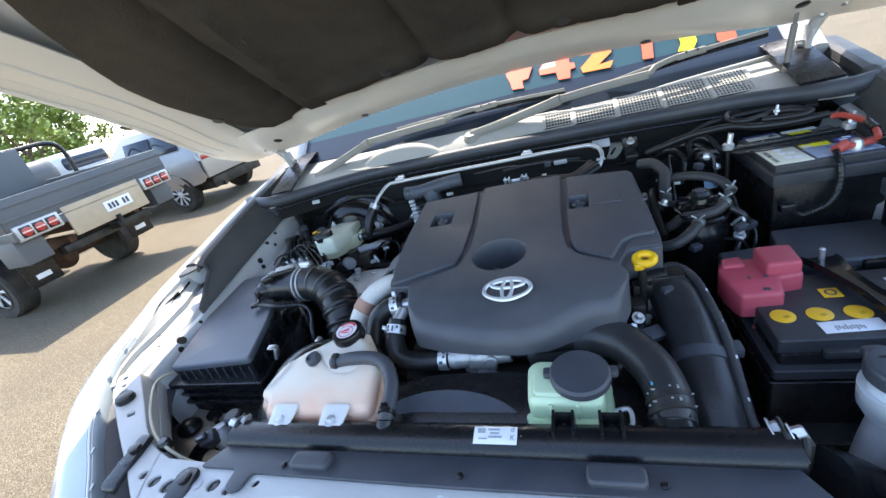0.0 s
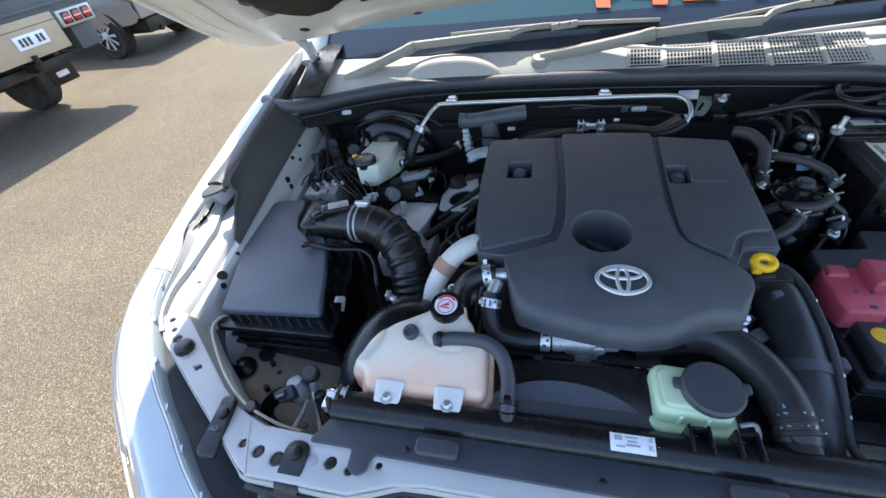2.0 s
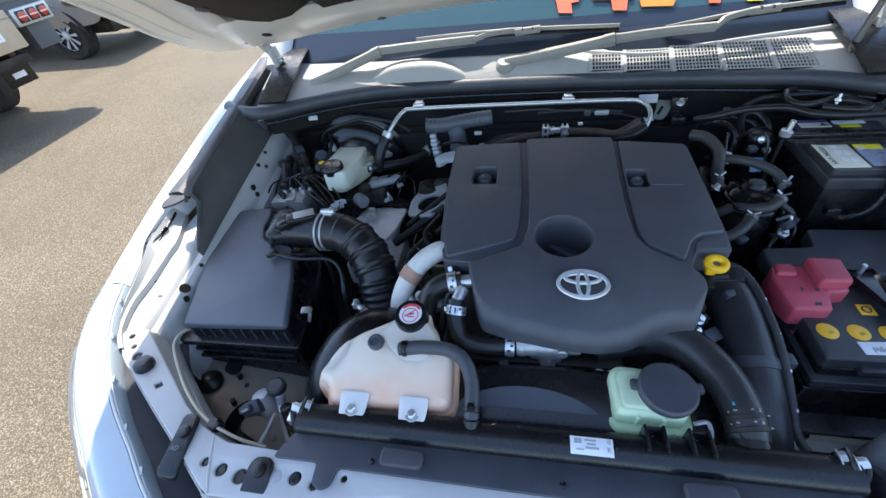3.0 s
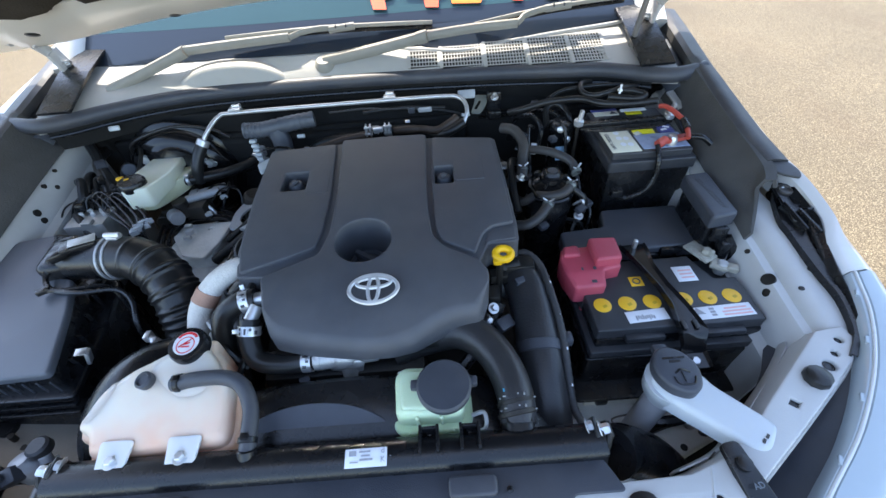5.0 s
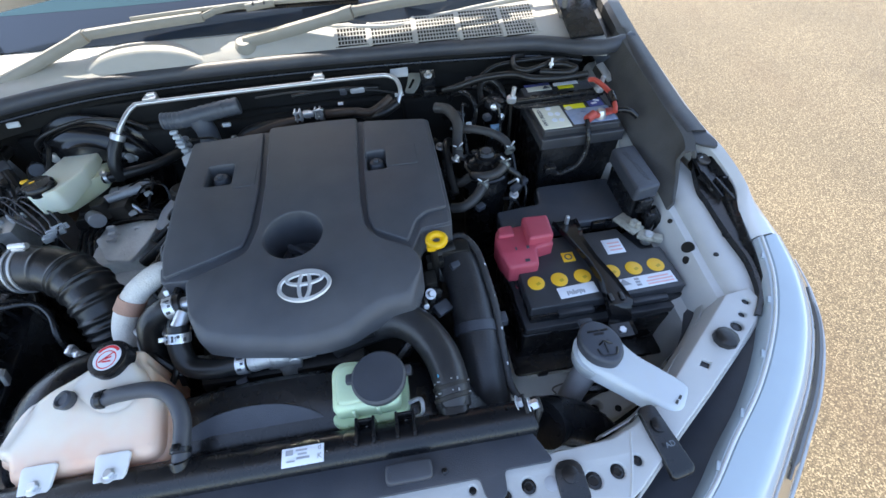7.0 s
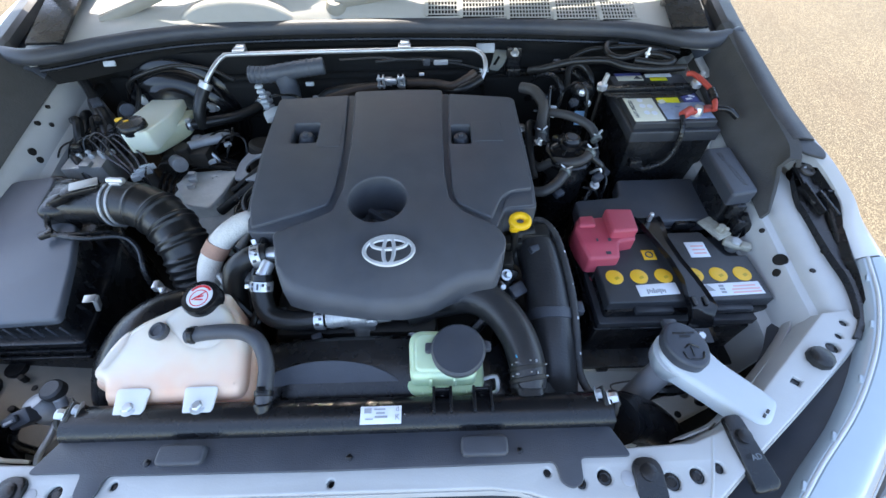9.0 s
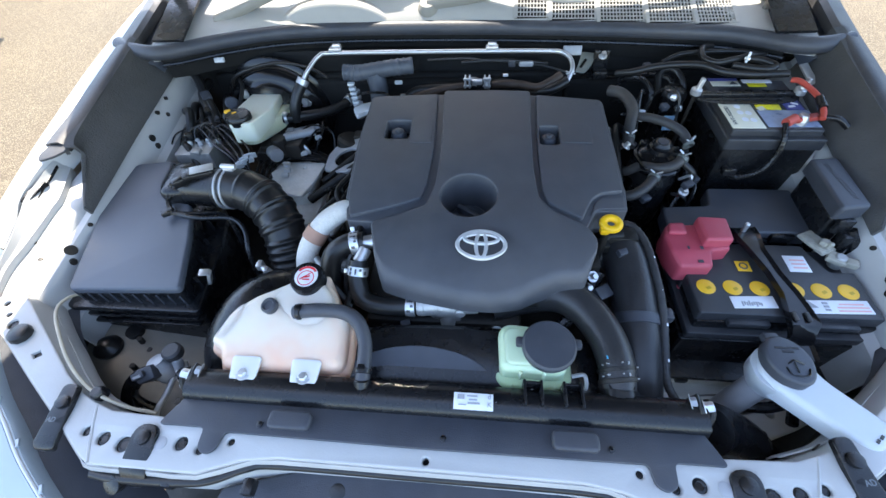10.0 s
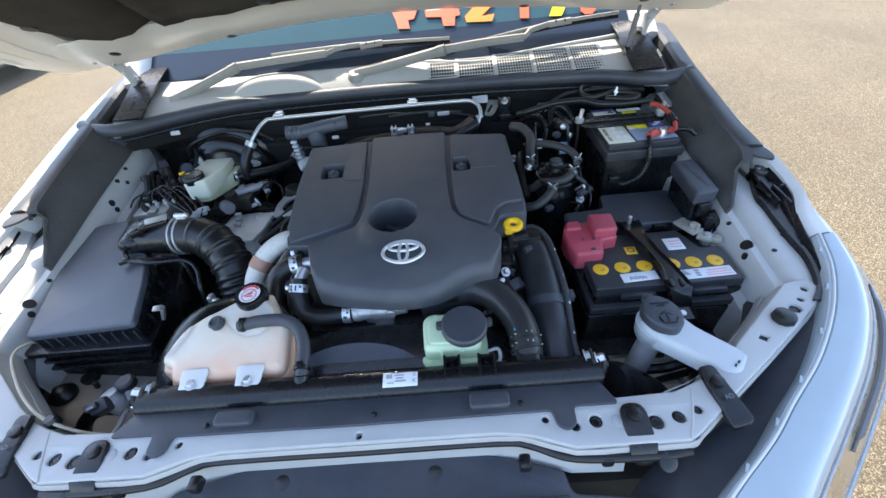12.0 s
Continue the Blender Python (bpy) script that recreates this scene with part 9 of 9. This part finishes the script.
part("tow_hitch", Shape().box((UX - 0.10, 3.8, 0.72), (0.30, 0.10, 0.10), 0.01).box((UX - 0.2, 3.75, 0.68), (0.16, 1.2, 0.10), 0.01).cyl((UX + 0.06, 3.8, 0.74), (UX + 0.06, 3.8, 0.84), 0.03), DARK, ute)
for y in (2.95, 4.30):
    fl = part("mudflap", Shape().box((UX - 0.42, y, 0.62), (0.015, 0.36, 0.46), 0.004), BLACK, ute, "black mudflap with a pale mark")
    part("flap_mark", Shape().box((UX - 0.408, y, 0.50), (0.006, 0.16, 0.06), 0.002), WLABEL, fl)
part("side_panel", Shape().box((UX - 0.25, 4.62, 0.86), (0.40, 0.30, 0.30), 0.01), UTEGREY, ute)
part("side_panel", Shape().box((UX - 0.25, 2.86, 0.86), (0.40, 0.28, 0.30), 0.01), UTEGREY, ute)
part("axle", Shape().cyl((-6.95, 2.9, 0.42), (-6.95, 4.6, 0.42), 0.06).lathe((-6.95, 3.75, 0.42), (1, 0, 0), [(0.08, -0.16), (0.17, -0.05), (0.17, 0.05), (0.08, 0.16)], 20).box((-6.9, 3.3, 0.75), (2.4, 0.08, 0.14), 0.01).box((-6.9, 4.2, 0.75), (2.4, 0.08, 0.14), 0.01), RUST, ute)
for y, sx in ((2.98, -1), (4.50, 1)):
    road_wheel(-6.95, y, 0.39, 0.26, 6, ute, sx)
    road_wheel(-9.9, y, 0.39, 0.26, 6, ute, sx)
part("headboard", Shape().box((-8.1, 3.77, 1.55), (0.05, 1.9, 0.9), 0.01), UTEGREY, ute)
part("cab", Shape().box((-9.0, 3.77, 1.15), (1.6, 1.75, 0.9), 0.12, seg=3).box((-9.0, 3.77, 1.66), (1.4, 1.55, 0.5), 0.14, seg=3).box((-10.3, 3.77, 0.95), (1.1, 1.75, 0.5), 0.1, seg=3), UTEGREY, ute)

suv = thing("silver_wagon", "silver four-wheel-drive wagon parked beside the tray truck", "car", (-8.2, 7.5, 0))
SX = [(-6.72, 0.62, 0.95), (-6.75, 0.60, 1.15), (-6.82, 0.55, 1.35), (-6.95, 0.52, 1.70), (-7.2, 0.50, 1.80), (-8.6, 0.50, 1.80), (-9.3, 0.50, 1.25), (-10.6, 0.52, 1.12), (-10.9, 0.6, 0.85)]
rows = []
for x, lo, hi in SX:
    rows.append([(x, 6.58, lo), (x, 6.54, 0.75), (x, 6.55, min(hi, 1.05)), (x, 6.64, min(hi, 1.2)), (x, 6.78, max(0.9, hi - 0.08)), (x, 7.0, hi), (x, 7.5, hi + 0.02), (x, 8.0, hi), (x, 8.24, max(0.9, hi - 0.08)), (x, 8.38, min(hi, 1.2)), (x, 8.46, min(hi, 1.05)), (x, 8.47, 0.75), (x, 8.43, lo)])
part("body", Shape().sheet(rows, 0.01), SILVER, suv, "silver painted body", angle=50)
part("tail_panel", Shape().box((-6.74, 7.5, 0.86), (0.08, 1.80, 0.55), 0.03, seg=3).box((-6.86, 7.5, 1.40), (0.06, 1.5, 0.55), 0.02, rot=(0, -12, 0)), SILVER, suv)
part("rear_glass", Shape().box((-6.82, 7.5, 1.45), (0.03, 1.30, 0.38), 0.01, rot=(0, -12, 0)), SCREEN, suv)
for a, b in ((-7.15, -7.75), (-7.82, -8.55)):
    part("side_glass", Shape().box(((a + b) / 2, 6.665, 1.42), (abs(a - b), 0.03, 0.36), 0.01, rot=(-16, 0, 0)), SCREEN, suv)
for y in (6.80, 8.20):
    part("tail_light", Shape().box((-6.70, y, 1.0), (0.06, 0.34, 0.09), 0.02), TAILRED, suv, "red tail light")
part("underbody", Shape().box((-8.6, 7.5, 0.45), (3.6, 1.5, 0.22), 0.02).cyl((-7.0, 7.0, 0.36), (-6.75, 7.0, 0.36), 0.04), DARK, suv)
for x, y, sx in ((-7.62, 6.68, -1), (-7.62, 8.34, 1), (-10.2, 6.68, -1), (-10.2, 8.34, 1)):
    road_wheel(x, y, 0.385, 0.25, 9, suv, sx)
    part("arch", Shape().tube([(x + 0.43 * math.cos(math.pi * (1.06 * i / 16 - 0.03)), y + sx * 0.115, 0.40 + 0.43 * math.sin(math.pi * (1.06 * i / 16 - 0.03))) for i in range(17)], 0.035, n=8, k=2), DARK, suv)

dark = thing("dark_car", "dark blue-grey car with roof rails, far in the yard", "car", (-12.5, 7.0, 0))
part("body", Shape().box((-12.5, 6.3, 0.85), (4.2, 1.75, 0.75), 0.2, seg=3).box((-12.4, 6.3, 1.5), (2.6, 1.5, 0.65), 0.25, seg=3), UTEGREY, dark)
part("roll_bar", Shape().tube([(-9.5, 4.9, 1.2), (-9.5, 4.95, 1.95), (-9.5, 5.6, 2.05), (-9.5, 6.2, 1.95), (-9.5, 6.25, 1.2)], 0.045, n=10), BLACK, dark)
for x in (-13.8, -11.2):
    for y, sx in ((5.45, -1), (7.15, 1)):
        road_wheel(x, y, 0.35, 0.22, 6, dark, sx)
white = thing("white_car", "white car parked far across the yard", "car", (-15, 9.5, 0))
part("body", Shape().box((-15, 9.5, 0.9), (4.4, 1.8, 0.8), 0.2, seg=3).box((-15, 9.5, 1.55), (2.4, 1.55, 0.7), 0.25, seg=3), PAINT, white)
part("glass", Shape().box((-15, 9.5, 1.55), (2.45, 1.40, 0.45), 0.15, seg=3), SCREEN, white)
for x in (-16.4, -13.6):
    for y, sx in ((8.65, -1), (10.35, 1)):
        road_wheel(x, y, 0.35, 0.22, 6, white, sx)

# Trees along the far edge of the yard.
rng = random.Random(11)


def tree(x, y, h):
    t = thing("tree", "leafy green tree at the edge of the yard", "tree", (x, y, 0), group="trees behind the yard")
    s = Shape().tube([(x, y, 0), (x + 0.1, y, h * 0.3), (x - 0.1, y + 0.1, h * 0.6)], 0.16, n=9, radii=lambda q: 1 - 0.6 * q)
    for i in range(6):
        a = rng.random() * 6.28
        s.tube([(x, y, h * (0.25 + 0.05 * i)), (x + math.cos(a) * h * 0.15, y + math.sin(a) * h * 0.15, h * (0.42 + 0.06 * i)), (x + math.cos(a) * h * 0.28, y + math.sin(a) * h * 0.28, h * (0.52 + 0.07 * i))], 0.06, n=6, radii=lambda q: 1 - 0.7 * q)
    part("trunk", s, BARK, t)
    s = Shape()
    clumps = [(rng.gauss(0, 0.22) * h, rng.gauss(0, 0.22) * h, h * (0.22 + 0.78 * rng.random())) for _ in range(34)]
    for cx, cy, cz in clumps:
        for _ in range(90):
            d = Vector((rng.gauss(0, 1), rng.gauss(0, 1), rng.gauss(0, 0.8))) * h * 0.05
            p = Vector((x + cx, y + cy, max(0.15, cz))) + d
            u = Vector((rng.gauss(0, 1), rng.gauss(0, 1), rng.gauss(0, 1))).normalized()
            w = u.orthogonal().normalized() * (0.10 + 0.08 * rng.random())
            v = u.cross(w).normalized() * 0.08
            s.add([p - w, p + v, p + w, p - v], [(0, 1, 2, 3)])
    part("crown", s, LEAF, t)


for i in range(9):
    tree(-26 - 3.0 * (i % 3) + rng.random() * 2, 4 + i * 3.4, 4.6 + 1.6 * rng.random())
